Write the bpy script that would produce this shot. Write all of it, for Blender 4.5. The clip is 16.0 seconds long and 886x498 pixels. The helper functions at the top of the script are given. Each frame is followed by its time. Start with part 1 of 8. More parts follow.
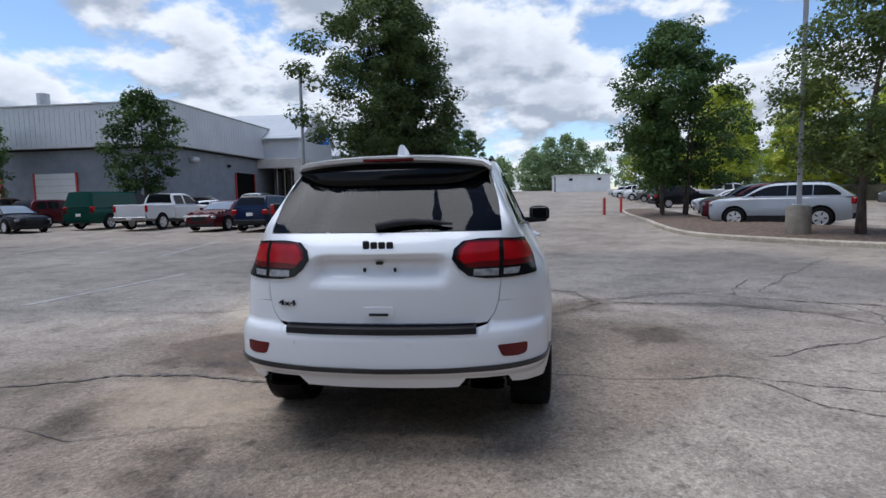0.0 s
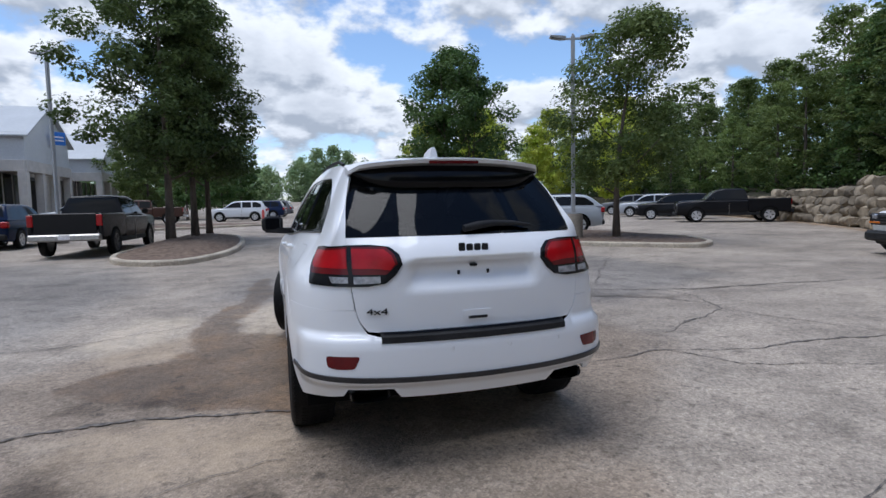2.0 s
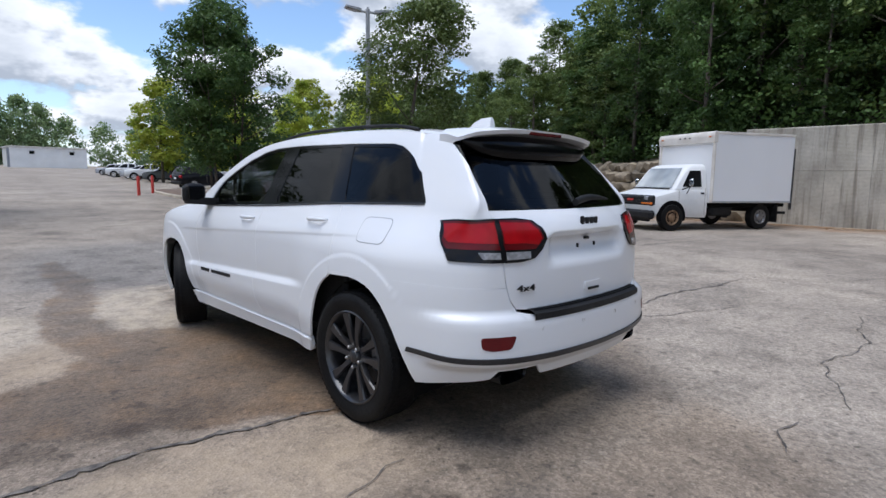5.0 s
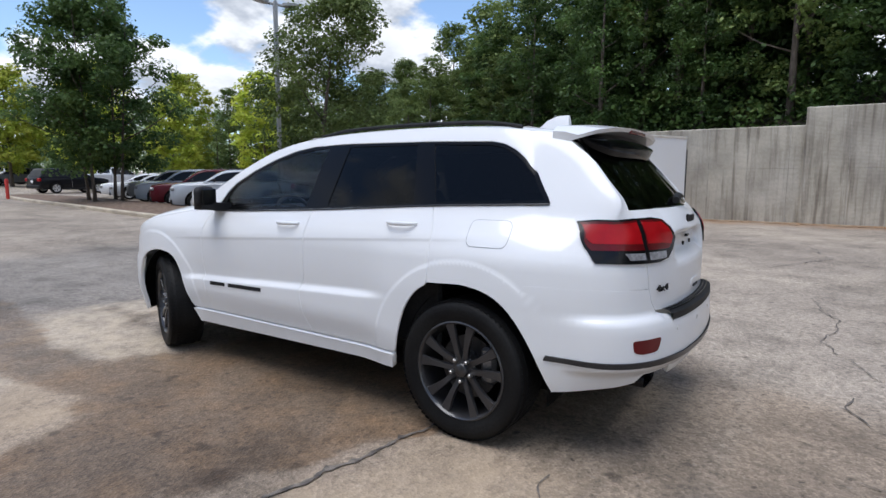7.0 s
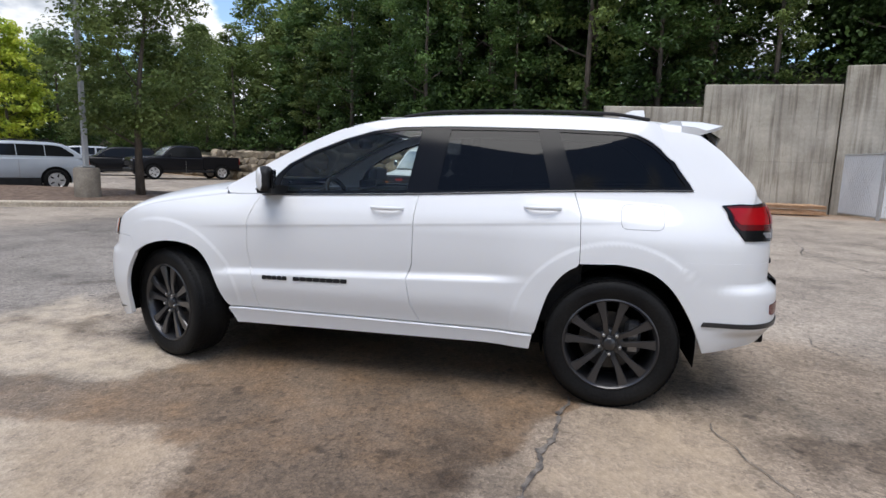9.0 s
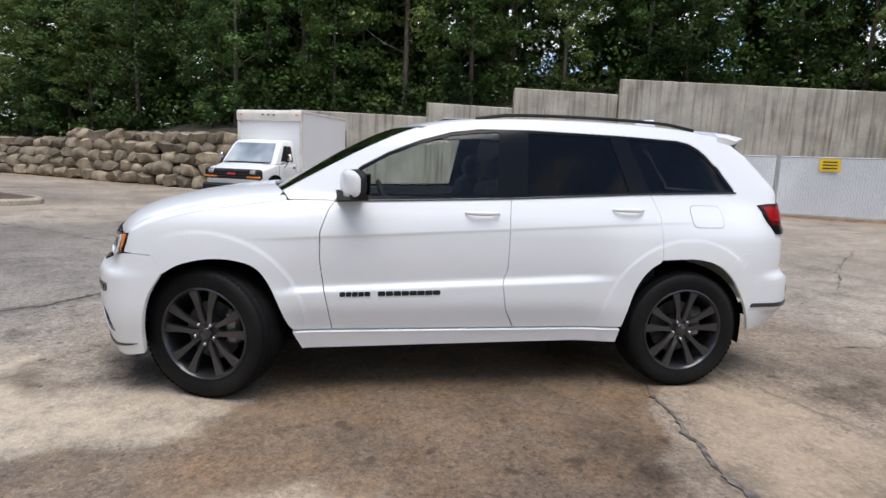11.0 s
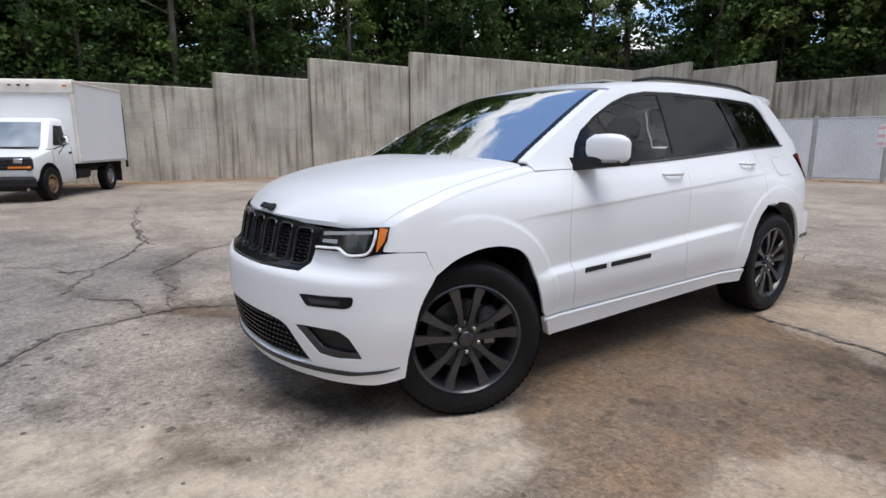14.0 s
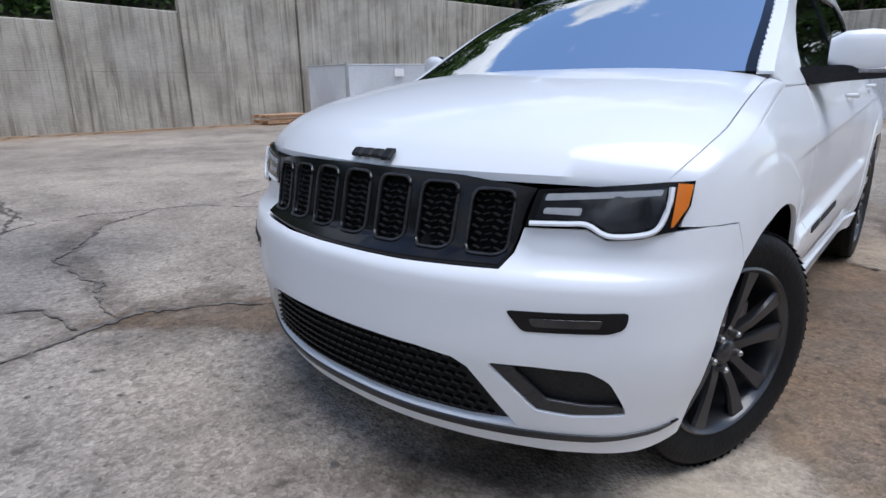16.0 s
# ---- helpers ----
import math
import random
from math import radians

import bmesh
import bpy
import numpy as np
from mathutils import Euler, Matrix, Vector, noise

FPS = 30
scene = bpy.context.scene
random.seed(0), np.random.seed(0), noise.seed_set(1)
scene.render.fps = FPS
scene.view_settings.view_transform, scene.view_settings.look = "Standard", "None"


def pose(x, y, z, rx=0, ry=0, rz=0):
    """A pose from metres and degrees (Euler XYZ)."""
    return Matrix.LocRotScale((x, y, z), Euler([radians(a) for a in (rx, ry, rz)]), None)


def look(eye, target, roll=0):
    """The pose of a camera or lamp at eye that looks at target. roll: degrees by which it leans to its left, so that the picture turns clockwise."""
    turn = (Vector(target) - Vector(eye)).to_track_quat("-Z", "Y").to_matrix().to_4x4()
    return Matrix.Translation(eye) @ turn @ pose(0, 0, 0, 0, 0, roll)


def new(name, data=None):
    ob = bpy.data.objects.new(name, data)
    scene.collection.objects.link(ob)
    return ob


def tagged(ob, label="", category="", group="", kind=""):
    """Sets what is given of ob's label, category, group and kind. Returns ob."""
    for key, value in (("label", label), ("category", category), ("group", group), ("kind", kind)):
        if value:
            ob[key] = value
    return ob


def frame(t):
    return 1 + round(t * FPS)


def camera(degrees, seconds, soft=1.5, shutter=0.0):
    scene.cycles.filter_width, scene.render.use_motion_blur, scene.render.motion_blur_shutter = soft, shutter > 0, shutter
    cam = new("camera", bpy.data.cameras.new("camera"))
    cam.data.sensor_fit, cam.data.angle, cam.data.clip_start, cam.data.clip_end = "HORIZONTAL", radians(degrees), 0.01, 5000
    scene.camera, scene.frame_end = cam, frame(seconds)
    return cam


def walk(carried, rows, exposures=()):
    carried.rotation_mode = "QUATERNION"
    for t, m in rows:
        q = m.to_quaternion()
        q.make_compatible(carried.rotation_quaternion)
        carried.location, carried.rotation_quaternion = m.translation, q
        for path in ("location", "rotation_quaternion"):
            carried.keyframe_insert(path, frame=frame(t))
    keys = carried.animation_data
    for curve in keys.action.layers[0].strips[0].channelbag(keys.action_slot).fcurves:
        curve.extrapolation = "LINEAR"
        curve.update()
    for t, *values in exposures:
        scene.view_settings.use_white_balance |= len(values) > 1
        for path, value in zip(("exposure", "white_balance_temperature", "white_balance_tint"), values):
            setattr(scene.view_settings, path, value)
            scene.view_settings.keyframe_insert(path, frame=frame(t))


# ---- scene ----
cam = camera(77.4, 16.0)
PATH = [
    (0, (0.688, -5.234, 1.403), (0.451, -3.256, 1.225), -1.2),
    (0.5, (0.218, -5.308, 1.405), (0.203, -3.315, 1.24), -0.5),
    (1, (-0.217, -5.244, 1.388), (-0.019, -3.26, 1.236), -0.3),
    (1.5, (-0.644, -5.203, 1.394), (-0.239, -3.25, 1.238), -0.3),
    (2, (-1.019, -5.105, 1.387), (-0.429, -3.2, 1.231), -1.2),
    (2.5, (-1.424, -4.851, 1.405), (-0.611, -3.029, 1.254), -1.1),
    (3, (-1.805, -4.683, 1.397), (-0.808, -2.955, 1.254), -1.1),
    (3.5, (-2.114, -4.427, 1.385), (-0.95, -2.81, 1.213), -0.9),
    (4, (-2.385, -4.247, 1.382), (-1.111, -2.72, 1.169), -0.5),
    (6.5, (-3.015, -3.359, 1.378), (-1.49, -2.09, 1.124), 0.9),
    (7, (-3.29, -2.96, 1.368), (-1.65, -1.843, 1.121), 0.2),
    (7.5, (-3.544, -2.409, 1.34), (-1.764, -1.531, 1.092), 1.0),
    (8, (-3.742, -2.014, 1.346), (-1.898, -1.285, 1.085), 1.6),
    (8.5, (-3.998, -1.63, 1.354), (-2.108, -1.038, 1.081), 1.1),
    (9, (-4.09, -1.166, 1.358), (-2.158, -0.743, 1.057), 1.6),
    (11.5, (-4.005, 1.126, 1.371), (-2.1, 0.592, 1.078), 2.0),
    (12, (-3.857, 1.582, 1.355), (-2.012, 0.865, 1.069), 1.8),
    (12.5, (-3.63, 1.944, 1.349), (-1.846, 1.089, 1.051), 1.7),
    (13, (-3.421, 2.331, 1.344), (-1.707, 1.352, 1.028), 1.1),
    (13.5, (-3.153, 2.656, 1.305), (-1.502, 1.58, 0.966), -0.1),
    (14, (-2.806, 2.97, 1.274), (-1.214, 1.82, 0.898), -0.1),
    (14.5, (-2.434, 3.185, 1.245), (-0.911, 1.958, 0.825), -0.1),
    (15, (-2.027, 3.252, 1.22), (-0.573, 1.961, 0.75), -0.1),
    (15.5, (-1.621, 3.268, 1.188), (-0.255, 1.905, 0.667), -0.6),
    (16, (-1.245, 3.127, 1.138), (0.03, 1.689, 0.584), -0.7),
]
EXPOSURES = [(0, 0.09, 6000, 10), (4, 0.24, 6060, 10), (7, 0.36, 6300, 10), (9, 0.46, 6520, 10), (12.5, 0.56, 6720, 10), (14, 0.46, 6560, 10), (15, 0.40, 6220, 10), (16, 0.38, 5980, 10)]
walk(cam, [(t, look(eye, target, roll)) for t, eye, target, roll in PATH], EXPOSURES)

# ---- world, sun ----
SUN_EL, SUN_AZ = 74.0, 275.0
world = bpy.data.worlds.new("sky")
scene.world = world
world.use_nodes = True
wt = world.node_tree
wt.nodes.clear()


def wnode(kind, **kw):
    n = wt.nodes.new(kind)
    for k, v in kw.items():
        if k == "op":
            n.operation = v
        elif k == "val":
            for i, x in enumerate(v):
                if x is not None:
                    n.inputs[i].default_value = x
    return n


w_out = wnode("ShaderNodeOutputWorld")
w_bg = wnode("ShaderNodeBackground")
sky = wnode("ShaderNodeTexSky")
sky.sky_type = "NISHITA"
sky.sun_disc = False
sky.sun_elevation, sky.sun_rotation = radians(SUN_EL), radians(SUN_AZ)
sky.air_density, sky.dust_density, sky.ozone_density = 1.0, 0.4, 2.0
w_tc = wnode("ShaderNodeTexCoord")
wl = wt.links.new
# cloud deck: directions laid out on a flat layer, lit from above
w_sep = wnode("ShaderNodeSeparateXYZ")
wl(w_tc.outputs["Generated"], w_sep.inputs[0])
w_zc = wnode("ShaderNodeMath", op="MAXIMUM", val=(None, 0.0))
wl(w_sep.outputs["Z"], w_zc.inputs[0])
w_za = wnode("ShaderNodeMath", op="ADD", val=(None, 0.42))
wl(w_zc.outputs[0], w_za.inputs[0])
w_inv = wnode("ShaderNodeMath", op="DIVIDE", val=(1.0, None))
wl(w_za.outputs[0], w_inv.inputs[1])
w_flat = wnode("ShaderNodeVectorMath", op="SCALE")
wl(w_tc.outputs["Generated"], w_flat.inputs[0])
wl(w_inv.outputs[0], w_flat.inputs["Scale"])


def cloud_noise(grow, scale, detail):
    g = wnode("ShaderNodeVectorMath", op="MULTIPLY_ADD", val=(None, (grow, grow, 0.0), (3.7, 1.2, 0.4)))
    wl(w_flat.outputs[0], g.inputs[0])
    n = wnode("ShaderNodeTexNoise")
    n.inputs["Scale"].default_value, n.inputs["Detail"].default_value, n.inputs["Roughness"].default_value = scale, detail, 0.52
    wl(g.outputs[0], n.inputs["Vector"])
    return n.outputs[0]


w_n1, w_n2 = cloud_noise(1.0, 3.3, 8.0), cloud_noise(0.96, 3.3, 5.0)
w_up = wnode("ShaderNodeMapRange", val=(None, 0.46, 0.74, 0.0, 0.19))
wl(w_sep.outputs["Z"], w_up.inputs[0])
w_sub = wnode("ShaderNodeMath", op="SUBTRACT")
wl(w_n1, w_sub.inputs[0])
wl(w_up.outputs[0], w_sub.inputs[1])
w_cov = wnode("ShaderNodeMapRange", val=(None, 0.41, 0.495, 0.0, 1.0))
w_cov.interpolation_type = "SMOOTHSTEP"
wl(w_sub.outputs[0], w_cov.inputs[0])
w_dif = wnode("ShaderNodeMath", op="SUBTRACT")
wl(w_n2, w_dif.inputs[0])
wl(w_n1, w_dif.inputs[1])
w_lit = wnode("ShaderNodeMapRange", val=(None, -0.05, 0.09, 1.0, 0.0))
w_lit.interpolation_type = "SMOOTHSTEP"
wl(w_dif.outputs[0], w_lit.inputs[0])
w_thick = wnode("ShaderNodeMapRange", val=(None, 0.50, 0.68, 1.0, 0.35))
wl(w_n1, w_thick.inputs[0])
w_lum = wnode("ShaderNodeMath", op="MULTIPLY")
wl(w_lit.outputs[0], w_lum.inputs[0])
wl(w_thick.outputs[0], w_lum.inputs[1])
w_tone = wnode("ShaderNodeMix")
w_tone.data_type = "RGBA"
w_tone.inputs["A"].default_value = (0.40, 0.44, 0.51, 1)
w_tone.inputs["B"].default_value = (0.88, 0.90, 0.94, 1)
wl(w_lum.outputs[0], w_tone.inputs["Factor"])
w_skys = wnode("ShaderNodeMix")
w_skys.data_type, w_skys.blend_type = "RGBA", "MULTIPLY"
w_skys.inputs["Factor"].default_value = 1.0
w_skys.inputs["B"].default_value = (0.15, 0.152, 0.157, 1)
wl(sky.outputs[0], w_skys.inputs["A"])
w_mix = wnode("ShaderNodeMix")
w_mix.data_type = "RGBA"
wl(w_cov.outputs[0], w_mix.inputs["Factor"])
wl(w_skys.outputs["Result"], w_mix.inputs["A"])
wl(w_tone.outputs["Result"], w_mix.inputs["B"])
wl(w_mix.outputs["Result"], w_bg.inputs["Color"])
w_bg.inputs["Strength"].default_value = 1.0
wl(w_bg.outputs[0], w_out.inputs["Surface"])

sun_data = bpy.data.lights.new("sun", "SUN")
sun_data.energy, sun_data.angle, sun_data.color = 2.2, radians(44), (1.0, 0.97, 0.93)
sun = new("sun", sun_data)
sun.matrix_world = look(
    (60 * math.sin(radians(SUN_AZ)) * math.cos(radians(SUN_EL)), 60 * math.cos(radians(SUN_AZ)) * math.cos(radians(SUN_EL)), 60 * math.sin(radians(SUN_EL))),
    (0, 0, 0),
)


# ---- materials ----
def mat(name, col, col2=None, scale=6.0, rough=0.6, metal=0.0, bump=0.0, bscale=40.0, coat=0.0, spec=0.5, stretch=None, detail=5.0, vary=0.0, fine=0.25, ior=1.5):
    """Noise-mixed base colour at two scales, bump and optional variation from piece to piece."""
    m = bpy.data.materials.new(name)
    m.use_nodes = True
    nt = m.node_tree
    b = nt.nodes["Principled BSDF"]
    b.inputs["Roughness"].default_value, b.inputs["Metallic"].default_value = rough, metal
    b.inputs["Coat Weight"].default_value, b.inputs["Specular IOR Level"].default_value = coat, spec
    b.inputs["Coat Roughness"].default_value = 0.03
    b.inputs["IOR"].default_value = ior
    b.inputs["Base Color"].default_value = (*col, 1)
    lk = nt.links.new
    tc = nt.nodes.new("ShaderNodeTexCoord")
    vec = tc.outputs["Object"]
    if stretch:
        mp = nt.nodes.new("ShaderNodeMapping")
        mp.inputs["Scale"].default_value = stretch
        lk(vec, mp.inputs[0])
        vec = mp.outputs[0]
    last = None
    if col2 is not None:
        n = nt.nodes.new("ShaderNodeTexNoise")
        n.inputs["Scale"].default_value, n.inputs["Detail"].default_value = scale, detail
        lk(vec, n.inputs["Vector"])
        r = nt.nodes.new("ShaderNodeValToRGB")
        r.color_ramp.elements[0].position, r.color_ramp.elements[1].position = 0.36, 0.66
        r.color_ramp.elements[0].color, r.color_ramp.elements[1].color = (*col, 1), (*col2, 1)
        lk(n.outputs[0], r.inputs[0])
        last = r.outputs[0]
        if fine:
            n2 = nt.nodes.new("ShaderNodeTexNoise")
            n2.inputs["Scale"].default_value, n2.inputs["Detail"].default_value = scale * 14, 3.0
            lk(vec, n2.inputs["Vector"])
            mm = nt.nodes.new("ShaderNodeMapRange")
            mm.inputs["From Min"].default_value, mm.inputs["From Max"].default_value = 0.3, 0.7
            mm.inputs["To Min"].default_value, mm.inputs["To Max"].default_value = 1 - fine, 1 + fine
            lk(n2.outputs[0], mm.inputs[0])
            mx = nt.nodes.new("ShaderNodeVectorMath")
            mx.operation = "SCALE"
            lk(last, mx.inputs[0])
            lk(mm.outputs[0], mx.inputs["Scale"])
            last = mx.outputs[0]
    if vary:
        oi = nt.nodes.new("ShaderNodeObjectInfo")
        mr = nt.nodes.new("ShaderNodeMapRange")
        mr.inputs["To Min"].default_value, mr.inputs["To Max"].default_value = 1 - vary, 1 + vary
        lk(oi.outputs["Random"], mr.inputs[0])
        mv = nt.nodes.new("ShaderNodeVectorMath")
        mv.operation = "SCALE"
        if last is None:
            mv.inputs[0].default_value = col
        else:
            lk(last, mv.inputs[0])
        lk(mr.outputs[0], mv.inputs["Scale"])
        last = mv.outputs[0]
    if last is not None:
        lk(last, b.inputs["Base Color"])
    if bump:
        nb = nt.nodes.new("ShaderNodeTexNoise")
        nb.inputs["Scale"].default_value, nb.inputs["Detail"].default_value = bscale, 6.0
        lk(vec, nb.inputs["Vector"])
        bp = nt.nodes.new("ShaderNodeBump")
        bp.inputs["Strength"].default_value, bp.inputs["Distance"].default_value = bump, 0.02
        lk(nb.outputs[0], bp.inputs["Height"])
        lk(bp.outputs[0], b.inputs["Normal"])
    return m


def glass(name, tint, ior=1.47):
    """Thin tinted pane: a mirror-like film over a tinted see-through sheet."""
    m = bpy.data.materials.new(name)
    m.use_nodes = True
    nt = m.node_tree
    nt.nodes.clear()
    out = nt.nodes.new("ShaderNodeOutputMaterial")
    gl = nt.nodes.new("ShaderNodeBsdfGlossy")
    gl.inputs["Roughness"].default_value = 0.02
    tr = nt.nodes.new("ShaderNodeBsdfTransparent")
    tr.inputs["Color"].default_value = (*tint, 1)
    fr = nt.nodes.new("ShaderNodeFresnel")
    fr.inputs["IOR"].default_value = ior
    mx = nt.nodes.new("ShaderNodeMixShader")
    nt.links.new(fr.outputs[0], mx.inputs[0])
    nt.links.new(tr.outputs[0], mx.inputs[1])
    nt.links.new(gl.outputs[0], mx.inputs[2])
    nt.links.new(mx.outputs[0], out.inputs[0])
    return m


def foliage(name, dark, light, scale=0.9):
    m = mat(name, dark, light, scale=scale, rough=0.55, fine=0.35, vary=0.25, spec=0.3)
    nt = m.node_tree
    b = nt.nodes["Principled BSDF"]
    tl = nt.nodes.new("ShaderNodeBsdfTranslucent")
    mx = nt.nodes.new("ShaderNodeMixShader")
    mx.inputs[0].default_value = 0.4
    src = b.inputs["Base Color"].links[0].from_socket
    nt.links.new(src, tl.inputs["Color"])
    nt.links.new(b.outputs[0], mx.inputs[1])
    nt.links.new(tl.outputs[0], mx.inputs[2])
    nt.links.new(mx.outputs[0], nt.nodes["Material Output"].inputs["Surface"])
    return m


def asphalt_material():
    """Worn grey asphalt: aggregate, pale wear, old stains, a damp oily spill along the parked car's left side."""
    m = bpy.data.materials.new("asphalt")
    m.use_nodes = True
    nt = m.node_tree
    b = nt.nodes["Principled BSDF"]
    lk = nt.links.new
    tc = nt.nodes.new("ShaderNodeTexCoord")
    pos = tc.outputs["Object"]

    def noise(scale, detail=4.0, rough=0.55, vec=None, dist=0.0):
        n = nt.nodes.new("ShaderNodeTexNoise")
        n.inputs["Scale"].default_value, n.inputs["Detail"].default_value, n.inputs["Roughness"].default_value = scale, detail, rough
        n.inputs["Distortion"].default_value = dist
        lk(vec or pos, n.inputs["Vector"])
        return n.outputs[0]

    def ramp(src, *stops):
        r = nt.nodes.new("ShaderNodeValToRGB")
        el = r.color_ramp.elements
        while len(el) < len(stops):
            el.new(0.5)
        for e, (p, c) in zip(el, stops):
            e.position = p
            e.color = (*c, 1) if isinstance(c, tuple) else (c, c, c, 1)
        lk(src, r.inputs[0])
        return r.outputs[0]

    def mix(fac, a, c, blend="MIX"):
        x = nt.nodes.new("ShaderNodeMix")
        x.data_type, x.blend_type = "RGBA", blend
        for sock, v in (("Factor", fac), ("A", a), ("B", c)):
            if isinstance(v, (int, float)):
                x.inputs[sock].default_value = v
            elif isinstance(v, tuple):
                x.inputs[sock].default_value = (*v, 1)
            else:
                lk(v, x.inputs[sock])
        return x.outputs["Result"]

    def math2(op, a, c):
        x = nt.nodes.new("ShaderNodeMath")
        x.operation = op
        x.use_clamp = op in ("ADD", "MULTIPLY", "SUBTRACT")
        for i, v in enumerate((a, c)):
            if isinstance(v, (int, float)):
                x.inputs[i].default_value = v
            else:
                lk(v, x.inputs[i])
        return x.outputs[0]

    def shape(name, wob, soft, nscale):
        """A plan shape stored on the ground, its edge broken up by noise: 1 inside, 0 outside."""
        at = nt.nodes.new("ShaderNodeAttribute")
        at.attribute_name = name
        x = nt.nodes.new("ShaderNodeMath")
        x.operation = "MULTIPLY_ADD"
        x.inputs[1].default_value, x.inputs[2].default_value = wob, -wob / 2
        lk(noise(nscale, 9.0, 0.7), x.inputs[0])
        y = nt.nodes.new("ShaderNodeMath")
        y.operation = "ADD"
        lk(at.outputs["Fac"], y.inputs[0])
        lk(x.outputs[0], y.inputs[1])
        mr = nt.nodes.new("ShaderNodeMapRange")
        mr.interpolation_type = "SMOOTHSTEP"
        mr.inputs["From Min"].default_value, mr.inputs["From Max"].default_value = -soft, soft
        lk(y.outputs[0], mr.inputs[0])
        return mr.outputs[0]

    wide = ramp(noise(0.22, 5.0, 0.6), (0.35, (0.272, 0.226, 0.181)), (0.5, (0.345, 0.290, 0.233)), (0.66, (0.425, 0.357, 0.284)))
    near = ramp(noise(1.7, 6.0, 0.65), (0.34, 0.76), (0.5, 1.0), (0.68, 1.10))
    col = mix(1.0, wide, near, "MULTIPLY")
    # aggregate
    vor = nt.nodes.new("ShaderNodeTexVoronoi")
    vor.inputs["Scale"].default_value = 75.0
    lk(pos, vor.inputs["Vector"])
    stone = ramp(vor.outputs["Color"], (0.1, 0.66), (0.5, 0.97), (0.95, 1.4))
    col = mix(0.75, col, mix(1.0, col, stone, "MULTIPLY"))
    vor2 = nt.nodes.new("ShaderNodeTexVoronoi")
    vor2.inputs["Scale"].default_value = 30.0
    lk(pos, vor2.inputs["Vector"])
    chip = ramp(vor2.outputs["Color"], (0.1, 0.84), (0.5, 1.0), (0.95, 1.18))
    col = mix(1.0, col, chip, "MULTIPLY")
    pit = ramp(noise(22.0, 5.0, 0.7), (0.34, 0.6), (0.45, 1.0), (0.7, 1.08))
    col = mix(1.0, col, pit, "MULTIPLY")
    grit = ramp(noise(240.0, 2.0), (0.3, 0.75), (0.55, 1.0), (0.75, 1.3))
    col = mix(1.0, col, grit, "MULTIPLY")
    # drips and old oil spots
    spots = ramp(noise(6.5, 3.0, 0.5), (0.64, 0.0), (0.70, 1.0))
    col = mix(math2("MULTIPLY", spots, 0.5), col, (0.05, 0.042, 0.036))
    tars = ramp(noise(17.0, 2.0, 0.5), (0.69, 0.0), (0.72, 1.0))
    col = mix(math2("MULTIPLY", tars, 0.55), col, (0.045, 0.038, 0.033))
    white = nt.nodes.new("ShaderNodeTexVoronoi")
    white.inputs["Scale"].default_value = 46.0
    lk(pos, white.inputs["Vector"])
    col = mix(math2("MULTIPLY", ramp(white.outputs["Color"], (0.88, 0.0), (0.94, 1.0)), 0.22), col, (0.62, 0.57, 0.50))
    blotch = ramp(noise(0.75, 8.0, 0.72), (0.36, 0.70), (0.48, 1.0), (0.7, 1.10))
    col = mix(1.0, col, blotch, "MULTIPLY")
    col = mix(math2("MULTIPLY", shape("grey", 0.9, 0.5, 0.6), 0.9), col, mix(1.0, col, (0.70, 0.74, 0.80), "MULTIPLY"))
    # pale silt, old brown staining, the wet spill, oil
    silt = math2("MULTIPLY", shape("silt", 0.55, 0.16, 2.4), ramp(noise(5.0, 6.0, 0.7), (0.35, 0.25), (0.6, 1.0)))
    col = mix(math2("MULTIPLY", silt, 0.85), col, mix(0.60, col, (0.66, 0.54, 0.39)))
    brown = shape("brown", 0.9, 0.30, 1.5)
    col = mix(math2("MULTIPLY", brown, 0.8), col, mix(1.0, col, (0.70, 0.64, 0.58), "MULTIPLY"))
    dirt = math2("MULTIPLY", shape("dirt", 1.3, 0.35, 0.9), ramp(noise(1.3, 6.0, 0.7), (0.36, 0.15), (0.62, 1.0)))
    col = mix(math2("MULTIPLY", dirt, 0.9), col, mix(0.75, col, (0.33, 0.195, 0.11)))
    damp = shape("wet", 0.50, 0.05, 2.6)
    rust = ramp(noise(2.6, 5.0, 0.6), (0.45, (0.60, 0.54, 0.485)), (0.72, (0.74, 0.585, 0.43)))
    col = mix(math2("MULTIPLY", damp, 0.92), col, mix(1.0, col, rust, "MULTIPLY"))
    seep = math2("MULTIPLY", shape("seep", 0.16, 0.06, 7.0), ramp(noise(9.0, 5.0, 0.65), (0.35, 0.35), (0.6, 1.0)))
    col = mix(math2("MULTIPLY", seep, 0.85), col, mix(1.0, col, (0.50, 0.475, 0.45), "MULTIPLY"))
    oil = shape("oil", 0.75, 0.12, 3.2)
    col = mix(math2("MULTIPLY", oil, 0.75), col, mix(1.0, col, (0.36, 0.33, 0.31), "MULTIPLY"))
    lk(col, b.inputs["Base Color"])
    rr = nt.nodes.new("ShaderNodeMapRange")
    rr.inputs["To Min"].default_value, rr.inputs["To Max"].default_value = 0.82, 0.6
    lk(damp, rr.inputs[0])
    lk(rr.outputs[0], b.inputs["Roughness"])
    b.inputs["Specular IOR Level"].default_value = 0.35
    bp = nt.nodes.new("ShaderNodeBump")
    bp.inputs["Strength"].default_value, bp.inputs["Distance"].default_value = 0.6, 0.006
    lk(vor.outputs["Distance"], bp.inputs["Height"])
    lk(bp.outputs[0], b.inputs["Normal"])
    return m


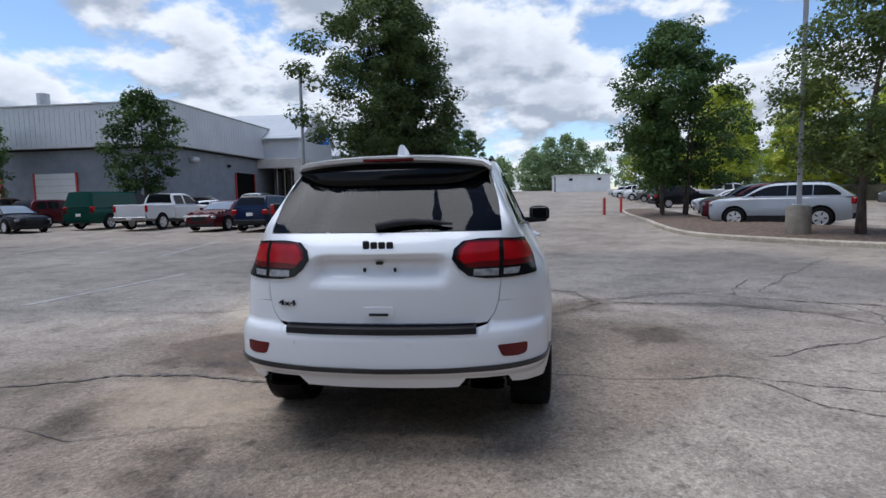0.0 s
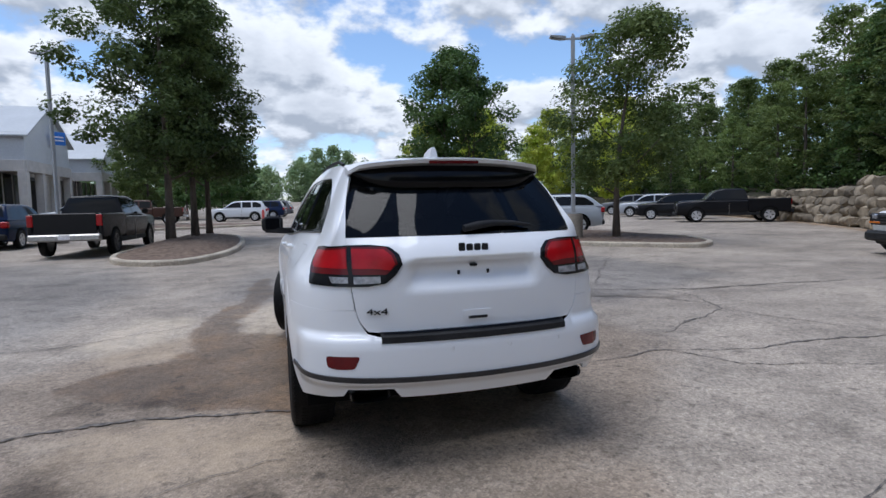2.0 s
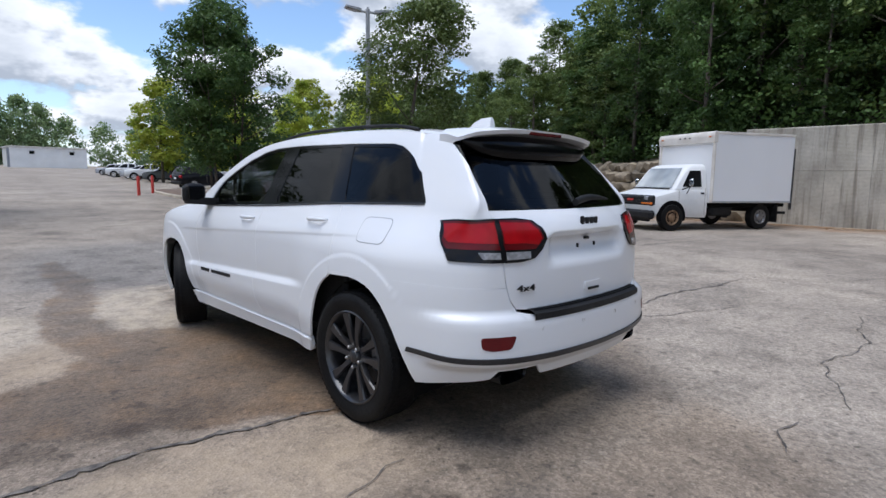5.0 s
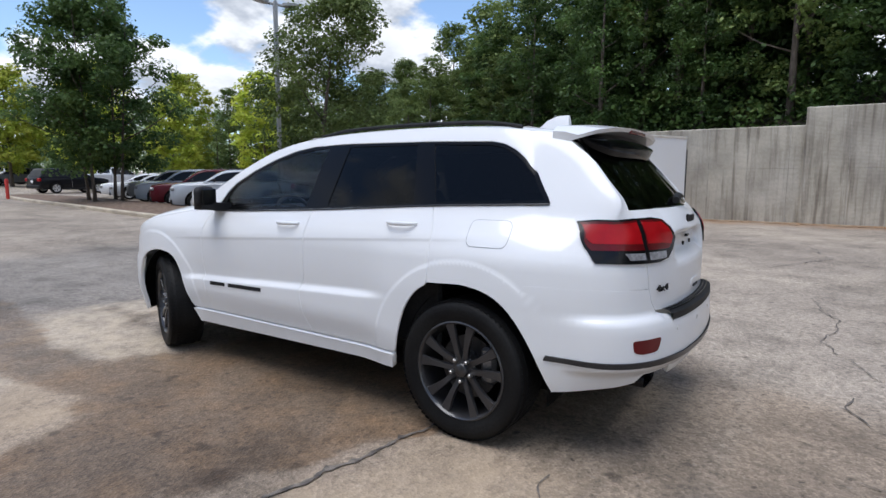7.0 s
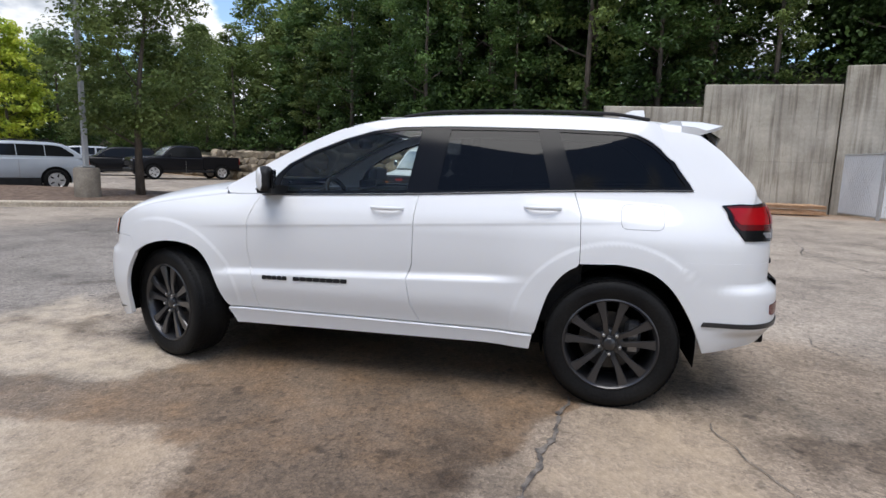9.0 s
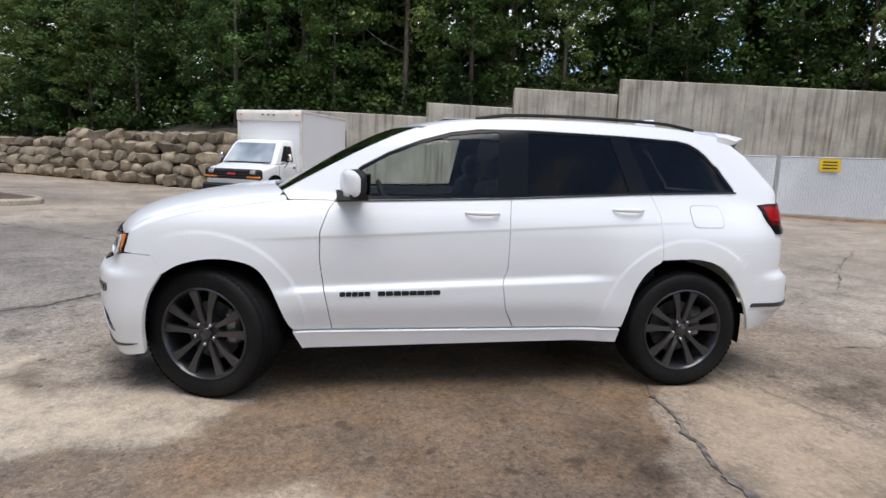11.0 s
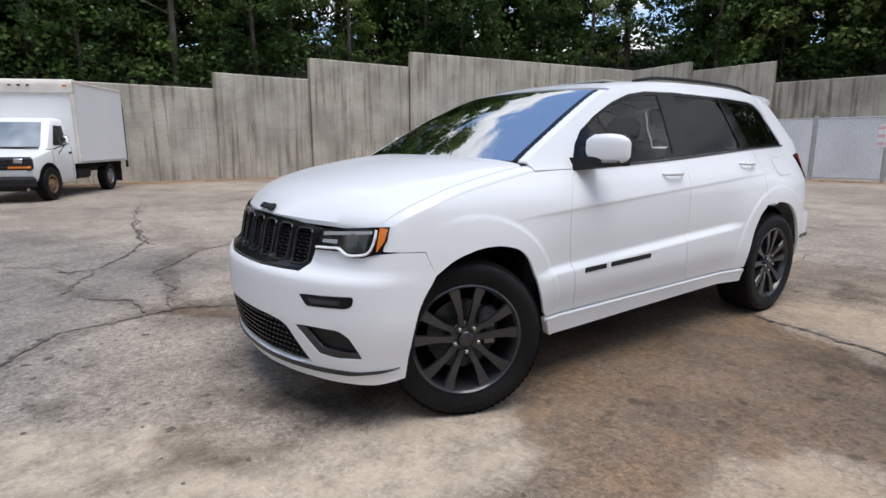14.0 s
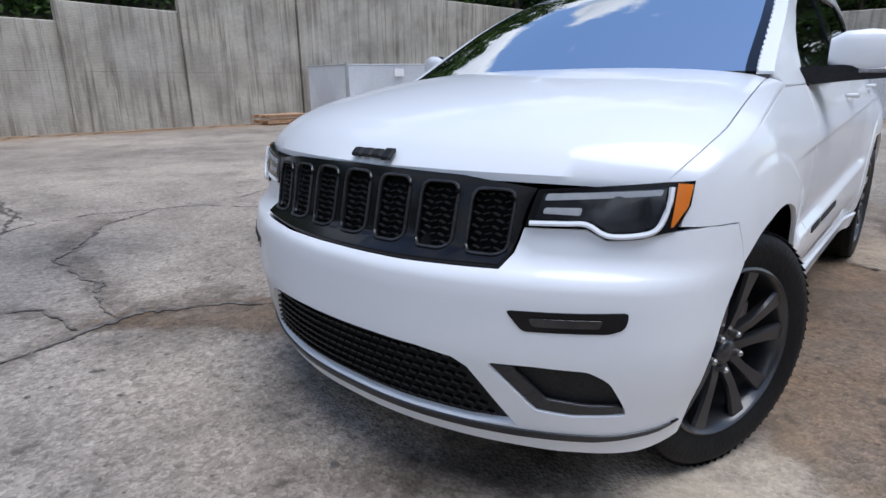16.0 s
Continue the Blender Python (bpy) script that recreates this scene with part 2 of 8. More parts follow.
def concrete_material():
    """Board-marked poured concrete with dark runs down from the top."""
    m = mat("poured_concrete", (0.36, 0.332, 0.288), (0.54, 0.505, 0.445), scale=0.9, rough=0.85, bump=0.12, bscale=14.0, spec=0.25, fine=0.07)
    nt = m.node_tree
    b = nt.nodes["Principled BSDF"]
    lk = nt.links.new
    src = b.inputs["Base Color"].links[0].from_socket
    tc = nt.nodes.new("ShaderNodeTexCoord")
    mp = nt.nodes.new("ShaderNodeMapping")
    mp.inputs["Scale"].default_value = (6.5, 6.5, 0.30)
    lk(tc.outputs["Object"], mp.inputs[0])
    n = nt.nodes.new("ShaderNodeTexNoise")
    n.inputs["Scale"].default_value, n.inputs["Detail"].default_value, n.inputs["Roughness"].default_value = 1.0, 6.0, 0.62
    lk(mp.outputs[0], n.inputs["Vector"])
    r = nt.nodes.new("ShaderNodeValToRGB")
    r.color_ramp.elements[0].position, r.color_ramp.elements[1].position = 0.36, 0.52
    r.color_ramp.elements[0].color, r.color_ramp.elements[1].color = (0.50, 0.47, 0.43, 1), (1.04, 1.03, 0.98, 1)
    lk(n.outputs[0], r.inputs[0])
    wv = nt.nodes.new("ShaderNodeTexWave")
    wv.bands_direction = "Z"
    wv.inputs["Scale"].default_value, wv.inputs["Distortion"].default_value = 7.5, 1.2
    lk(tc.outputs["Object"], wv.inputs["Vector"])
    wr = nt.nodes.new("ShaderNodeMapRange")
    wr.inputs["To Min"].default_value, wr.inputs["To Max"].default_value = 0.80, 1.05
    lk(wv.outputs[1], wr.inputs[0])
    x = nt.nodes.new("ShaderNodeMix")
    x.data_type, x.blend_type = "RGBA", "MULTIPLY"
    wide = nt.nodes.new("ShaderNodeTexNoise")
    wide.inputs["Scale"].default_value, wide.inputs["Detail"].default_value = 0.55, 4.0
    lk(tc.outputs["Object"], wide.inputs["Vector"])
    wm = nt.nodes.new("ShaderNodeMapRange")
    wm.inputs["From Min"].default_value, wm.inputs["From Max"].default_value = 0.36, 0.62
    wm.inputs["To Min"].default_value, wm.inputs["To Max"].default_value = 0.4, 1.0
    lk(wide.outputs[0], wm.inputs[0])
    lk(wm.outputs[0], x.inputs["Factor"])
    lk(src, x.inputs["A"])
    lk(r.outputs[0], x.inputs["B"])
    y = nt.nodes.new("ShaderNodeVectorMath")
    y.operation = "SCALE"
    lk(x.outputs["Result"], y.inputs[0])
    lk(wr.outputs[0], y.inputs["Scale"])
    lk(y.outputs[0], b.inputs["Base Color"])
    return m


ASPHALT = asphalt_material()
CONCRETE = concrete_material()
KERB = mat("kerb_concrete", (0.40, 0.34, 0.265), (0.56, 0.49, 0.385), scale=1.6, rough=0.85, bump=0.3, spec=0.3)
FOOTING = mat("weathered_footing", (0.20, 0.17, 0.135), (0.30, 0.265, 0.215), scale=3.0, rough=0.9, bump=0.3)
LINE = mat("worn_line_paint", (0.42, 0.41, 0.39), (0.26, 0.245, 0.23), scale=5.0, rough=0.8)
TAR = mat("crack_dark", (0.070, 0.060, 0.053), (0.20, 0.172, 0.145), scale=14.0, rough=0.9, bump=0.4, bscale=60)
MULCH = mat("bark_mulch", (0.10, 0.065, 0.045), (0.22, 0.155, 0.11), scale=7.0, rough=0.95, bump=0.9, bscale=30)
SOIL = mat("woodland_soil", (0.035, 0.03, 0.02), (0.07, 0.065, 0.035), scale=2.0, rough=0.95, bump=0.6, bscale=8)
ROCK = mat("boulder_stone", (0.12, 0.095, 0.065), (0.33, 0.27, 0.19), scale=1.6, rough=0.9, bump=0.9, bscale=5.0, vary=0.42)
BARK = mat("bark", (0.07, 0.055, 0.045), (0.16, 0.13, 0.105), scale=5.0, rough=0.95, bump=0.8, bscale=14, stretch=(1, 1, 0.25))
LEAF_DEEP = foliage("leaves_deep_green", (0.022, 0.046, 0.014), (0.125, 0.21, 0.058), 0.5)
LEAF_MID = foliage("leaves_mid_green", (0.10, 0.15, 0.042), (0.215, 0.275, 0.085))
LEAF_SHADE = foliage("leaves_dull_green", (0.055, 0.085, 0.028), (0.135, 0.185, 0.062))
LEAF_LIME = foliage("leaves_lime_green", (0.34, 0.44, 0.05), (0.60, 0.62, 0.10))
# far leaves: haze of distance put into a paler green
LEAF_FAR = foliage("leaves_hazed_green", (0.17, 0.26, 0.12), (0.33, 0.41, 0.20), 0.25)
LEAF_GREEN = foliage("leaves_full_green", (0.05, 0.10, 0.03), (0.125, 0.195, 0.055))
GALV = mat("galvanised_steel", (0.42, 0.43, 0.44), (0.52, 0.53, 0.54), scale=5.0, rough=0.5, metal=0.6, fine=0.06)
SLATS = mat("grey_privacy_slats", (0.66, 0.685, 0.715), (0.73, 0.75, 0.775), scale=0.8, rough=0.5, fine=0.06)
PAINT_WHITE = mat("white_car_paint", (0.775, 0.783, 0.795), (0.755, 0.763, 0.775), scale=0.7, rough=0.45, coat=0.7, spec=0.3, fine=0.0)
BLACK_GLOSS = mat("gloss_black_trim", (0.007, 0.007, 0.008), rough=0.18, coat=0.08, spec=0.22)
PILLAR_BLACK = mat("black_pillar_film", (0.004, 0.004, 0.0045), rough=0.12, spec=0.18)
BLACK_MATT = mat("matt_black_plastic", (0.012, 0.012, 0.013), (0.021, 0.021, 0.022), scale=8, rough=0.6, spec=0.25)
# near-black for liners and underbody, also for shade painted into openings
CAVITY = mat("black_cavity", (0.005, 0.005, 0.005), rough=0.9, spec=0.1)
GREY_SATIN = mat("satin_grey_trim", (0.22, 0.22, 0.23), (0.26, 0.26, 0.27), scale=6, rough=0.35, metal=0.8)
DARK_SATIN = mat("dark_satin_trim", (0.028, 0.028, 0.030), (0.04, 0.04, 0.042), scale=6, rough=0.32, metal=0.25)
GUNMETAL = mat("dark_gunmetal_alloy", (0.030, 0.030, 0.033), (0.040, 0.040, 0.043), scale=5, rough=0.30, metal=0.35, coat=0.35, spec=0.6, fine=0.0)
CHROME = mat("chrome", (0.8, 0.8, 0.8), rough=0.08, metal=1.0)
STEEL = mat("bare_steel", (0.45, 0.44, 0.43), (0.32, 0.31, 0.30), scale=20, rough=0.4, metal=0.9)
RUBBER = mat("tyre_rubber", (0.006, 0.006, 0.0065), (0.012, 0.012, 0.012), scale=5, rough=0.6, spec=0.16, bump=0.15, bscale=60)
RED_LENS = mat("red_lens", (0.40, 0.004, 0.008), (0.28, 0.003, 0.006), scale=9, rough=0.25, coat=0.12, spec=0.3, fine=0.0)
RED_DARK = mat("dark_red_lens", (0.12, 0.004, 0.006), (0.08, 0.003, 0.005), scale=9, rough=0.25, coat=0.12, spec=0.3, fine=0.0)
CLEAR_LENS = mat("clear_lens", (0.34, 0.34, 0.35), (0.16, 0.16, 0.17), scale=30, rough=0.2, coat=0.5)
AMBER = mat("amber_lens", (0.75, 0.20, 0.02), (0.70, 0.17, 0.018), scale=9, rough=0.15, coat=0.6, fine=0.0)
DRL = mat("white_light_guide", (0.85, 0.86, 0.88), rough=0.25, coat=1.0)
SMOKE = mat("smoked_lamp_inside", (0.010, 0.010, 0.012), (0.030, 0.031, 0.034), scale=9, rough=0.12, coat=0.5, fine=0.0)
TINT = glass("privacy_glass", (0.035, 0.037, 0.04), ior=1.33)
CLEAR = glass("clear_glass", (0.78, 0.84, 0.82), ior=1.38)
SCREEN = glass("windscreen_glass", (0.14, 0.16, 0.16), ior=1.42)
CABIN = mat("black_cabin_trim", (0.012, 0.012, 0.0125), (0.022, 0.0215, 0.0215), scale=6, rough=0.7, spec=0.2)
WALL_GREY = mat("painted_block_grey", (0.205, 0.225, 0.255), (0.25, 0.272, 0.305), scale=1.5, rough=0.8, fine=0.06)
FASCIA = mat("ribbed_metal_fascia", (0.58, 0.59, 0.60), (0.64, 0.65, 0.66), scale=0.5, rough=0.5, fine=0.06)
ROOF_METAL = mat("pale_metal_roof", (0.42, 0.435, 0.44), (0.47, 0.485, 0.49), scale=0.6, rough=0.45, fine=0.06)
STUCCO = mat("beige_stucco", (0.55, 0.515, 0.47), (0.63, 0.59, 0.545), scale=2, rough=0.85, fine=0.06)
WHITE_PAINT = mat("white_sheet_paint", (0.76, 0.76, 0.75), (0.70, 0.70, 0.69), scale=0.7, rough=0.4, fine=0.03)
WHITE_DIRTY = mat("weathered_white_trim", (0.62, 0.60, 0.56), (0.42, 0.39, 0.35), scale=3.0, rough=0.6)
RED_PAINT = mat("red_paint", (0.55, 0.045, 0.035), (0.45, 0.04, 0.03), scale=2, rough=0.5)
BLUE_SIGN = mat("blue_sign_face", (0.02, 0.18, 0.62), (0.018, 0.15, 0.55), scale=2, rough=0.35)
WOOD = mat("weathered_pallet_wood", (0.42, 0.25, 0.14), (0.56, 0.37, 0.23), scale=3, rough=0.85, stretch=(1, 6, 6), vary=0.2)
PAPER = mat("notice_board_white", (0.88, 0.86, 0.86), (0.85, 0.82, 0.82), scale=3, rough=0.6)
PINK_INK = mat("faded_red_print", (0.80, 0.50, 0.54), rough=0.6)
RUST = mat("rusty_wheel_steel", (0.17, 0.10, 0.055), (0.30, 0.20, 0.12), scale=14, rough=0.75, metal=0.3)


# ---- mesh helpers ----
class Mesh:
    """Collects vertices and faces of one mesh."""

    def __init__(self):
        self.v, self.f = [], []

    def add(self, verts, faces):
        k = len(self.v)
        self.v += [tuple(p) for p in verts]
        self.f += [tuple(i + k for i in f) for f in faces]
        return self

    def box(self, c, s, b=0.0, m=None):
        """Box of centre c and size s with chamfered edges b."""
        hx, hy, hz = s[0] / 2, s[1] / 2, s[2] / 2
        b = min(b, 0.49 * min(s)) if b else 0
        vs, fs = [], []
        if not b:
            vs = [(x, y, z) for x in (-hx, hx) for y in (-hy, hy) for z in (-hz, hz)]
            fs = [(0, 1, 3, 2), (4, 6, 7, 5), (0, 4, 5, 1), (2, 3, 7, 6), (0, 2, 6, 4), (1, 5, 7, 3)]
        else:
            idx = {}
            for sx in (-1, 1):
                for sy in (-1, 1):
                    for sz in (-1, 1):
                        for ax in range(3):
                            p = [sx * (hx - b), sy * (hy - b), sz * (hz - b)]
                            p[ax] = (sx * hx, sy * hy, sz * hz)[ax]
                            idx[sx, sy, sz, ax] = len(vs)
                            vs.append(tuple(p))
            q = lambda *k: tuple(idx[a] for a in k)  # noqa: E731
            for s1 in (-1, 1):
                fs.append(q((s1, -1, -1, 0), (s1, 1, -1, 0), (s1, 1, 1, 0), (s1, -1, 1, 0))[:: s1])
                fs.append(q((-1, s1, -1, 1), (-1, s1, 1, 1), (1, s1, 1, 1), (1, s1, -1, 1))[:: s1])
                fs.append(q((-1, -1, s1, 2), (1, -1, s1, 2), (1, 1, s1, 2), (-1, 1, s1, 2))[:: s1])
            for a in (-1, 1):
                for c2 in (-1, 1):
                    fs.append(q((a, c2, -1, 0), (a, c2, -1, 1), (a, c2, 1, 1), (a, c2, 1, 0))[:: a * c2 * -1])
                    fs.append(q((a, -1, c2, 0), (a, 1, c2, 0), (a, 1, c2, 2), (a, -1, c2, 2))[:: a * c2])
                    fs.append(q((-1, a, c2, 1), (-1, a, c2, 2), (1, a, c2, 2), (1, a, c2, 1))[:: a * c2])
                    for d in (-1, 1):
                        fs.append(q((a, c2, d, 0), (a, c2, d, 1), (a, c2, d, 2))[:: a * c2 * d])
        mm = (m or Matrix()) if m is None else m
        off = Vector(c)
        return self.add([tuple((mm @ Vector(p)) + off) if m is not None else tuple(Vector(p) + off) for p in vs], fs)

    def tube(self, pts, rads, n=8, caps=True):
        pts = [Vector(p) for p in pts]
        rads = rads if isinstance(rads, (list, tuple)) else [rads] * len(pts)
        rings = []
        for i, p in enumerate(pts):
            d = (pts[min(i + 1, len(pts) - 1)] - pts[max(i - 1, 0)]).normalized()
            up = Vector((0, 0, 1)) if abs(d.z) < 0.95 else Vector((1, 0, 0))
            a = d.cross(up).normalized()
            c = a.cross(d).normalized()
            rings.append([tuple(p + (a * math.cos(t) + c * math.sin(t)) * rads[i]) for t in (2 * math.pi * j / n for j in range(n))])
        return self.loft(rings, True, caps)

    def loft(self, rings, closed=True, caps=False):
        n = len(rings[0])
        vs = [p for r in rings for p in r]
        fs = []
        for i in range(len(rings) - 1):
            for j in range(n if closed else n - 1):
                k = (j + 1) % n
                fs.append((i * n + j, i * n + k, (i + 1) * n + k, (i + 1) * n + j))
        if caps:
            fs.append(tuple(range(n))[::-1])
            fs.append(tuple(range((len(rings) - 1) * n, len(rings) * n)))
        return self.add(vs, fs)

    def lathe(self, profile, n=32, c=(0, 0, 0), axis="x"):
        """Profile of (along, radius) turned round an axis."""
        rings = []
        for a, r in profile:
            ring = []
            for j in range(n):
                t = 2 * math.pi * j / n
                u, w = r * math.cos(t), r * math.sin(t)
                p = {"x": (a, u, w), "y": (w, a, u), "z": (u, w, a)}[axis]
                ring.append((p[0] + c[0], p[1] + c[1], p[2] + c[2]))
            rings.append(ring)
        return self.loft(rings)

    def prism(self, poly, z0, z1):
        """Upright prism over a plan polygon, counter-clockwise."""
        n = len(poly)
        vs = [(x, y, z0) for x, y in poly] + [(x, y, z1) for x, y in poly]
        fs = [(i, (i + 1) % n, n + (i + 1) % n, n + i) for i in range(n)]
        return self.add(vs, fs + [tuple(range(n))[::-1], tuple(range(n, 2 * n))])

    def move(self, m):
        self.v = [tuple(m @ Vector(p)) for p in self.v]
        return self


def part(name, me, material, parent=None, label="", smooth=False, normals=None):
    d = bpy.data.meshes.new(name)
    d.from_pydata(me.v, [], me.f)
    d.materials.append(material)
    if smooth is True:
        d.shade_smooth()
    elif smooth:
        d.shade_smooth()
        d.set_sharp_from_angle(angle=radians(smooth))
    if normals is not None:
        d.shade_smooth()
        d.normals_split_custom_set_from_vertices(normals)
    ob = new(name, d)
    if parent is not None:
        ob.parent = parent
    if label:
        tagged(ob, label)
    return ob


def empty(name, m, label, category, group="", kind=""):
    ob = new(name)
    ob.empty_display_size = 0.2
    ob.matrix_world = m
    return tagged(ob, label, category, group, kind)


def lot_z(y):
    return 0.012 * max(0.0, y - 10) + (0.00008 * (y - 30) ** 2 if y > 30 else 0.0)


# ---- ground ----
STAINS = {
    "wet": [
        [(-1.0, 1.22), (-1.16, 1.38), (-1.34, 1.40), (-1.43, 1.78), (-1.44, 2.26), (-1.28, 2.9), (-1.0, 4.6), (-1.12, 6.5), (-1.36, 6.2), (-1.46, 3.7), (-1.82, 2.75), (-1.96, 1.62), (-1.86, 1.2), (-1.84, 0.8), (-1.95, 0.5), (-2.3, 0.38), (-2.75, -0.1), (-2.3, -0.62), (-1.74, -0.89), (-0.91, -1.28), (0.5, -1.2), (0.6, 0.9), (-0.5, 1.05)],
        [(1.9, 2.25), (1.78, 2.52), (1.62, 2.2), (0.9, 1.7), (1.1, 1.25), (1.7, 1.75)],
    ],
    "brown": [
        [(-1.95, 1.5), (-2.65, 1.0), (-3.3, 0.1), (-3.0, -0.7), (-2.3, -1.5), (-2.5, -2.5), (-1.2, -2.7), (0.8, -2.75), (1.9, -1.5), (2.7, -0.6), (2.5, 0.9), (1.3, 1.3), (-0.4, 1.2), (-1.2, 1.2)],
        [(-3.3, -0.4), (-4.4, -3.4), (-2.4, -4.0), (0.6, -3.6), (0.9, -2.6), (-1.2, -2.5)],
    ],
    "silt": [
        [(-0.2, 2.6), (-0.9, 2.2), (-1.4, 2.6), (-1.1, 3.5), (0.3, 3.4)],
        [(-1.14, 0.9), (-1.1, 1.33), (-1.34, 1.38), (-1.44, 1.77), (-1.45, 2.6), (-0.95, 2.9), (-0.75, 2.3), (-0.62, 1.8), (-0.87, 1.45)],
        [(-1.86, 1.2), (-1.84, 0.8), (-1.95, 0.5), (-2.4, 0.4), (-3.0, 1.4), (-2.6, 2.9), (-1.9, 2.6), (-1.97, 1.6)],
        [(-1.0, -1.45), (-1.9, -1.1), (-2.5, -1.3), (-1.9, -2.1), (-1.0, -2.1)],
    ],
    "grey": [
        [(3.4, 1.4), (1.9, 2.6), (0.4, 3.0), (-1.0, 3.3), (-1.9, 4.2), (-1.6, 7.5), (2, 9.6), (7.0, 9.0), (7.2, 3.2)],
        [(-3.6, 1.5), (-3.3, 6), (-4.6, 10), (-30, 16), (-60, 12), (-60, -6), (-12, -3)],
    ],
    "dirt": [
        [(18.6, 6.2), (16.2, 5.4), (15.9, 2.0), (16.6, -1.0), (16.4, -5.0), (15.6, -9.0), (15.0, -11.0), (18.6, -11.0)],
        [(15.9, -10.6), (14.4, -10.9), (10.2, -15.9), (7.0, -16.8), (-4.6, -18.4), (-4.6, -20.2), (11.3, -17.9)],
    ],
    "oil": [
        [(-0.62, 3.35), (-0.45, 3.3), (-0.5, 3.12), (-0.7, 3.2)],
        [(0.3, 3.15), (0.52, 3.1), (0.42, 2.95), (0.25, 3.0)],
        [(0.1, 2.35), (-0.2, 1.85), (-0.55, 1.6), (-0.68, 1.9), (-0.42, 2.12), (-0.2, 2.25)],
        [(-1.2, -2.2), (-1.0, -2.5), (-0.98, -2.95), (-1.4, -2.7)],
        [(-1.45, -2.3), (-1.15, -2.28), (-1.05, -2.55), (-1.35, -2.75)],
        [(-2.36, -1.75), (-2.25, -1.4), (-1.94, -2.3), (-2.25, -2.5)],
        [(-0.15, 2.6), (-0.62, 2.5), (-0.74, 2.27), (-0.66, 2.56), (-0.3, 2.72)],
        [(-2.5, -0.55), (-2.0, -0.68), (-1.5, -0.6), (-1.9, -0.85), (-2.5, -0.8)],
        [(1.8, 0.7), (2.4, 0.75), (2.5, 0.2), (1.9, 0.1)],
    ],
}


def ribbon(pts, half):
    """Closed outline of a band of given half width along a line."""
    side = []
    for i, p in enumerate(pts):
        a, b = Vector(pts[max(0, i - 1)]), Vector(pts[min(len(pts) - 1, i + 1)])
        d = (b - a).normalized()
        side.append((p[0] - d.y * half, p[1] + d.x * half, p[0] + d.y * half, p[1] - d.x * half))
    return [q[:2] for q in side] + [q[2:] for q in side[::-1]]


# damp that has crept out of the cracks, and old runs of oil before the car
STAINS["seep"] = [ribbon(p, w) for p, w in (
    ([(0.6, 4.0), (1.21, 3.3), (1.42, 3.03), (1.67, 2.77), (1.87, 2.45)], 0.075),
    ([(1.90, 2.48), (1.84, 2.16), (1.80, 1.58)], 0.15),
    ([(1.86, 2.18), (2.88, 2.08), (3.45, 2.05), (3.99, 1.8), (4.47, 1.4)], 0.10),
    ([(1.91, 2.44), (2.22, 2.5), (2.63, 2.76), (3.13, 2.93), (3.77, 3.11)], 0.06),
    ([(-0.36, 1.55), (-0.48, 1.9), (-0.19, 2.15)], 0.10),
    ([(-0.66, 1.77), (-0.5, 2.03), (-0.63, 2.25), (-0.61, 2.5), (-0.54, 2.73), (-0.49, 2.95)], 0.06),
    ([(-0.2, 2.63), (-0.27, 2.51), (-0.32, 2.28)], 0.05),
)]


def shape_field(px, py, polys):
    """Distance inside the nearest of the plan shapes (negative outside), to 0.8 m."""
    best = np.full(len(px), -0.8)
    for poly in polys:
        lp = np.array(poly)
        d = np.full(len(px), 9.0)
        ins = np.zeros(len(px), bool)
        for (ax, ay), (bx, by) in zip(lp, np.roll(lp, -1, 0)):
            ex, ey = bx - ax, by - ay
            t = np.clip(((px - ax) * ex + (py - ay) * ey) / (ex * ex + ey * ey), 0, 1)
            d = np.minimum(d, np.hypot(px - ax - t * ex, py - ay - t * ey))
            if by != ay:
                ins ^= ((ay > py) != (by > py)) & (px < ex * (py - ay) / ey + ax)
        best = np.maximum(best, np.where(ins, d, -d))
    return np.clip(best, -0.8, 0.8)


def build_ground():
    me = Mesh()
    fine = [round(-4.8 + 0.08 * i, 3) for i in range(121)]
    xs = [-2500, -600, -200, -90] + list(range(-60, -5, 4)) + fine + [5 + 0.5 * i for i in range(28)] + list(range(20, 61, 4)) + [90, 200, 600, 2500]
    ys = [-2500, -600, -150, -60, -30] + [-24 + 0.6 * i for i in range(32)] + [round(-4.8 + 0.08 * i, 3) for i in range(151)] + list(range(10, 171, 5)) + [200, 260, 400, 900, 2500]
    vs = [(x, y, lot_z(min(y, 170))) for y in ys for x in xs]
    n = len(xs)
    me.add(vs, [(j * n + i, j * n + i + 1, (j + 1) * n + i + 1, (j + 1) * n + i) for j in range(len(ys) - 1) for i in range(n - 1)])
    ob = tagged(part("ground", me, ASPHALT), "worn grey asphalt lot with cracks and a damp brown spill", "ground", kind="structure")
    co = np.array(vs)
    for name, polys in STAINS.items():
        ob.data.attributes.new(name, "FLOAT", "POINT").data.foreach_set("value", shape_field(co[:, 0], co[:, 1], polys).astype(np.float32))


build_ground()


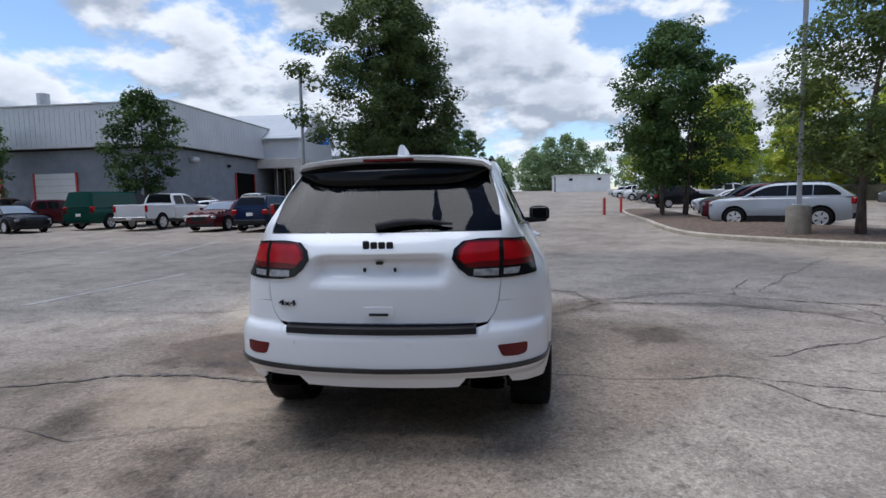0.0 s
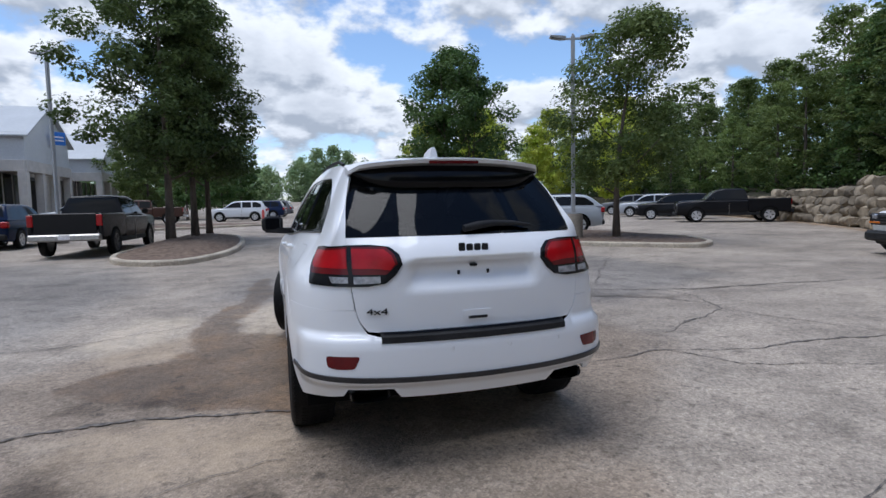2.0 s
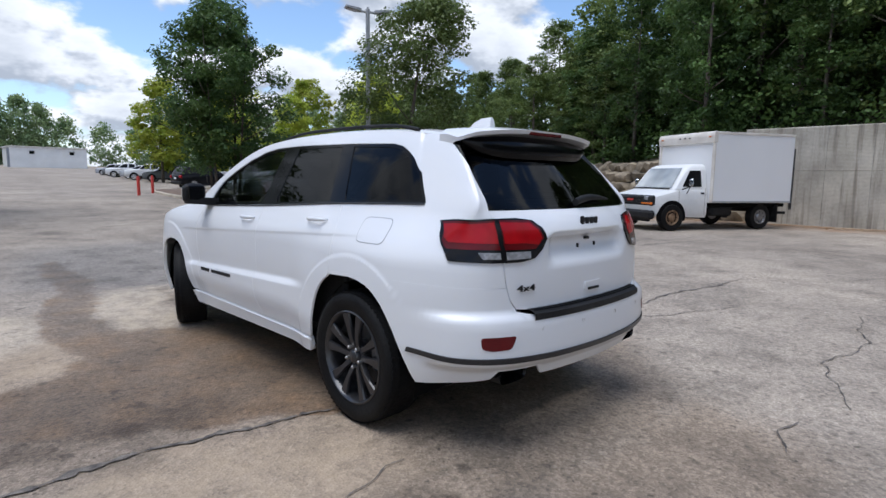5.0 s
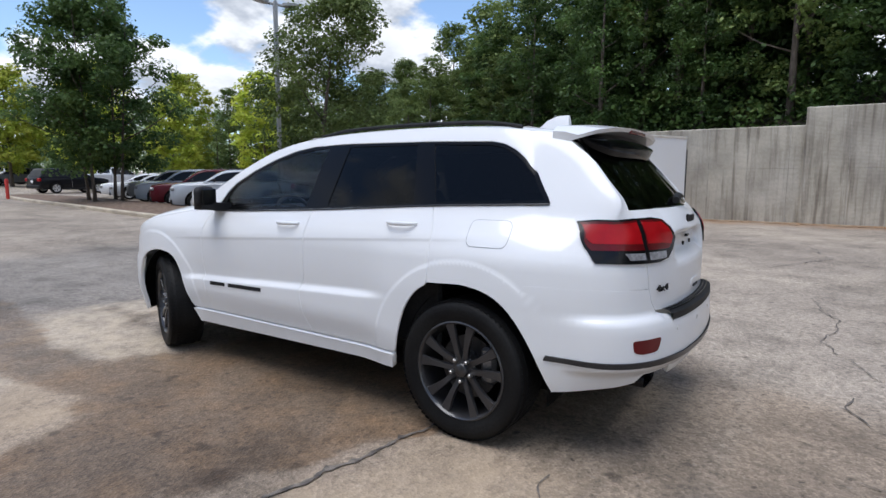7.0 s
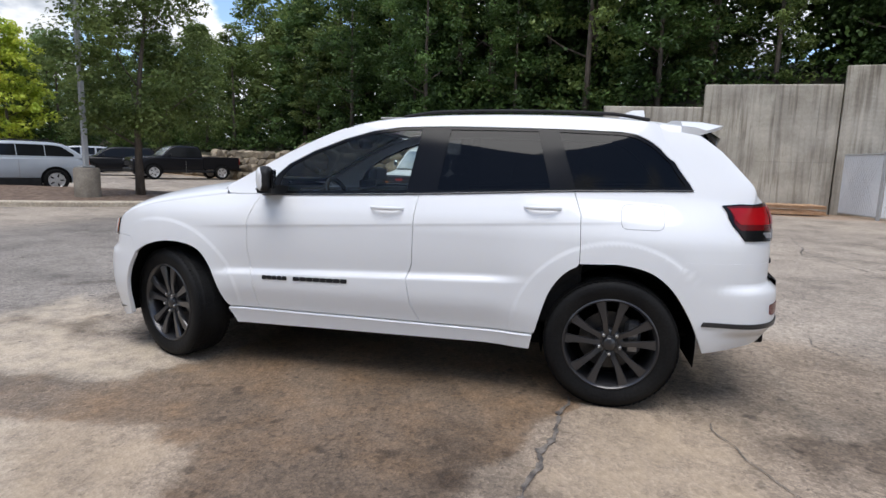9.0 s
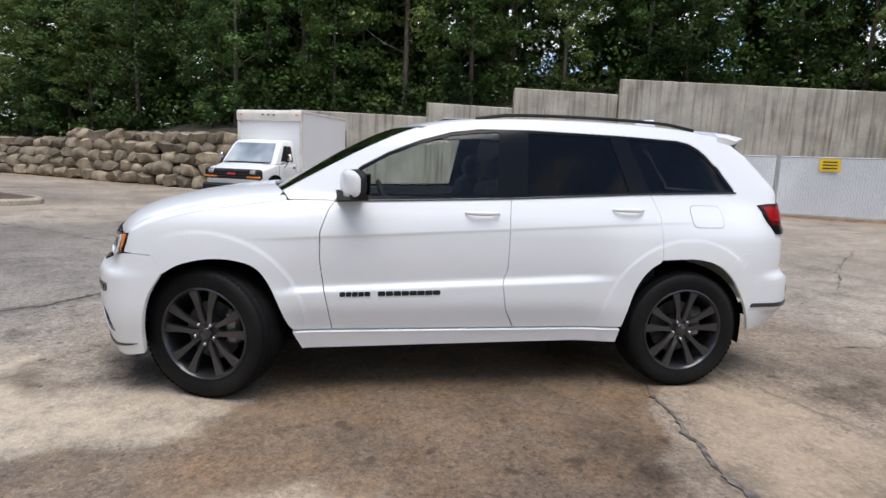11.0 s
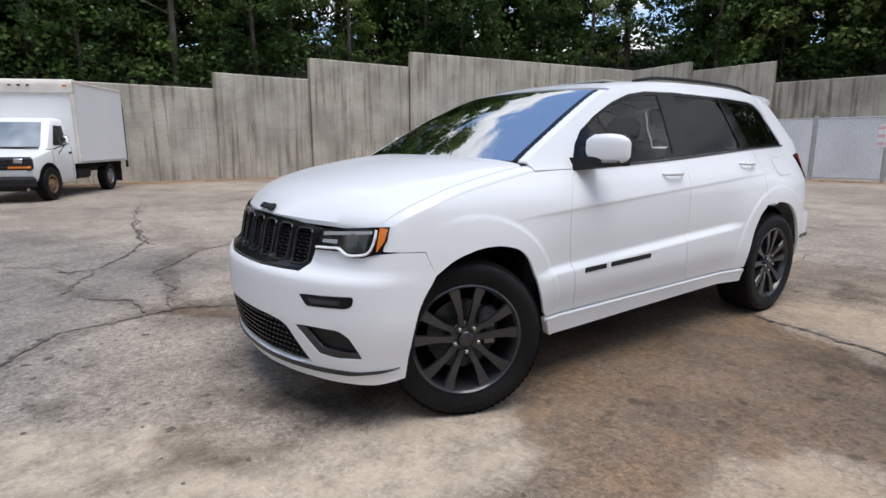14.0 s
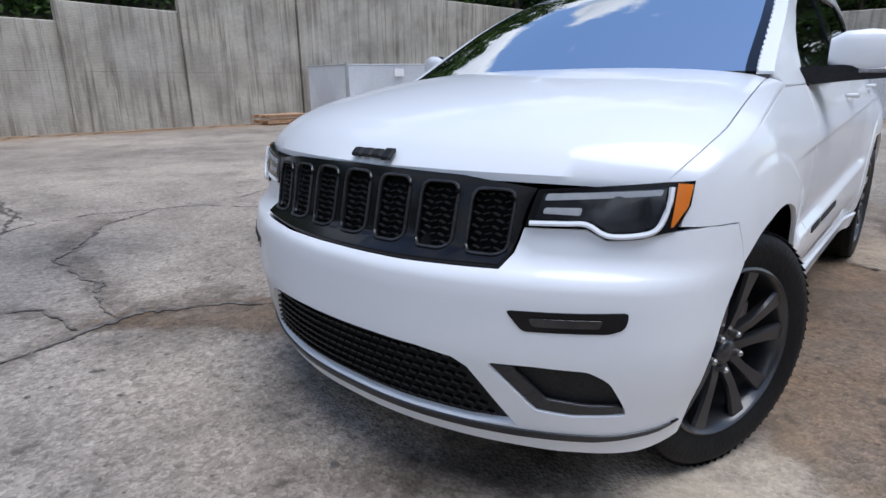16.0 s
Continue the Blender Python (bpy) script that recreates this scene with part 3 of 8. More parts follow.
def strip(pts, width, z=0.004, seed=0, wob=0.35, pitch=0.12):
    """Ragged flat strip along a plan line on the lot."""
    rnd = random.Random(seed)
    fine = []
    for a, b in zip(pts, pts[1:]):
        n = max(2, int(math.dist(a, b) / pitch))
        fine += [(a[0] + (b[0] - a[0]) * i / n, a[1] + (b[1] - a[1]) * i / n) for i in range(n)]
    fine.append(pts[-1])
    vs = []
    for i, p in enumerate(fine):
        q0, q1 = fine[max(0, i - 1)], fine[min(len(fine) - 1, i + 1)]
        d = Vector((q1[0] - q0[0], q1[1] - q0[1])).normalized()
        nn = Vector((-d.y, d.x))
        o, w = 0.0, width / 2
        if wob > 0.1:
            u = i * pitch
            o = wob * (0.16 * noise.noise(Vector((u * 1.3, seed * 3.1, 0))) + 0.07 * noise.noise(Vector((u * 5.0, seed * 3.1, 4))))
            w *= (0.75 + 0.9 * noise.noise(Vector((u * 2.1, seed * 1.7, 9)))) * (1 + rnd.uniform(-wob, wob))
            w = max(0.003, w * (0.3 + 0.7 * min(1, 5 * min(i, len(fine) - 1 - i) / len(fine))))
        for s in (-1, 1):
            e = w * (1 + (rnd.uniform(-wob, wob) if wob > 0.1 else 0))
            vs.append((p[0] + nn.x * (o + s * e), p[1] + nn.y * (o + s * e), lot_z(p[1]) + z))
    return Mesh().add(vs, [(2 * i, 2 * i + 1, 2 * i + 3, 2 * i + 2) for i in range(len(fine) - 1)])


CRACKS = [
    ([(7.45, 7.4), (5.6, 5.0), (4.23, 3.06), (3.5, 2.75)], 0.05),
    ([(4.2, 3.0), (4.82, 1.94), (6.2, 1.9), (7.9, 1.78), (11, 1.2)], 0.05),
    ([(4.85, 1.9), (4.91, 1.47), (4.45, 0.53), (3.6, 0.1), (2.91, -0.32)], 0.04),
    ([(4.45, 0.5), (4.83, -0.75), (5.2, -1.4)], 0.025),
    ([(0.9, -0.9), (1.42, -0.99), (2.34, -0.8), (3.36, -1.1), (4.36, -1.14), (6.5, -1.5)], 0.045),
    ([(2.34, -0.8), (2.8, -1.5), (3.9, -1.9)], 0.02),
    ([(1.0, 3.6), (1.15, 3.3), (1.68, 3.0), (1.75, 2.7), (1.82, 2.44), (1.86, 2.11), (1.63, 1.72), (1.2, 1.4)], 0.07),
    ([(1.8, 2.25), (3.33, 2.12), (4.26, 1.57), (4.59, 0.88)], 0.06),
    ([(8.0, 1.75), (6.2, 1.9), (4.69, 2.16), (3.82, 2.62), (3.94, 3.26), (4.6, 4.2)], 0.05),
    ([(3.82, 2.62), (2.81, 2.92), (2.25, 2.5), (1.82, 2.44)], 0.05),
    ([(-0.85, -1.25), (-1.31, -1.23), (-1.65, -1.13), (-1.95, -1.0), (-2.5, -1.1), (-3.4, -1.5), (-4.6, -1.7)], 0.06),
    ([(-1.0, -2.0), (-2.0, -2.3), (-3.2, -2.0), (-4.6, -2.4)], 0.02),
    ([(0.5, -4.2), (-0.4, -4.0), (-1.2, -3.75), (-2.2, -3.9), (-3.6, -3.6)], 0.022),
    ([(-0.25, -3.2), (-0.3, -3.6), (-0.2, -4.0)], 0.02),
    ([(0.5, -3.3), (0.75, -3.2), (0.95, -3.25)], 0.018),
    ([(1.4, -3.4), (2.3, -3.0), (3.3, -3.2), (4.4, -2.9)], 0.02),
    ([(-2.4, 4.2), (-4.0, 3.9), (-6.0, 4.4), (-9.5, 4.2)], 0.03),
    ([(-2.0, 2.0), (-3.4, 1.4), (-5.6, 1.6), (-8, 1.2)], 0.03),
    ([(1.2, 9.2), (2.6, 9.0), (4.6, 8.4), (6.6, 8.6)], 0.035),
    ([(2.6, -4.6), (4.0, -5.6), (6.5, -5.2), (9.0, -6.0)], 0.03),
    ([(1.6, -5.2), (3.4, -7.0), (5.5, -9.5)], 0.03),
    ([(6.0, -2.0), (8.6, -3.2), (11.5, -2.6)], 0.035),
]
for k, (pts, w) in enumerate(CRACKS):
    tagged(part("crack", strip(pts, w * 0.62, 0.004 + 0.0004 * k, k, 0.7, 0.03), TAR), "dark ragged crack in the asphalt", "crack", "cracks in the asphalt", "structure")

# parking lines on the building's side of the lot
for k, (x, y) in enumerate([(-6.3, 1.9), (-9.0, 9.2), (-11.6, 9.6), (-14.4, 10.0), (-17.2, 10.4), (-20.2, 10.8)]):
    a = (x, y)
    b = (x + (0.4 if k == 0 else -0.9), y + (3.4 if k == 0 else 4.9))
    tagged(part("parking_line", strip([a, b], 0.1, 0.005, k, 0.05), LINE), "faded white parking line on grey asphalt", "line", "faded parking lines", "structure")


def kerbed_island(name, poly, mound, label):
    """Kerb ring 0.15 m high round a mounded bed of mulch."""
    n = len(poly)
    c = Vector((sum(p[0] for p in poly) / n, sum(p[1] for p in poly) / n))
    smooth = []
    for i in range(n):
        p0, p1, p2, p3 = (Vector(poly[(i + k) % n]) for k in (-1, 0, 1, 2))
        for t in (0, 0.25, 0.5, 0.75):
            smooth.append(0.5 * ((2 * p1) + (p2 - p0) * t + (2 * p0 - 5 * p1 + 4 * p2 - p3) * t * t + (3 * p1 - p0 - 3 * p2 + p3) * t**3))
    m = len(smooth)
    nor = []
    for i in range(m):
        d = (smooth[(i + 1) % m] - smooth[i - 1]).normalized()
        nor.append(Vector((d.y, -d.x)))
    if sum(nor[i].dot(smooth[i] - c) for i in range(m)) < 0:
        nor = [-q for q in nor]
    me = Mesh()
    prof = [(0.0, -0.05), (0.0, 0.11), (-0.03, 0.145), (-0.15, 0.15), (-0.17, 0.12), (-0.17, -0.05)]
    rings = []
    for o, z in prof:
        rings.append([(p.x + q.x * o, p.y + q.y * o, lot_z(p.y) + z) for p, q in zip(smooth, nor)])
    me.loft(rings)
    tagged(part(name + "_kerb", me, KERB, smooth=35), "pale weathered concrete kerb round a planting bed", "kerb", kind="structure")
    rnd = random.Random(len(poly))
    bed = Mesh()
    rings = []
    for k, s in enumerate((0.0, 0.25, 0.5, 0.75, 1.0)):
        rings.append([((p + q * -0.165).lerp(c, s).x, (p + q * -0.165).lerp(c, s).y, lot_z(p.y + (c.y - p.y) * s) + 0.12 + mound * min(1, 2.2 * s) + (rnd.uniform(-0.02, 0.03) if k else 0)) for p, q in zip(smooth, nor)])
    bed.loft(rings, True, False)
    tagged(part(name + "_bed", bed, MULCH, smooth=True), label, "mulch bed", kind="structure")


kerbed_island("island_east", [(10.9, 8.1), (9.6, 9.3), (8.35, 10.7), (6.95, 12.5), (6.45, 14.6), (6.7, 18.5), (7.1, 22), (7.8, 30), (9.0, 36), (11.0, 36), (10.4, 31), (9.9, 26), (8.5, 21.0), (8.3, 17.6), (9.6, 14.9), (12.2, 13.2), (13.2, 11.6), (12.4, 9.2)], 0.10, "brown bark mulch bed under lot trees")
kerbed_island("island_west", [(-4.0, 10.4), (-3.0, 10.7), (-2.2, 13.0), (-2.0, 17.0), (-2.4, 21), (-3.4, 23), (-4.6, 22.5), (-5.2, 18), (-5.5, 13.5), (-5.0, 11.3)], 0.22, "mounded brown bark mulch bed under trees")
kerbed_island("island_far", [(-14, 31.0), (-7.4, 31.4), (-2.4, 33.6), (-1.2, 35.0), (-2.0, 36.6), (-7, 35.6), (-14, 35)], 0.08, "low dry planting bed with pale kerb")


# ---- retaining walls and bank ----
def slab_wall(name, a, b, z0, z1, thick, label):
    """One poured concrete section from a to b with top heights z0 and z1, with chamfered cap and recessed form joints."""
    a, b = Vector(a), Vector(b)
    d = (b - a).normalized()
    nn = Vector((d.y, -d.x))
    length = (b - a).length
    me = Mesh()
    cuts = sorted({0.0, length} | {c for k in range(1, int(length / 1.22) + 1) for c in (k * 1.22 - 0.012, k * 1.22 + 0.012) if 0.05 < c < length - 0.05})
    prof_n = []
    for c in cuts:
        p = a + d * c
        zt = z0 + (z1 - z0) * c / length
        q = p - nn * thick
        f = p
        prof_n.append([(f.x, f.y, -0.3), (f.x, f.y, 1.78), ((f - nn * 0.012).x, (f - nn * 0.012).y, 1.79), (f.x, f.y, 1.80), (f.x, f.y, zt - 0.03), ((f - nn * 0.03).x, (f - nn * 0.03).y, zt), ((q + nn * 0.03).x, (q + nn * 0.03).y, zt), (q.x, q.y, zt - 0.03), (q.x, q.y, -0.3)])
    me.loft(prof_n, True, True)
    ob = tagged(part(name, me, CONCRETE), label, "retaining wall", kind="structure")
    for k in range(1, int(length / 1.22) + 1):
        c = k * 1.22
        if c > length - 0.1:
            break
        zt = z0 + (z1 - z0) * c / length
        p = a + d * c + nn * 0.004
        g = Mesh().box((p.x, p.y, zt / 2), (0.014, 0.01, zt - 0.06), 0, Matrix.Rotation(math.atan2(d.y, d.x), 4, "Z"))
        part("form_joint", g, SEAM, ob)
    return ob


SEAM = mat("dark_form_joint", (0.24, 0.225, 0.20), (0.40, 0.38, 0.34), scale=3, rough=0.9)
WALL_LINE = [((18.68, 2.9), (18.54, -2.38), 3.22, 3.2), ((18.4, -2.38), (18.35, -5.9), 3.75, 3.72), ((18.2, -5.9), (17.9, -10.2), 4.5, 4.46), ((17.75, -10.2), (14.6, -21.0), 5.05, 4.75), ((14.6, -21.0), (11.9, -21.6), 4.72, 4.9), ((11.9, -21.7), (8.6, -22.4), 4.5, 4.62), ((8.6, -22.5), (-7.0, -23.8), 3.75, 3.7)]
for k, (a, b, z0, z1) in enumerate(WALL_LINE):
    slab_wall("wall_east" if k < 4 else "wall_south", a, b, z0, z1, 0.3, "stained grey poured concrete retaining wall, stepped top")

BANK = [(34, 60), (33.5, 40), (31.5, 26), (27.0, 16.5), (21.9, 8.2), (20.0, 6.2), (19.3, 4.0), (18.85, -2), (18.5, -10), (15.0, -21.4), (8.6, -22.8), (-7, -24.1)]
BANK_Z = [1.2, 1.3, 1.5, 1.6, 2.2, 2.3, 2.4, 3.0, 4.2, 4.5, 3.5, 3.4]


def build_bank():
    me = Mesh()
    rings = []
    for s, dz in ((0, 0), (1.2, 0.25), (4, 1.0), (9, 2.4), (18, 4.0), (45, 5.0)):
        ring = []
        for i, p in enumerate(BANK):
            q0, q1 = Vector(BANK[max(0, i - 1)]), Vector(BANK[min(len(BANK) - 1, i + 1)])
            d = (q1 - q0).normalized()
            out = Vector((-d.y, d.x))
            pp = Vector(p) + out * s
            ring.append((pp.x, pp.y, BANK_Z[i] + dz * (0.5 if i < 4 else 1.0) + (lot_z(p[1]) if i < 5 else 0)))
        rings.append(ring)
    low = [(x, y, -0.2) for x, y in BANK]
    me.loft([low] + rings, False)
    tagged(part("hillside", me, SOIL, smooth=True), "dark wooded bank behind the retaining walls", "hillside", kind="structure")


build_bank()


def rock_mesh(seed, sx, sy, sz):
    rnd = random.Random(seed)
    bm = bmesh.new()
    bmesh.ops.create_icosphere(bm, subdivisions=2, radius=1.0)
    off = Vector((rnd.random() * 50, rnd.random() * 50, 0))
    for v in bm.verts:
        d = v.co.normalized()
        k = 0.86 + 0.30 * noise.noise(d * 1.3 + off) + 0.10 * noise.noise(d * 3.1 + off)
        c = Vector((max(-0.78, min(0.78, d.x)) * 1.2, max(-0.8, min(0.8, d.y)) * 1.2, max(-0.72, min(0.72, d.z)) * 1.3))
        v.co = Vector((c.x * sx, c.y * sy, c.z * sz)) * k
    d = bpy.data.meshes.new("boulder")
    bm.to_mesh(d)
    bm.free()
    d.materials.append(ROCK)
    d.shade_smooth()
    d.set_sharp_from_angle(angle=radians(42))
    return d


ROCKS = [rock_mesh(k, 0.5, 0.36, 0.30) for k in range(7)]


def boulder_wall():
    base = tagged(new("boulder_wall"), "dry-laid wall of large tan boulders along the wooded bank", "boulder wall", kind="structure")
    rnd = random.Random(4)
    line = [Vector(p) for p in ((32.2, 34), (30.6, 26), (26.3, 16.6), (21.2, 8.6), (19.1, 6.2), (18.6, 2.75))]
    total = sum((b - a).length for a, b in zip(line, line[1:]))
    for row in range(5):
        s = rnd.uniform(0, 0.5)
        while s < total:
            step = rnd.uniform(0.72, 1.15)
            t, q = s, None
            for a, b in zip(line, line[1:]):
                if t <= (b - a).length:
                    q = a + (b - a).normalized() * t
                    d = (b - a).normalized()
                    break
                t -= (b - a).length
            if q is None:
                break
            s += step
            high = 2.35 if q.y < 14 else (1.75 if q.y < 22 else 1.3)
            z = 0.24 + row * 0.44
            if z > high:
                continue
            out = Vector((-d.y, d.x))
            p = q - out * (-0.16 * row) + Vector((rnd.uniform(-0.06, 0.06), rnd.uniform(-0.06, 0.06)))
            o = new("boulder", ROCKS[rnd.randrange(7)])
            k = step / 0.92
            o.matrix_world = Matrix.LocRotScale((p.x, p.y, lot_z(p.y) + z + rnd.uniform(-0.05, 0.05)), Euler((rnd.uniform(-0.2, 0.2), rnd.uniform(-0.2, 0.2), math.atan2(d.y, d.x) + rnd.choice((0, math.pi)) + rnd.uniform(-0.2, 0.2))), (k * rnd.uniform(0.95, 1.1), rnd.uniform(0.9, 1.2), rnd.uniform(0.85, 1.15)))
            o.parent = base


boulder_wall()


# ---- slatted fence round the bin yard ----
def fence_run(a, b, height):
    a, b = Vector(a), Vector(b)
    d = (b - a).normalized()
    ang = math.atan2(d.y, d.x)
    fence = empty("fence_panel", pose(a.x, a.y, 0, 0, 0, math.degrees(ang)), "galvanised chain-link fence panel filled with grey privacy slats", "fence", "bin yard fence")
    length = (b - a).length
    for x in (0.03, length - 0.03):
        part("post", Mesh().tube([(x, 0, 0), (x, 0, height + 0.04)], 0.035, 10), GALV, fence, smooth=40)
        part("post_cap", Mesh().lathe([(0.0, 0.042), (0.02, 0.042), (0.045, 0.0)], 10, (x, 0, height + 0.03), "z"), GALV, fence)
    for z in (0.10, height - 0.03):
        part("rail", Mesh().tube([(0.05, 0, z), (length - 0.05, 0, z)], 0.022, 8), GALV, fence, smooth=40)
    m = int((length - 0.12) / 0.085)
    slats = Mesh()
    for i in range(m):
        slats.box((0.075 + (i + 0.5) * (length - 0.15) / m, 0.0, height / 2 + 0.03), (0.081, 0.008, height - 0.14), 0.003)
    tagged(part("slats", slats, SLATS, fence, "close-set pale grey vertical slats"), kind="stuff")
    wires = Mesh()
    k = int(length / 0.11)
    for i in range(k):
        x = 0.06 + i * 0.11
        for s in (-1, 1):
            x2 = x + s * (height - 0.16) * 0.55
            if 0.03 < x2 < length - 0.03:
                wires.box(((x + x2) / 2, -0.012, height / 2 + 0.03), (0.004, 0.004, math.hypot(x2 - x, height - 0.16)), 0, Matrix.Rotation(math.atan2(x2 - x, height - 0.16), 4, "Y"))
    tagged(part("wire_mesh", wires, GALV, fence, "diagonal chain-link wires"), kind="stuff")
    return fence


FENCE = [(17.85, -10.4), (15.7, -10.7), (13.4, -14.2), (11.1, -17.6), (9.85, -17.86), (5.4, -18.64), (3.4, -18.9), (-0.6, -19.4), (-4.6, -20.0)]
for a, b in zip(FENCE, FENCE[1:]):
    fence_run(a, b, 2.1)


def notice(x, y, z, ang, w, h, rows):
    s = empty("notice_sign", pose(x, y, z, 0, 0, ang), "white notice with rows of faded red print, wired to the fence", "sign")
    part("board", Mesh().box((0, 0, 0), (w, 0.006, h), 0.002), PAPER, s)
    for i in range(rows):
        for k in (-1, 1):
            part("print_bar", Mesh().box((k * w * 0.2, -0.006, h * (0.34 - 0.68 * i / max(1, rows - 1))), (w * 0.34, 0.004, h * 0.13), 0.001), PINK_INK, s)


notice(3.45, -18.84, 1.48, 173, 0.62, 0.72, 3)
notice(7.60, -18.215, 1.43, 170, 0.62, 0.66, 3)
notice(14.55, -12.3, 1.78, 57, 0.35, 0.28, 1)
YELLOW = mat("yellow_sign_face", (0.80, 0.55, 0.02), (0.70, 0.47, 0.02), scale=3, rough=0.5, fine=0.03)
for x, y, w, h, mt, lb in ((12.5, -15.42, 0.60, 0.42, YELLOW, "small yellow notice wired to the slatted fence"), (11.39, -17.06, 0.58, 0.36, PAPER, "small white notice wired to the slatted fence")):
    s = empty("notice_sign", pose(x, y, 1.82, 0, 0, 236), lb, "sign")
    part("board", Mesh().box((0, 0, 0), (w, 0.006, h), 0.002), mt, s)
    for k in (-0.25, 0.0, 0.25):
        part("print_bar", Mesh().box((0, -0.006, h * k), (w * 0.7, 0.004, h * 0.10), 0.001), GREY_SATIN if mt is PAPER else BLACK_MATT, s)


def lumber_stack(x, y, ang):
    st = empty("pallet_stack", pose(x, y, 0, 0, 0, ang), "low stack of weathered orange-brown pallet boards by the wall", "pallet")
    for layer, z in enumerate((0.05, 0.24)):
        for k in (-0.5, 0, 0.5):
            part("bearer", Mesh().box((0, k * 0.9, z + 0.045), (1.9, 0.09, 0.09), 0.006), WOOD, st)
        for i in range(9):
            part("deck_board", Mesh().box((-0.85 + i * 0.2125, 0, z + 0.105), (0.13, 1.1, 0.022), 0.004), WOOD, st)
    return st


lumber_stack(16.9, -8.6, 93)


def debris():
    """Orange-brown leaf litter and dirt along the foot of the walls."""
    me = Mesh()
    rnd = random.Random(9)
    lines = [((18.3, 5.0), (17.4, -10.0)), ((15.4, -11.2), (10.9, -17.2)), ((10.9, -17.3), (-3, -19.2))]
    for a, b in lines:
        for _ in range(700):
            t = rnd.random()
            o = abs(rnd.gauss(0, 0.45))
            x, y = a[0] + (b[0] - a[0]) * t - o * 0.9, a[1] + (b[1] - a[1]) * t + o * 0.25
            r = rnd.uniform(0.03, 0.09)
            an = rnd.random() * 6.3
            z = 0.006 + rnd.random() * 0.02
            me.add([(x + r * math.cos(an), y + r * math.sin(an), z), (x - r * 0.5 * math.sin(an), y + r * 0.5 * math.cos(an), z + 0.01), (x - r * math.cos(an), y - r * math.sin(an), z), (x + r * 0.5 * math.sin(an), y - r * 0.5 * math.cos(an), z)], [(0, 1, 2, 3)])
    tagged(part("leaf_litter", me, LITTER), "orange-brown leaf litter and wood chips along the wall", "leaf litter", kind="stuff")


LITTER = mat("leaf_litter_brown", (0.24, 0.13, 0.06), (0.38, 0.24, 0.13), scale=3, rough=0.95)
debris()
DIRT = mat("dirt_verge", (0.26, 0.17, 0.10), (0.36, 0.27, 0.18), scale=1.2, rough=0.95, bump=0.5)
tagged(part("dirt_verge", strip([(18.0, 6.0), (17.95, -2), (17.7, -6.0), (17.2, -10.2)], 1.1, 0.008, 3, 0.3), DIRT), "ragged brown dirt along the wall foot", "dirt", kind="structure")
tagged(part("dirt_verge", strip([(31.4, 30), (29.6, 25), (25.6, 16.4), (20.5, 8.8), (18.2, 6.6)], 0.9, 0.008, 5, 0.3), DIRT), "ragged brown dirt along the boulder foot", "dirt", kind="structure")


def oil_drips():
    """Small dried oil drips before the car."""
    rnd = random.Random(14)
    me = Mesh()
    spots = [(0.01, 2.24, 0.030), (0.4, 2.26, 0.018), (1.15, 3.05, 0.035), (1.0, 2.97, 0.02), (1.1, 3.17, 0.03), (0.84, 3.13, 0.022), (0.18, 2.83, 0.018), (0.14, 3.16, 0.02), (0.18, 3.03, 0.016), (0.43, 3.17, 0.014), (0.14, 2.67, 0.024), (-0.21, 2.62, 0.034), (-0.66, 2.41, 0.024), (0.31, 3.29, 0.03), (1.25, 2.77, 0.02), (1.21, 2.89, 0.02), (1.27, 2.69, 0.018), (1.28, 2.52, 0.022)]
    for _ in range(40):
        spots.append((rnd.uniform(-1.4, 2.2), rnd.uniform(2.2, 4.2), rnd.uniform(0.006, 0.014)))
    for x, y, r in spots:
        st, an = rnd.uniform(1.0, 2.0), rnd.random() * 3.14
        ring = []
        for i in range(10):
            a = 2 * math.pi * i / 10
            q = 0.62 * r * rnd.uniform(0.6, 1.3)
            u, v = q * math.cos(a) * st, q * math.sin(a)
            ring.append((x + u * math.cos(an) - v * math.sin(an), y + u * math.sin(an) + v * math.cos(an), 0.003))
        me.add(ring, [tuple(range(10))])
    tagged(part("oil_drips", me, OIL), "small dried oil drips on the asphalt", "oil stain", kind="stuff")


OIL = mat("dried_oil", (0.085, 0.072, 0.06), (0.17, 0.145, 0.12), scale=40, rough=0.85)
oil_drips()

# ---- the white sport-utility car ----
def pchip(pts):
    """Smooth monotone curve through (u, value) pairs."""
    us, vs = np.array([p[0] for p in pts], float), np.array([p[1] for p in pts], float)
    h, d = np.diff(us), np.diff(vs) / np.diff(us)
    m = np.zeros_like(us)
    m[0], m[-1] = d[0], d[-1]
    for i in range(1, len(us) - 1):
        if d[i - 1] * d[i] > 0:
            w1, w2 = 2 * h[i] + h[i - 1], h[i] + 2 * h[i - 1]
            m[i] = (w1 + w2) / (w1 / d[i - 1] + w2 / d[i])

    def at(u):
        u = np.clip(np.asarray(u, float), us[0], us[-1])
        i = np.clip(np.searchsorted(us, u, "right") - 1, 0, len(h) - 1)
        t = (u - us[i]) / h[i]
        return (1 + 2 * t) * (1 - t) ** 2 * vs[i] + t * (1 - t) ** 2 * h[i] * m[i] + t * t * (3 - 2 * t) * vs[i + 1] + t * t * (t - 1) * h[i] * m[i + 1]

    return at


def sstep(a, b, u):
    t = np.clip((np.asarray(u, float) - a) / (b - a), 0, 1)
    return t * t * (3 - 2 * t)


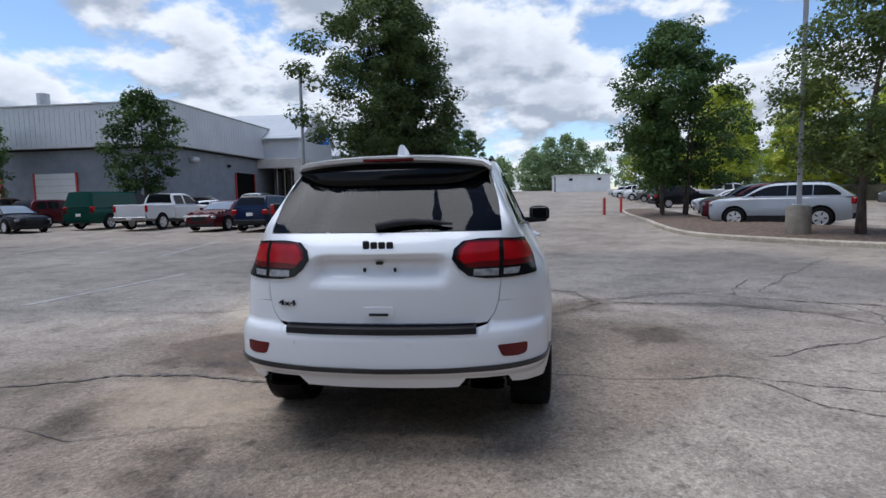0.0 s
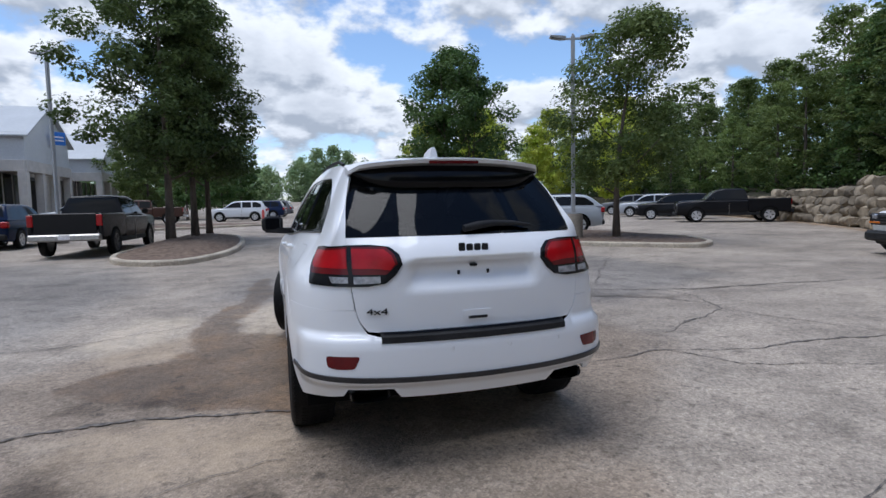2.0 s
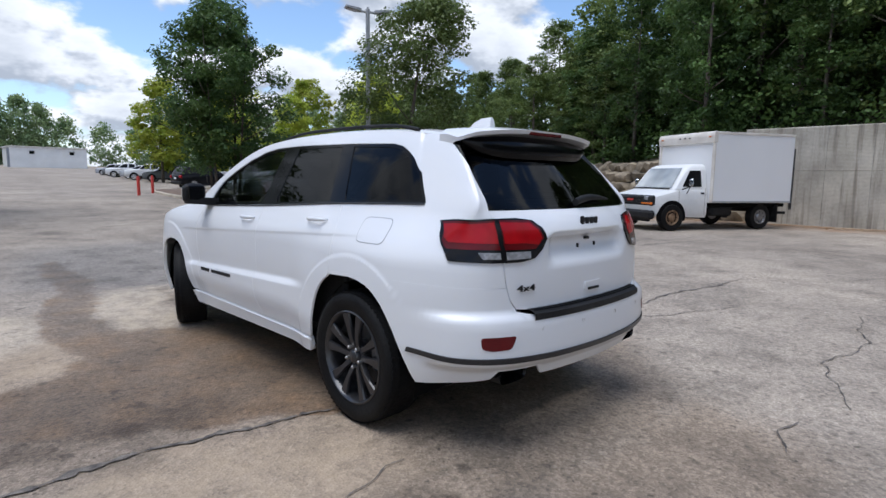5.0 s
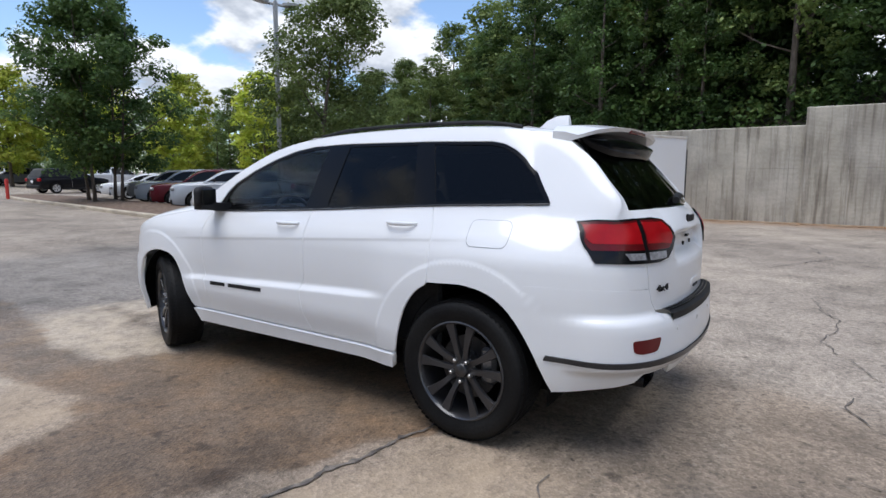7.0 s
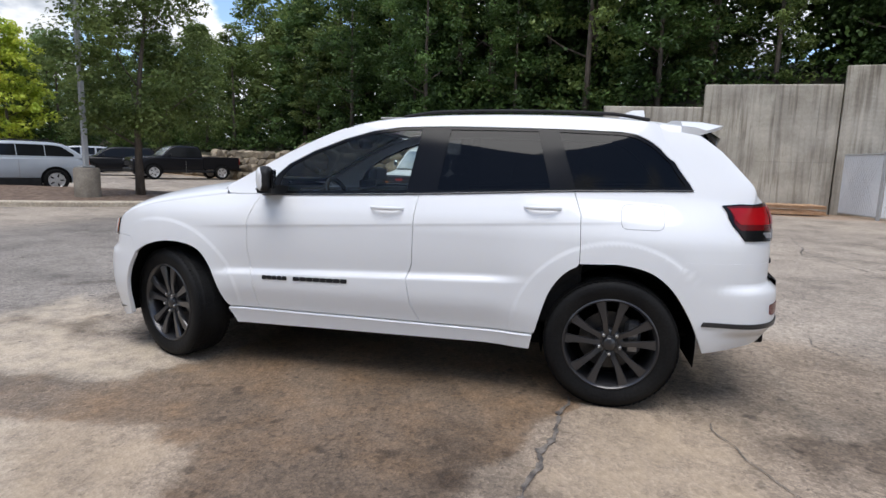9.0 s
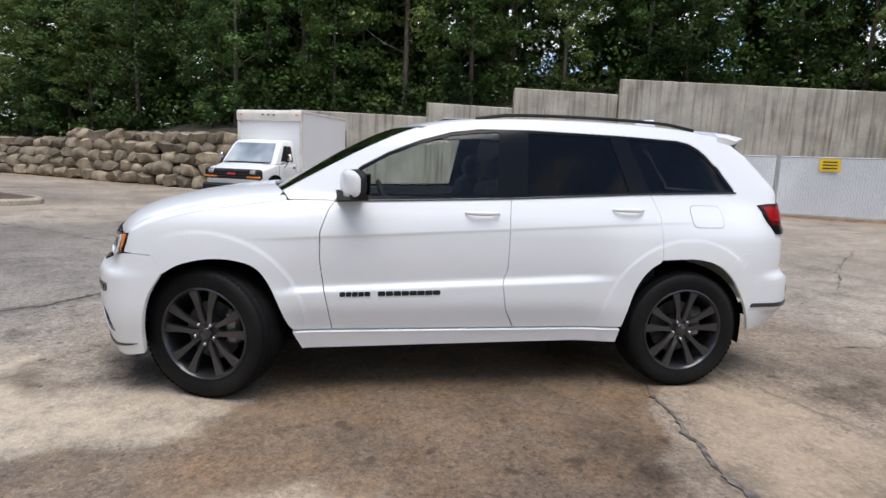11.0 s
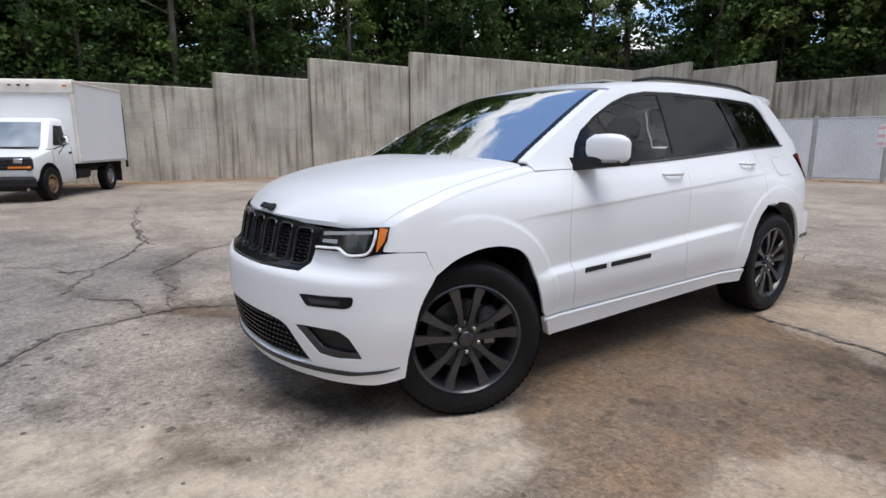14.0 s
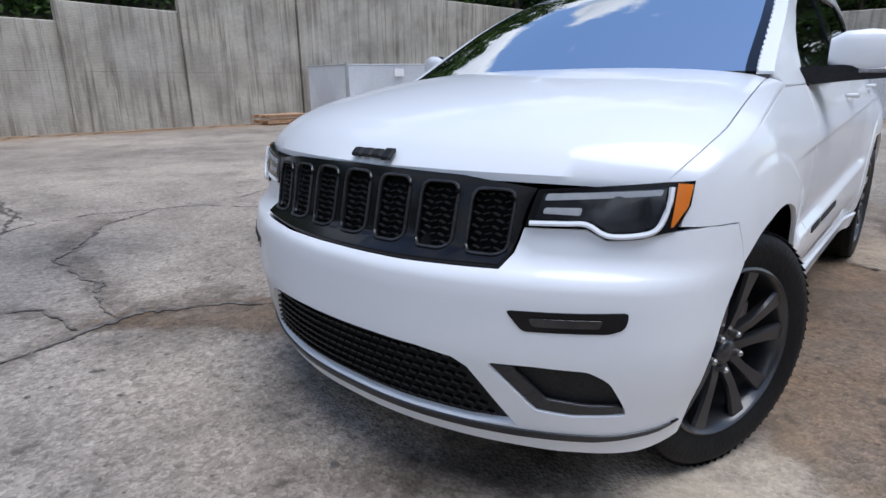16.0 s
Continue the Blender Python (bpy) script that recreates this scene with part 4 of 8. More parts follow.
PLAN = [(0, 2.21), (0.14, 2.205), (0.28, 2.186), (0.45, 2.143), (0.6, 2.083), (0.72, 2.02), (0.82, 1.945), (0.89, 1.845), (0.932, 1.69), (0.946, 1.55), (0.951, 1.42), (0.951, 1.1), (0.95, 0.6), (0.95, 0.0), (0.951, -0.6), (0.955, -1.1), (0.957, -1.4575), (0.942, -1.8), (0.902, -2.03), (0.832, -2.195), (0.738, -2.295), (0.6, -2.362), (0.4, -2.408), (0.2, -2.428), (0, -2.435)]


def spline2(pts, n=24):
    p = [np.array(q, float) for q in pts]
    p = [np.array([-p[1][0], p[1][1]])] + p + [np.array([-p[-2][0], p[-2][1]])]
    out = []
    for i in range(1, len(p) - 2):
        for t in np.arange(n) / n:
            out.append(0.5 * (2 * p[i] + (p[i + 1] - p[i - 1]) * t + (2 * p[i - 1] - 5 * p[i] + 4 * p[i + 1] - p[i + 2]) * t * t + (3 * p[i] - p[i - 1] - 3 * p[i + 1] + p[i + 2]) * t**3))
    out.append(p[-2])
    return np.array(out)


PL = spline2(PLAN)
PL_S = np.r_[0, np.cumsum(np.hypot(*np.diff(PL, axis=0).T))]
PLEN = float(PL_S[-1])
WX = pchip([(0.2, 0.93), (0.30, 0.955), (0.36, 0.968), (0.42, 0.985), (0.55, 1.0), (0.75, 1.0), (0.95, 0.985), (1.05, 0.960), (1.12, 0.928), (1.2, 0.885), (1.3, 0.835), (1.4, 0.785), (1.5, 0.735), (1.6, 0.68), (1.7, 0.615)])
DF = pchip([(0.2, -0.07), (0.30, -0.035), (0.42, -0.012), (0.52, 0.0), (0.66, 0.0), (0.70, -0.006), (0.73, -0.048), (0.752, -0.095), (0.80, -0.110), (0.85, -0.122), (0.92, -0.142), (0.98, -0.172), (1.1, -0.215), (1.7, -0.265)])
DR = pchip([(0.2, 0.07), (0.30, 0.05), (0.42, 0.02), (0.55, 0.0), (0.68, 0.004), (0.76, 0.03), (0.9, 0.028), (1.0, 0.03), (1.1, 0.036), (1.18, 0.08), (1.235, 0.135), (1.38, 0.26), (1.5, 0.365), (1.6, 0.455), (1.7, 0.55)])


def skin(s, z, off=0.0):
    """Right half of the body's skin: s metres round the plan from the nose, z up."""
    s, z = np.asarray(s, float), np.asarray(z, float)
    sg, sa = np.where(s < 0, -1.0, 1.0), np.abs(s)
    over = sa > PLEN
    sg = np.where(over, -sg, sg)
    sa = np.where(over, 2 * PLEN - sa, sa)
    x0, y0 = np.interp(sa, PL_S, PL[:, 0]), np.interp(sa, PL_S, PL[:, 1])
    taper = 1 - 0.07 * sstep(-0.9, -2.0, y0) * sstep(0.95, 1.22, z) - 0.05 * sstep(0.5, 1.1, y0) * sstep(1.0, 1.2, z)
    x, y = x0 * WX(z) * taper, y0 + sstep(1.5, 2.32, y0) * DF(z) + sstep(1.5, 2.33, -y0) * DR(z)
    y = y - (0.82 - 0.55 * np.clip(z - 1.235, 0, 0.4)) * np.maximum(0, 2.40 + y0) * sstep(-1.85, -2.12, y0) * sstep(1.04, 1.30, z)
    side = sstep(1.75, 1.45, y0) * sstep(-1.95, -1.75, y0)
    c1, c2 = 0.942 + (0.8 - y0) * 0.055, 0.622 + (0.8 - y0) * 0.040
    t = np.clip((z - c2) / (c1 - c2), 0, 1)
    mid = sstep(1.15, 0.85, y0) * sstep(-1.02, -0.72, y0)
    x = x - 0.030 * mid * side * (1 - t) * sstep(0, 0.15, t) - 0.004 * side * sstep(c1 + 0.008, c1 - 0.015, z) * sstep(1.3, 0.9, y0) * sstep(-1.9, -1.2, y0)
    x = x - 0.022 * mid * sstep(0.60, 0.40, z)
    for yc in (1.4575, -1.4575):
        r = np.hypot(y0 - yc, (z - 0.40) * 1.03)
        x = x + side * 0.005 * sstep(0.585, 0.560, r)
    # number-plate recess and bumper roll at the tail
    xr = x0 * WX(z)
    y = y + np.where(y0 < -2.2, 0.035 * sstep(0.40, 0.30, xr) * sstep(0.955, 1.02, z) * sstep(1.098, 1.088, z) * 1.5, 0)
    # nose: fold under the fog lamps, bumper bar
    y = y - np.where(y0 > 1.7, 0.006 * sstep(0.02, 0.0, np.abs(z - 0.685) - 0.012) * sstep(0.50, 0.62, x0), 0)
    return np.stack([sg * x, y, z + 0 * x], -1)


def skin_n(s, z):
    e = 0.004
    a = skin(s + e, z) - skin(s - e, z)
    b = skin(s, z + e) - skin(s, z - e)
    n = np.cross(b, a)
    n /= np.linalg.norm(n, axis=-1, keepdims=True) + 1e-9
    c = skin(s, z)
    flip = np.sum(n[..., :2] * c[..., :2], -1) < 0
    return np.where(flip[..., None], -n, n)


S_FINE = np.linspace(0.0, PLEN, 1600)


def s_y(y, z):
    """Round-the-plan place where the skin has that y at height z (sides and corners)."""
    p = skin(S_FINE, np.full_like(S_FINE, z))
    return float(np.interp(-y, -p[:, 1], S_FINE))


def s_f(x, z):
    k = S_FINE < np.interp(-1.55, -PL[:, 1], PL_S)
    p = skin(S_FINE[k], np.full(k.sum(), z))
    return float(np.interp(x, np.maximum.accumulate(p[:, 0]), S_FINE[k]))


def s_r(x, z):
    k = S_FINE > np.interp(1.7, -PL[:, 1], PL_S)
    p = skin(S_FINE[k], np.full(k.sum(), z))[::-1]
    return float(np.interp(x, np.maximum.accumulate(p[:, 0]), S_FINE[k][::-1]))


def sp(*pts):
    """Points on the skin from ('y'|'f'|'r', value, z)."""
    f = {"y": s_y, "f": s_f, "r": s_r}
    return [(f[k](v, z), z) for k, v, z in pts]


def yz(*pts):
    return [(s_y(y, z), z) for y, z in pts]


def round_loop(pts, r=0.0, n=4):
    """Polygon with its corners rounded."""
    if not r:
        return list(pts)
    out = []
    m = len(pts)
    for i in range(m):
        a, b, c = (np.array(pts[(i + k) % m], float) for k in (-1, 0, 1))
        la, lc = np.linalg.norm(a - b), np.linalg.norm(c - b)
        if la < 1e-6 or lc < 1e-6:
            continue
        k = min(r, 0.45 * la, 0.45 * lc)
        p, q = b + (a - b) / la * k, b + (c - b) / lc * k
        for t in np.linspace(0, 1, n):
            out.append(tuple((1 - t) ** 2 * p + 2 * t * (1 - t) * b + t * t * q))
    return out


def dense(loop, step):
    out = []
    m = len(loop)
    for i in range(m):
        a, b = np.array(loop[i], float), np.array(loop[(i + 1) % m], float)
        k = max(1, int(math.ceil(np.linalg.norm(b - a) / step)))
        out += [tuple(a + (b - a) * j / k) for j in range(k)]
    clean = []
    for p in out:
        if not clean or math.dist(p, clean[-1]) > 1e-4:
            clean.append(p)
    if math.dist(clean[0], clean[-1]) < 1e-4:
        clean.pop()
    return clean


def shrink(loop, g):
    """Moves a loop inwards by g."""
    m = len(loop)
    area = sum(loop[i][0] * loop[(i + 1) % m][1] - loop[(i + 1) % m][0] * loop[i][1] for i in range(m))
    s = 1 if area > 0 else -1
    out = []
    for i in range(m):
        a, b, c = (np.array(loop[(i + k) % m], float) for k in (-1, 0, 1))
        d1, d2 = b - a, c - b
        d1, d2 = d1 / (np.linalg.norm(d1) + 1e-9), d2 / (np.linalg.norm(d2) + 1e-9)
        n = np.array([-(d1[1] + d2[1]), d1[0] + d2[0]]) * s
        ln = np.linalg.norm(n)
        n = n / ln if ln > 1e-6 else np.array([-d1[1], d1[0]]) * s
        k = max(0.45, float(np.dot(n, np.array([-d1[1], d1[0]]) * s)))
        out.append(tuple(b + n * g / k))
    return out


def inside(px, py, loop):
    lp = np.array(loop)
    x0, y0 = lp[:, 0], lp[:, 1]
    x1, y1 = np.roll(x0, -1), np.roll(y0, -1)
    c = np.zeros(len(px), bool)
    for a, b, d, e in zip(x0, y0, x1, y1):
        if b == e:
            continue
        c ^= ((b > py) != (e > py)) & (px < (d - a) * (py - b) / (e - b) + a)
    return c


def panel(name, loop, material, parent, label="", holes=(), off=0.0, rim=0.014, step=0.04, gap=0.0025, fn=skin, nfn=skin_n, mirror=0, puff=0.0, lines=()):
    """A shaped sheet cut out of the skin along a loop, with holes and folded edges. mirror: 1 builds the left one."""
    from_2d = mathutils_cdt
    outer = dense(shrink(loop, gap) if gap else loop, step)
    inner = [dense(shrink(h, -gap) if gap else h, step * 0.7) for h in holes]
    loops = [outer] + inner
    lo, hi = np.min(outer, axis=0), np.max(outer, axis=0)
    gx, gy = np.meshgrid(np.arange(lo[0] + step / 2, hi[0], step), np.arange(lo[1] + step / 2, hi[1], step))
    gx, gy = gx.ravel(), gy.ravel()
    keep = inside(gx, gy, outer)
    for h in inner:
        keep &= ~inside(gx, gy, h)
    edge = np.array([p for lp in loops for p in lp])
    gx, gy = gx[keep], gy[keep]
    fold = []
    for ln in lines:
        ln = np.array(ln, float)
        cum = np.r_[0, np.cumsum(np.hypot(*np.diff(ln, axis=0).T))]
        for d in np.arange(0, cum[-1], step * 0.8):
            fold.append((np.interp(d, cum, ln[:, 0]), np.interp(d, cum, ln[:, 1])))
    if fold:
        fold = np.array(fold)
        k = inside(fold[:, 0], fold[:, 1], outer)
        for h in inner:
            k &= ~inside(fold[:, 0], fold[:, 1], h)
        fold = fold[k]
    if len(fold):
        far = np.min(np.hypot(fold[:, 0][:, None] - edge[None, :, 0], fold[:, 1][:, None] - edge[None, :, 1]), axis=1) > 0.006
        fold = fold[far]
        if len(gx):
            near = np.min(np.hypot(gx[:, None] - fold[None, :, 0], gy[:, None] - fold[None, :, 1]), axis=1)
            gx, gy = gx[near > 0.011], gy[near > 0.011]
        gx, gy = np.r_[gx, fold[:, 0]], np.r_[gy, fold[:, 1]]
    if len(gx):
        near = np.min(np.hypot(gx[:, None] - edge[None, :, 0], gy[:, None] - edge[None, :, 1]), axis=1)
        k = near > (0.006 if len(fold) else step * 0.45)
        gx, gy = gx[k], gy[k]
    pts = [Vector(p) for p in edge] + [Vector(p) for p in zip(gx, gy)]
    edges, k = [], 0
    for lp in loops:
        edges += [(k + i, k + (i + 1) % len(lp)) for i in range(len(lp))]
        k += len(lp)
    ov, _, of, *_ = from_2d(pts, edges, [], 0, 1e-6)
    uv = np.array([tuple(p) for p in ov])
    tri = np.array([tuple(f) for f in of if len(f) == 3])
    cen = uv[tri].mean(axis=1)
    ok = inside(cen[:, 0], cen[:, 1], outer)
    for h in inner:
        ok &= ~inside(cen[:, 0], cen[:, 1], h)
    tri = tri[ok]
    nor = nfn(uv[:, 0], uv[:, 1])
    lift = off
    if puff:
        e2 = np.min(np.hypot(uv[:, 0][:, None] - edge[None, :, 0], uv[:, 1][:, None] - edge[None, :, 1]), axis=1)
        lift = off + puff * sstep(0, 0.05, e2)
        lift = lift[:, None]
    pos = fn(uv[:, 0], uv[:, 1]) + nor * lift
    faces = []
    pa, pb, pc = pos[tri[:, 0]], pos[tri[:, 1]], pos[tri[:, 2]]
    fl = np.sum(np.cross(pb - pa, pc - pa) * nor[tri[:, 0]], axis=1) < 0
    for t, f in zip(tri, fl):
        faces.append((int(t[0]), int(t[2]), int(t[1])) if f else tuple(int(q) for q in t))
    verts, norms = [tuple(p) for p in pos], [tuple(p) for p in nor]
    if rim:
        for li, lp in enumerate(loops):
            a = np.array(lp)
            n3 = nfn(a[:, 0], a[:, 1])
            p3 = fn(a[:, 0], a[:, 1]) + n3 * off
            tang = np.roll(p3, -1, 0) - np.roll(p3, 1, 0)
            outw = np.cross(tang, n3)
            outw /= np.linalg.norm(outw, axis=1, keepdims=True) + 1e-9
            ctr = p3.mean(0)
            if (np.sum(outw * (p3 - ctr), axis=1).sum() < 0) != (li > 0):
                outw = -outw
            k0, m = len(verts), len(lp)
            soft = outw + n3
            soft /= np.linalg.norm(soft, axis=1, keepdims=True)
            verts += [tuple(p) for p in p3] + [tuple(p) for p in p3 - n3 * rim]
            norms += [tuple(p) for p in soft] + [tuple(p) for p in outw]
            for i in range(m):
                j = (i + 1) % m
                q = (k0 + i, k0 + j, k0 + m + j, k0 + m + i)
                pp = np.array([verts[v] for v in q])
                if np.dot(np.cross(pp[1] - pp[0], pp[2] - pp[0]), outw[i]) < 0:
                    q = q[::-1]
                faces.append(q)
    if mirror:
        verts = [(-x, y, z) for x, y, z in verts]
        norms = [(-x, y, z) for x, y, z in norms]
        faces = [f[::-1] for f in faces]
    me = Mesh()
    me.v, me.f = verts, faces
    return part(name, me, material, parent, label, normals=norms)


from mathutils.geometry import delaunay_2d_cdt as mathutils_cdt  # noqa: E402

def fold_lines():
    """Lines along the creases of the doors and the lips of the wheel arches."""
    out = []
    ys = np.linspace(1.25, -1.75, 40)
    for d in (-0.03, -0.015, -0.006, 0.0, 0.008):
        out.append(yz(*[(y, 0.942 + (0.8 - y) * 0.055 + d) for y in ys]))
    for d in (-0.012, 0.0, 0.010, 0.022, 0.034, 0.046, 0.058):
        out.append(yz(*[(y, 0.622 + (0.8 - y) * 0.040 + d) for y in ys[4:34]]))
    for yc in (1.4575, -1.4575):
        for r in (0.545, 0.557, 0.568, 0.579, 0.590):
            out.append(yz(*[(yc + r * math.cos(t), 0.40 + r * math.sin(t) / 1.03) for t in np.linspace(0.05, math.pi - 0.05, 50) if abs(yc + r * math.cos(t)) < 1.9]))
    return out


ARCH_F = [(1.77, 0.26), (1.762, 0.42), (1.73, 0.58), (1.66, 0.70), (1.56, 0.775), (1.40, 0.812), (1.25, 0.800), (1.15, 0.755), (1.08, 0.65), (1.01, 0.48), (0.955, 0.37), (0.905, 0.29)]
ARCH_R = [(-1.01, 0.30), (-1.06, 0.52), (-1.11, 0.67), (-1.19, 0.775), (-1.29, 0.825), (-1.43, 0.84), (-1.56, 0.828), (-1.66, 0.795), (-1.74, 0.735), (-1.80, 0.665), (-1.875, 0.54), (-1.955, 0.36)]


def open_curve(pts, n=5):
    out = []
    p = [np.array(q, float) for q in pts]
    p = [2 * p[0] - p[1]] + p + [2 * p[-1] - p[-2]]
    for i in range(1, len(p) - 2):
        for t in np.arange(n) / n:
            out.append(tuple(0.5 * (2 * p[i] + (p[i + 1] - p[i - 1]) * t + (2 * p[i - 1] - 5 * p[i] + 4 * p[i + 1] - p[i + 2]) * t * t + (3 * p[i] - p[i - 1] - 3 * p[i + 1] + p[i + 2]) * t**3)))
    out.append(tuple(p[-2]))
    return out


ARCH_FC, ARCH_RC = open_curve(ARCH_F), open_curve(ARCH_R)
TOP = open_curve([(1.02, 1.182), (0.90, 1.25), (0.72, 1.35), (0.54, 1.445), (0.29, 1.558), (0.06, 1.618), (-0.2, 1.648), (-0.5, 1.664), (-0.9, 1.668), (-1.3, 1.66), (-1.6, 1.64), (-1.86, 1.608)])
SHOULDER = open_curve([(1.832, 0.925), (1.77, 0.962), (1.68, 1.0), (1.5, 1.055), (1.3, 1.09), (1.12, 1.118), (1.0, 1.135)])
BELT = [(0.735, 1.143), (0.2, 1.163), (-0.30, 1.184), (-0.8, 1.212), (-1.21, 1.235), (-1.86, 1.256)]
DLO = BELT + [(-1.845, 1.285), (-1.76, 1.412), (-1.68, 1.486), (-1.62, 1.529), (-1.55, 1.562), (-1.47, 1.577), (-1.09, 1.589), (-0.44, 1.597), (-0.13, 1.588), (0.05, 1.562), (0.24, 1.505), (0.43, 1.426), (0.59, 1.338), (0.66, 1.27)]
SEAM_BC = [(-0.32, 1.186), (-0.285, 1.06), (-0.28, 0.76), (-0.25, 0.675), (-0.275, 0.52), (-0.335, 0.402)]
SEAM_FD = [(0.735, 1.143), (0.77, 1.09), (0.815, 0.97), (0.815, 0.80), (0.795, 0.66), (0.745, 0.402)]


def wheel(parent, x, y, side, steer):
    """Tyre and ten-spoke gunmetal alloy. side -1: left."""
    w = part("wheel", Mesh().lathe([(-0.09, 0.262), (-0.085, 0.268), (0.10, 0.268), (0.118, 0.266), (0.122, 0.259), (0.114, 0.250), (0.06, 0.240), (-0.09, 0.235), (-0.09, 0.262)], 56), GUNMETAL, parent, "dark gunmetal ten-spoke alloy wheel", smooth=40)
    w.matrix_local = pose(x, y, 0.376, 0, 0, steer + (180 if side < 0 else 0))
    prof = [(-0.105, 0.262), (-0.118, 0.285), (-0.130, 0.320), (-0.126, 0.350), (-0.105, 0.370), (-0.06, 0.3755), (0.06, 0.3755), (0.105, 0.370), (0.126, 0.350), (0.130, 0.320), (0.122, 0.288), (0.114, 0.263)]
    part("tyre", Mesh().lathe(prof, 64), RUBBER, w, "black road tyre with moulded tread", smooth=50)
    tread = Mesh()
    for i in range(72):
        t = 2 * math.pi * i / 72
        for xx, tw in ((-0.098, 0.4), (-0.055, 0.0), (0.0, 0.2), (0.055, 0.0), (0.098, -0.4)):
            c = Vector((xx, 0.3755 * math.cos(t), 0.3755 * math.sin(t))) if abs(xx) < 0.09 else Vector((xx, 0.3705 * math.cos(t), 0.3705 * math.sin(t)))
            tread.box(c, (0.036, 0.0262, 0.0022), 0.0, Matrix.Rotation(t - math.pi / 2, 4, "X") @ Matrix.Rotation(tw, 4, "Z"))
    tagged(part("tread", tread, RUBBER, w), kind="stuff")
    for i in range(5):
        for d in (-1, 1):
            t = 2 * math.pi * i / 5 + math.pi / 2
            sp_ = Mesh()
            rings = []
            for r, hw, ang, xo, th in ((0.045, 0.020, d * 0.40, 0.082, 0.034), (0.085, 0.0165, d * 0.30, 0.094, 0.034), (0.13, 0.0165, d * 0.255, 0.102, 0.032), (0.19, 0.022, d * 0.25, 0.107, 0.028), (0.250, 0.031, d * 0.262, 0.110, 0.024)):
                a = t + ang
                c = Vector((0, r * math.cos(a), r * math.sin(a)))
                tg = Vector((0, -math.sin(a), math.cos(a)))
                q = [(xo - th, hw * 0.75), (xo - 0.010, hw), (xo, hw * 0.82), (xo - 0.002, -hw * 0.82), (xo - 0.012, -hw), (xo - th, -hw * 0.75)]
                rings.append([tuple(c + tg * b + Vector((a2, 0, 0))) for a2, b in q])
            sp_.loft(rings, True, True)
            part("spoke", sp_, GUNMETAL, w, smooth=30)
    part("hub", Mesh().lathe([(0.03, 0.080), (0.070, 0.076), (0.080, 0.062), (0.082, 0.042), (0.100, 0.038), (0.107, 0.031), (0.110, 0.0)], 40), GUNMETAL, w, "dark hub with a domed centre cap", smooth=40)
    for i in range(5):
        t = 2 * math.pi * i / 5 + math.pi / 2 + math.pi / 5
        part("lug_nut", Mesh().lathe([(0.085, 0.0115), (0.108, 0.0105), (0.113, 0.006), (0.1135, 0.0)], 8, (0, 0.0600 * math.cos(t), 0.0600 * math.sin(t))), STEEL, w, "bright lug nut")
    part("brake_disc", Mesh().lathe([(0.0, 0.0), (0.0, 0.17), (0.012, 0.17), (0.012, 0.09), (0.03, 0.085), (0.03, 0.0)], 40), DARK_SATIN, w, "grey steel brake disc", smooth=30)
    cal = Mesh().box((0.012, 0.13, 0.03), (0.07, 0.09, 0.20), 0.02)
    part("caliper", cal, GREY_SATIN, w)
    part("wheel_back", Mesh().lathe([(-0.088, 0.0), (-0.088, 0.236)], 40), CAVITY, w)


def span_rows(rows, name, material, parent, label="", a0=-1.0, a1=1.0, n=28, thick=0.0):
    """Sheet between left and right edge lines: rows of (x_edge, y_edge, y_mid, z_edge, z_mid, power)."""
    me = Mesh()
    grid = []
    for xe, ye, ym, ze, zm, p, q in rows:
        line = []
        for i in range(n + 1):
            a = a0 + (a1 - a0) * i / n
            k = (1 - abs(a) ** p) ** (1 / q) if abs(a) < 1 else 0.0
            line.append((a * xe, ye + (ym - ye) * (1 - a * a), ze + (zm - ze) * k))
        grid.append(line)
    me.loft(grid, False)
    if thick:
        m = len(me.v)
        me.v += [(x, y, z - thick) for x, y, z in me.v]
        w = n + 1
        r = len(grid)
        ring = [i for i in range(w)] + [k * w + n for k in range(1, r)] + [(r - 1) * w + i for i in range(n - 1, -1, -1)] + [k * w for k in range(r - 2, 0, -1)]
        me.f += [(a, m + a, m + b, b) for a, b in zip(ring, ring[1:] + ring[:1])]
    ob = part(name, me, material, parent, label, smooth=35 if thick else True)
    return ob


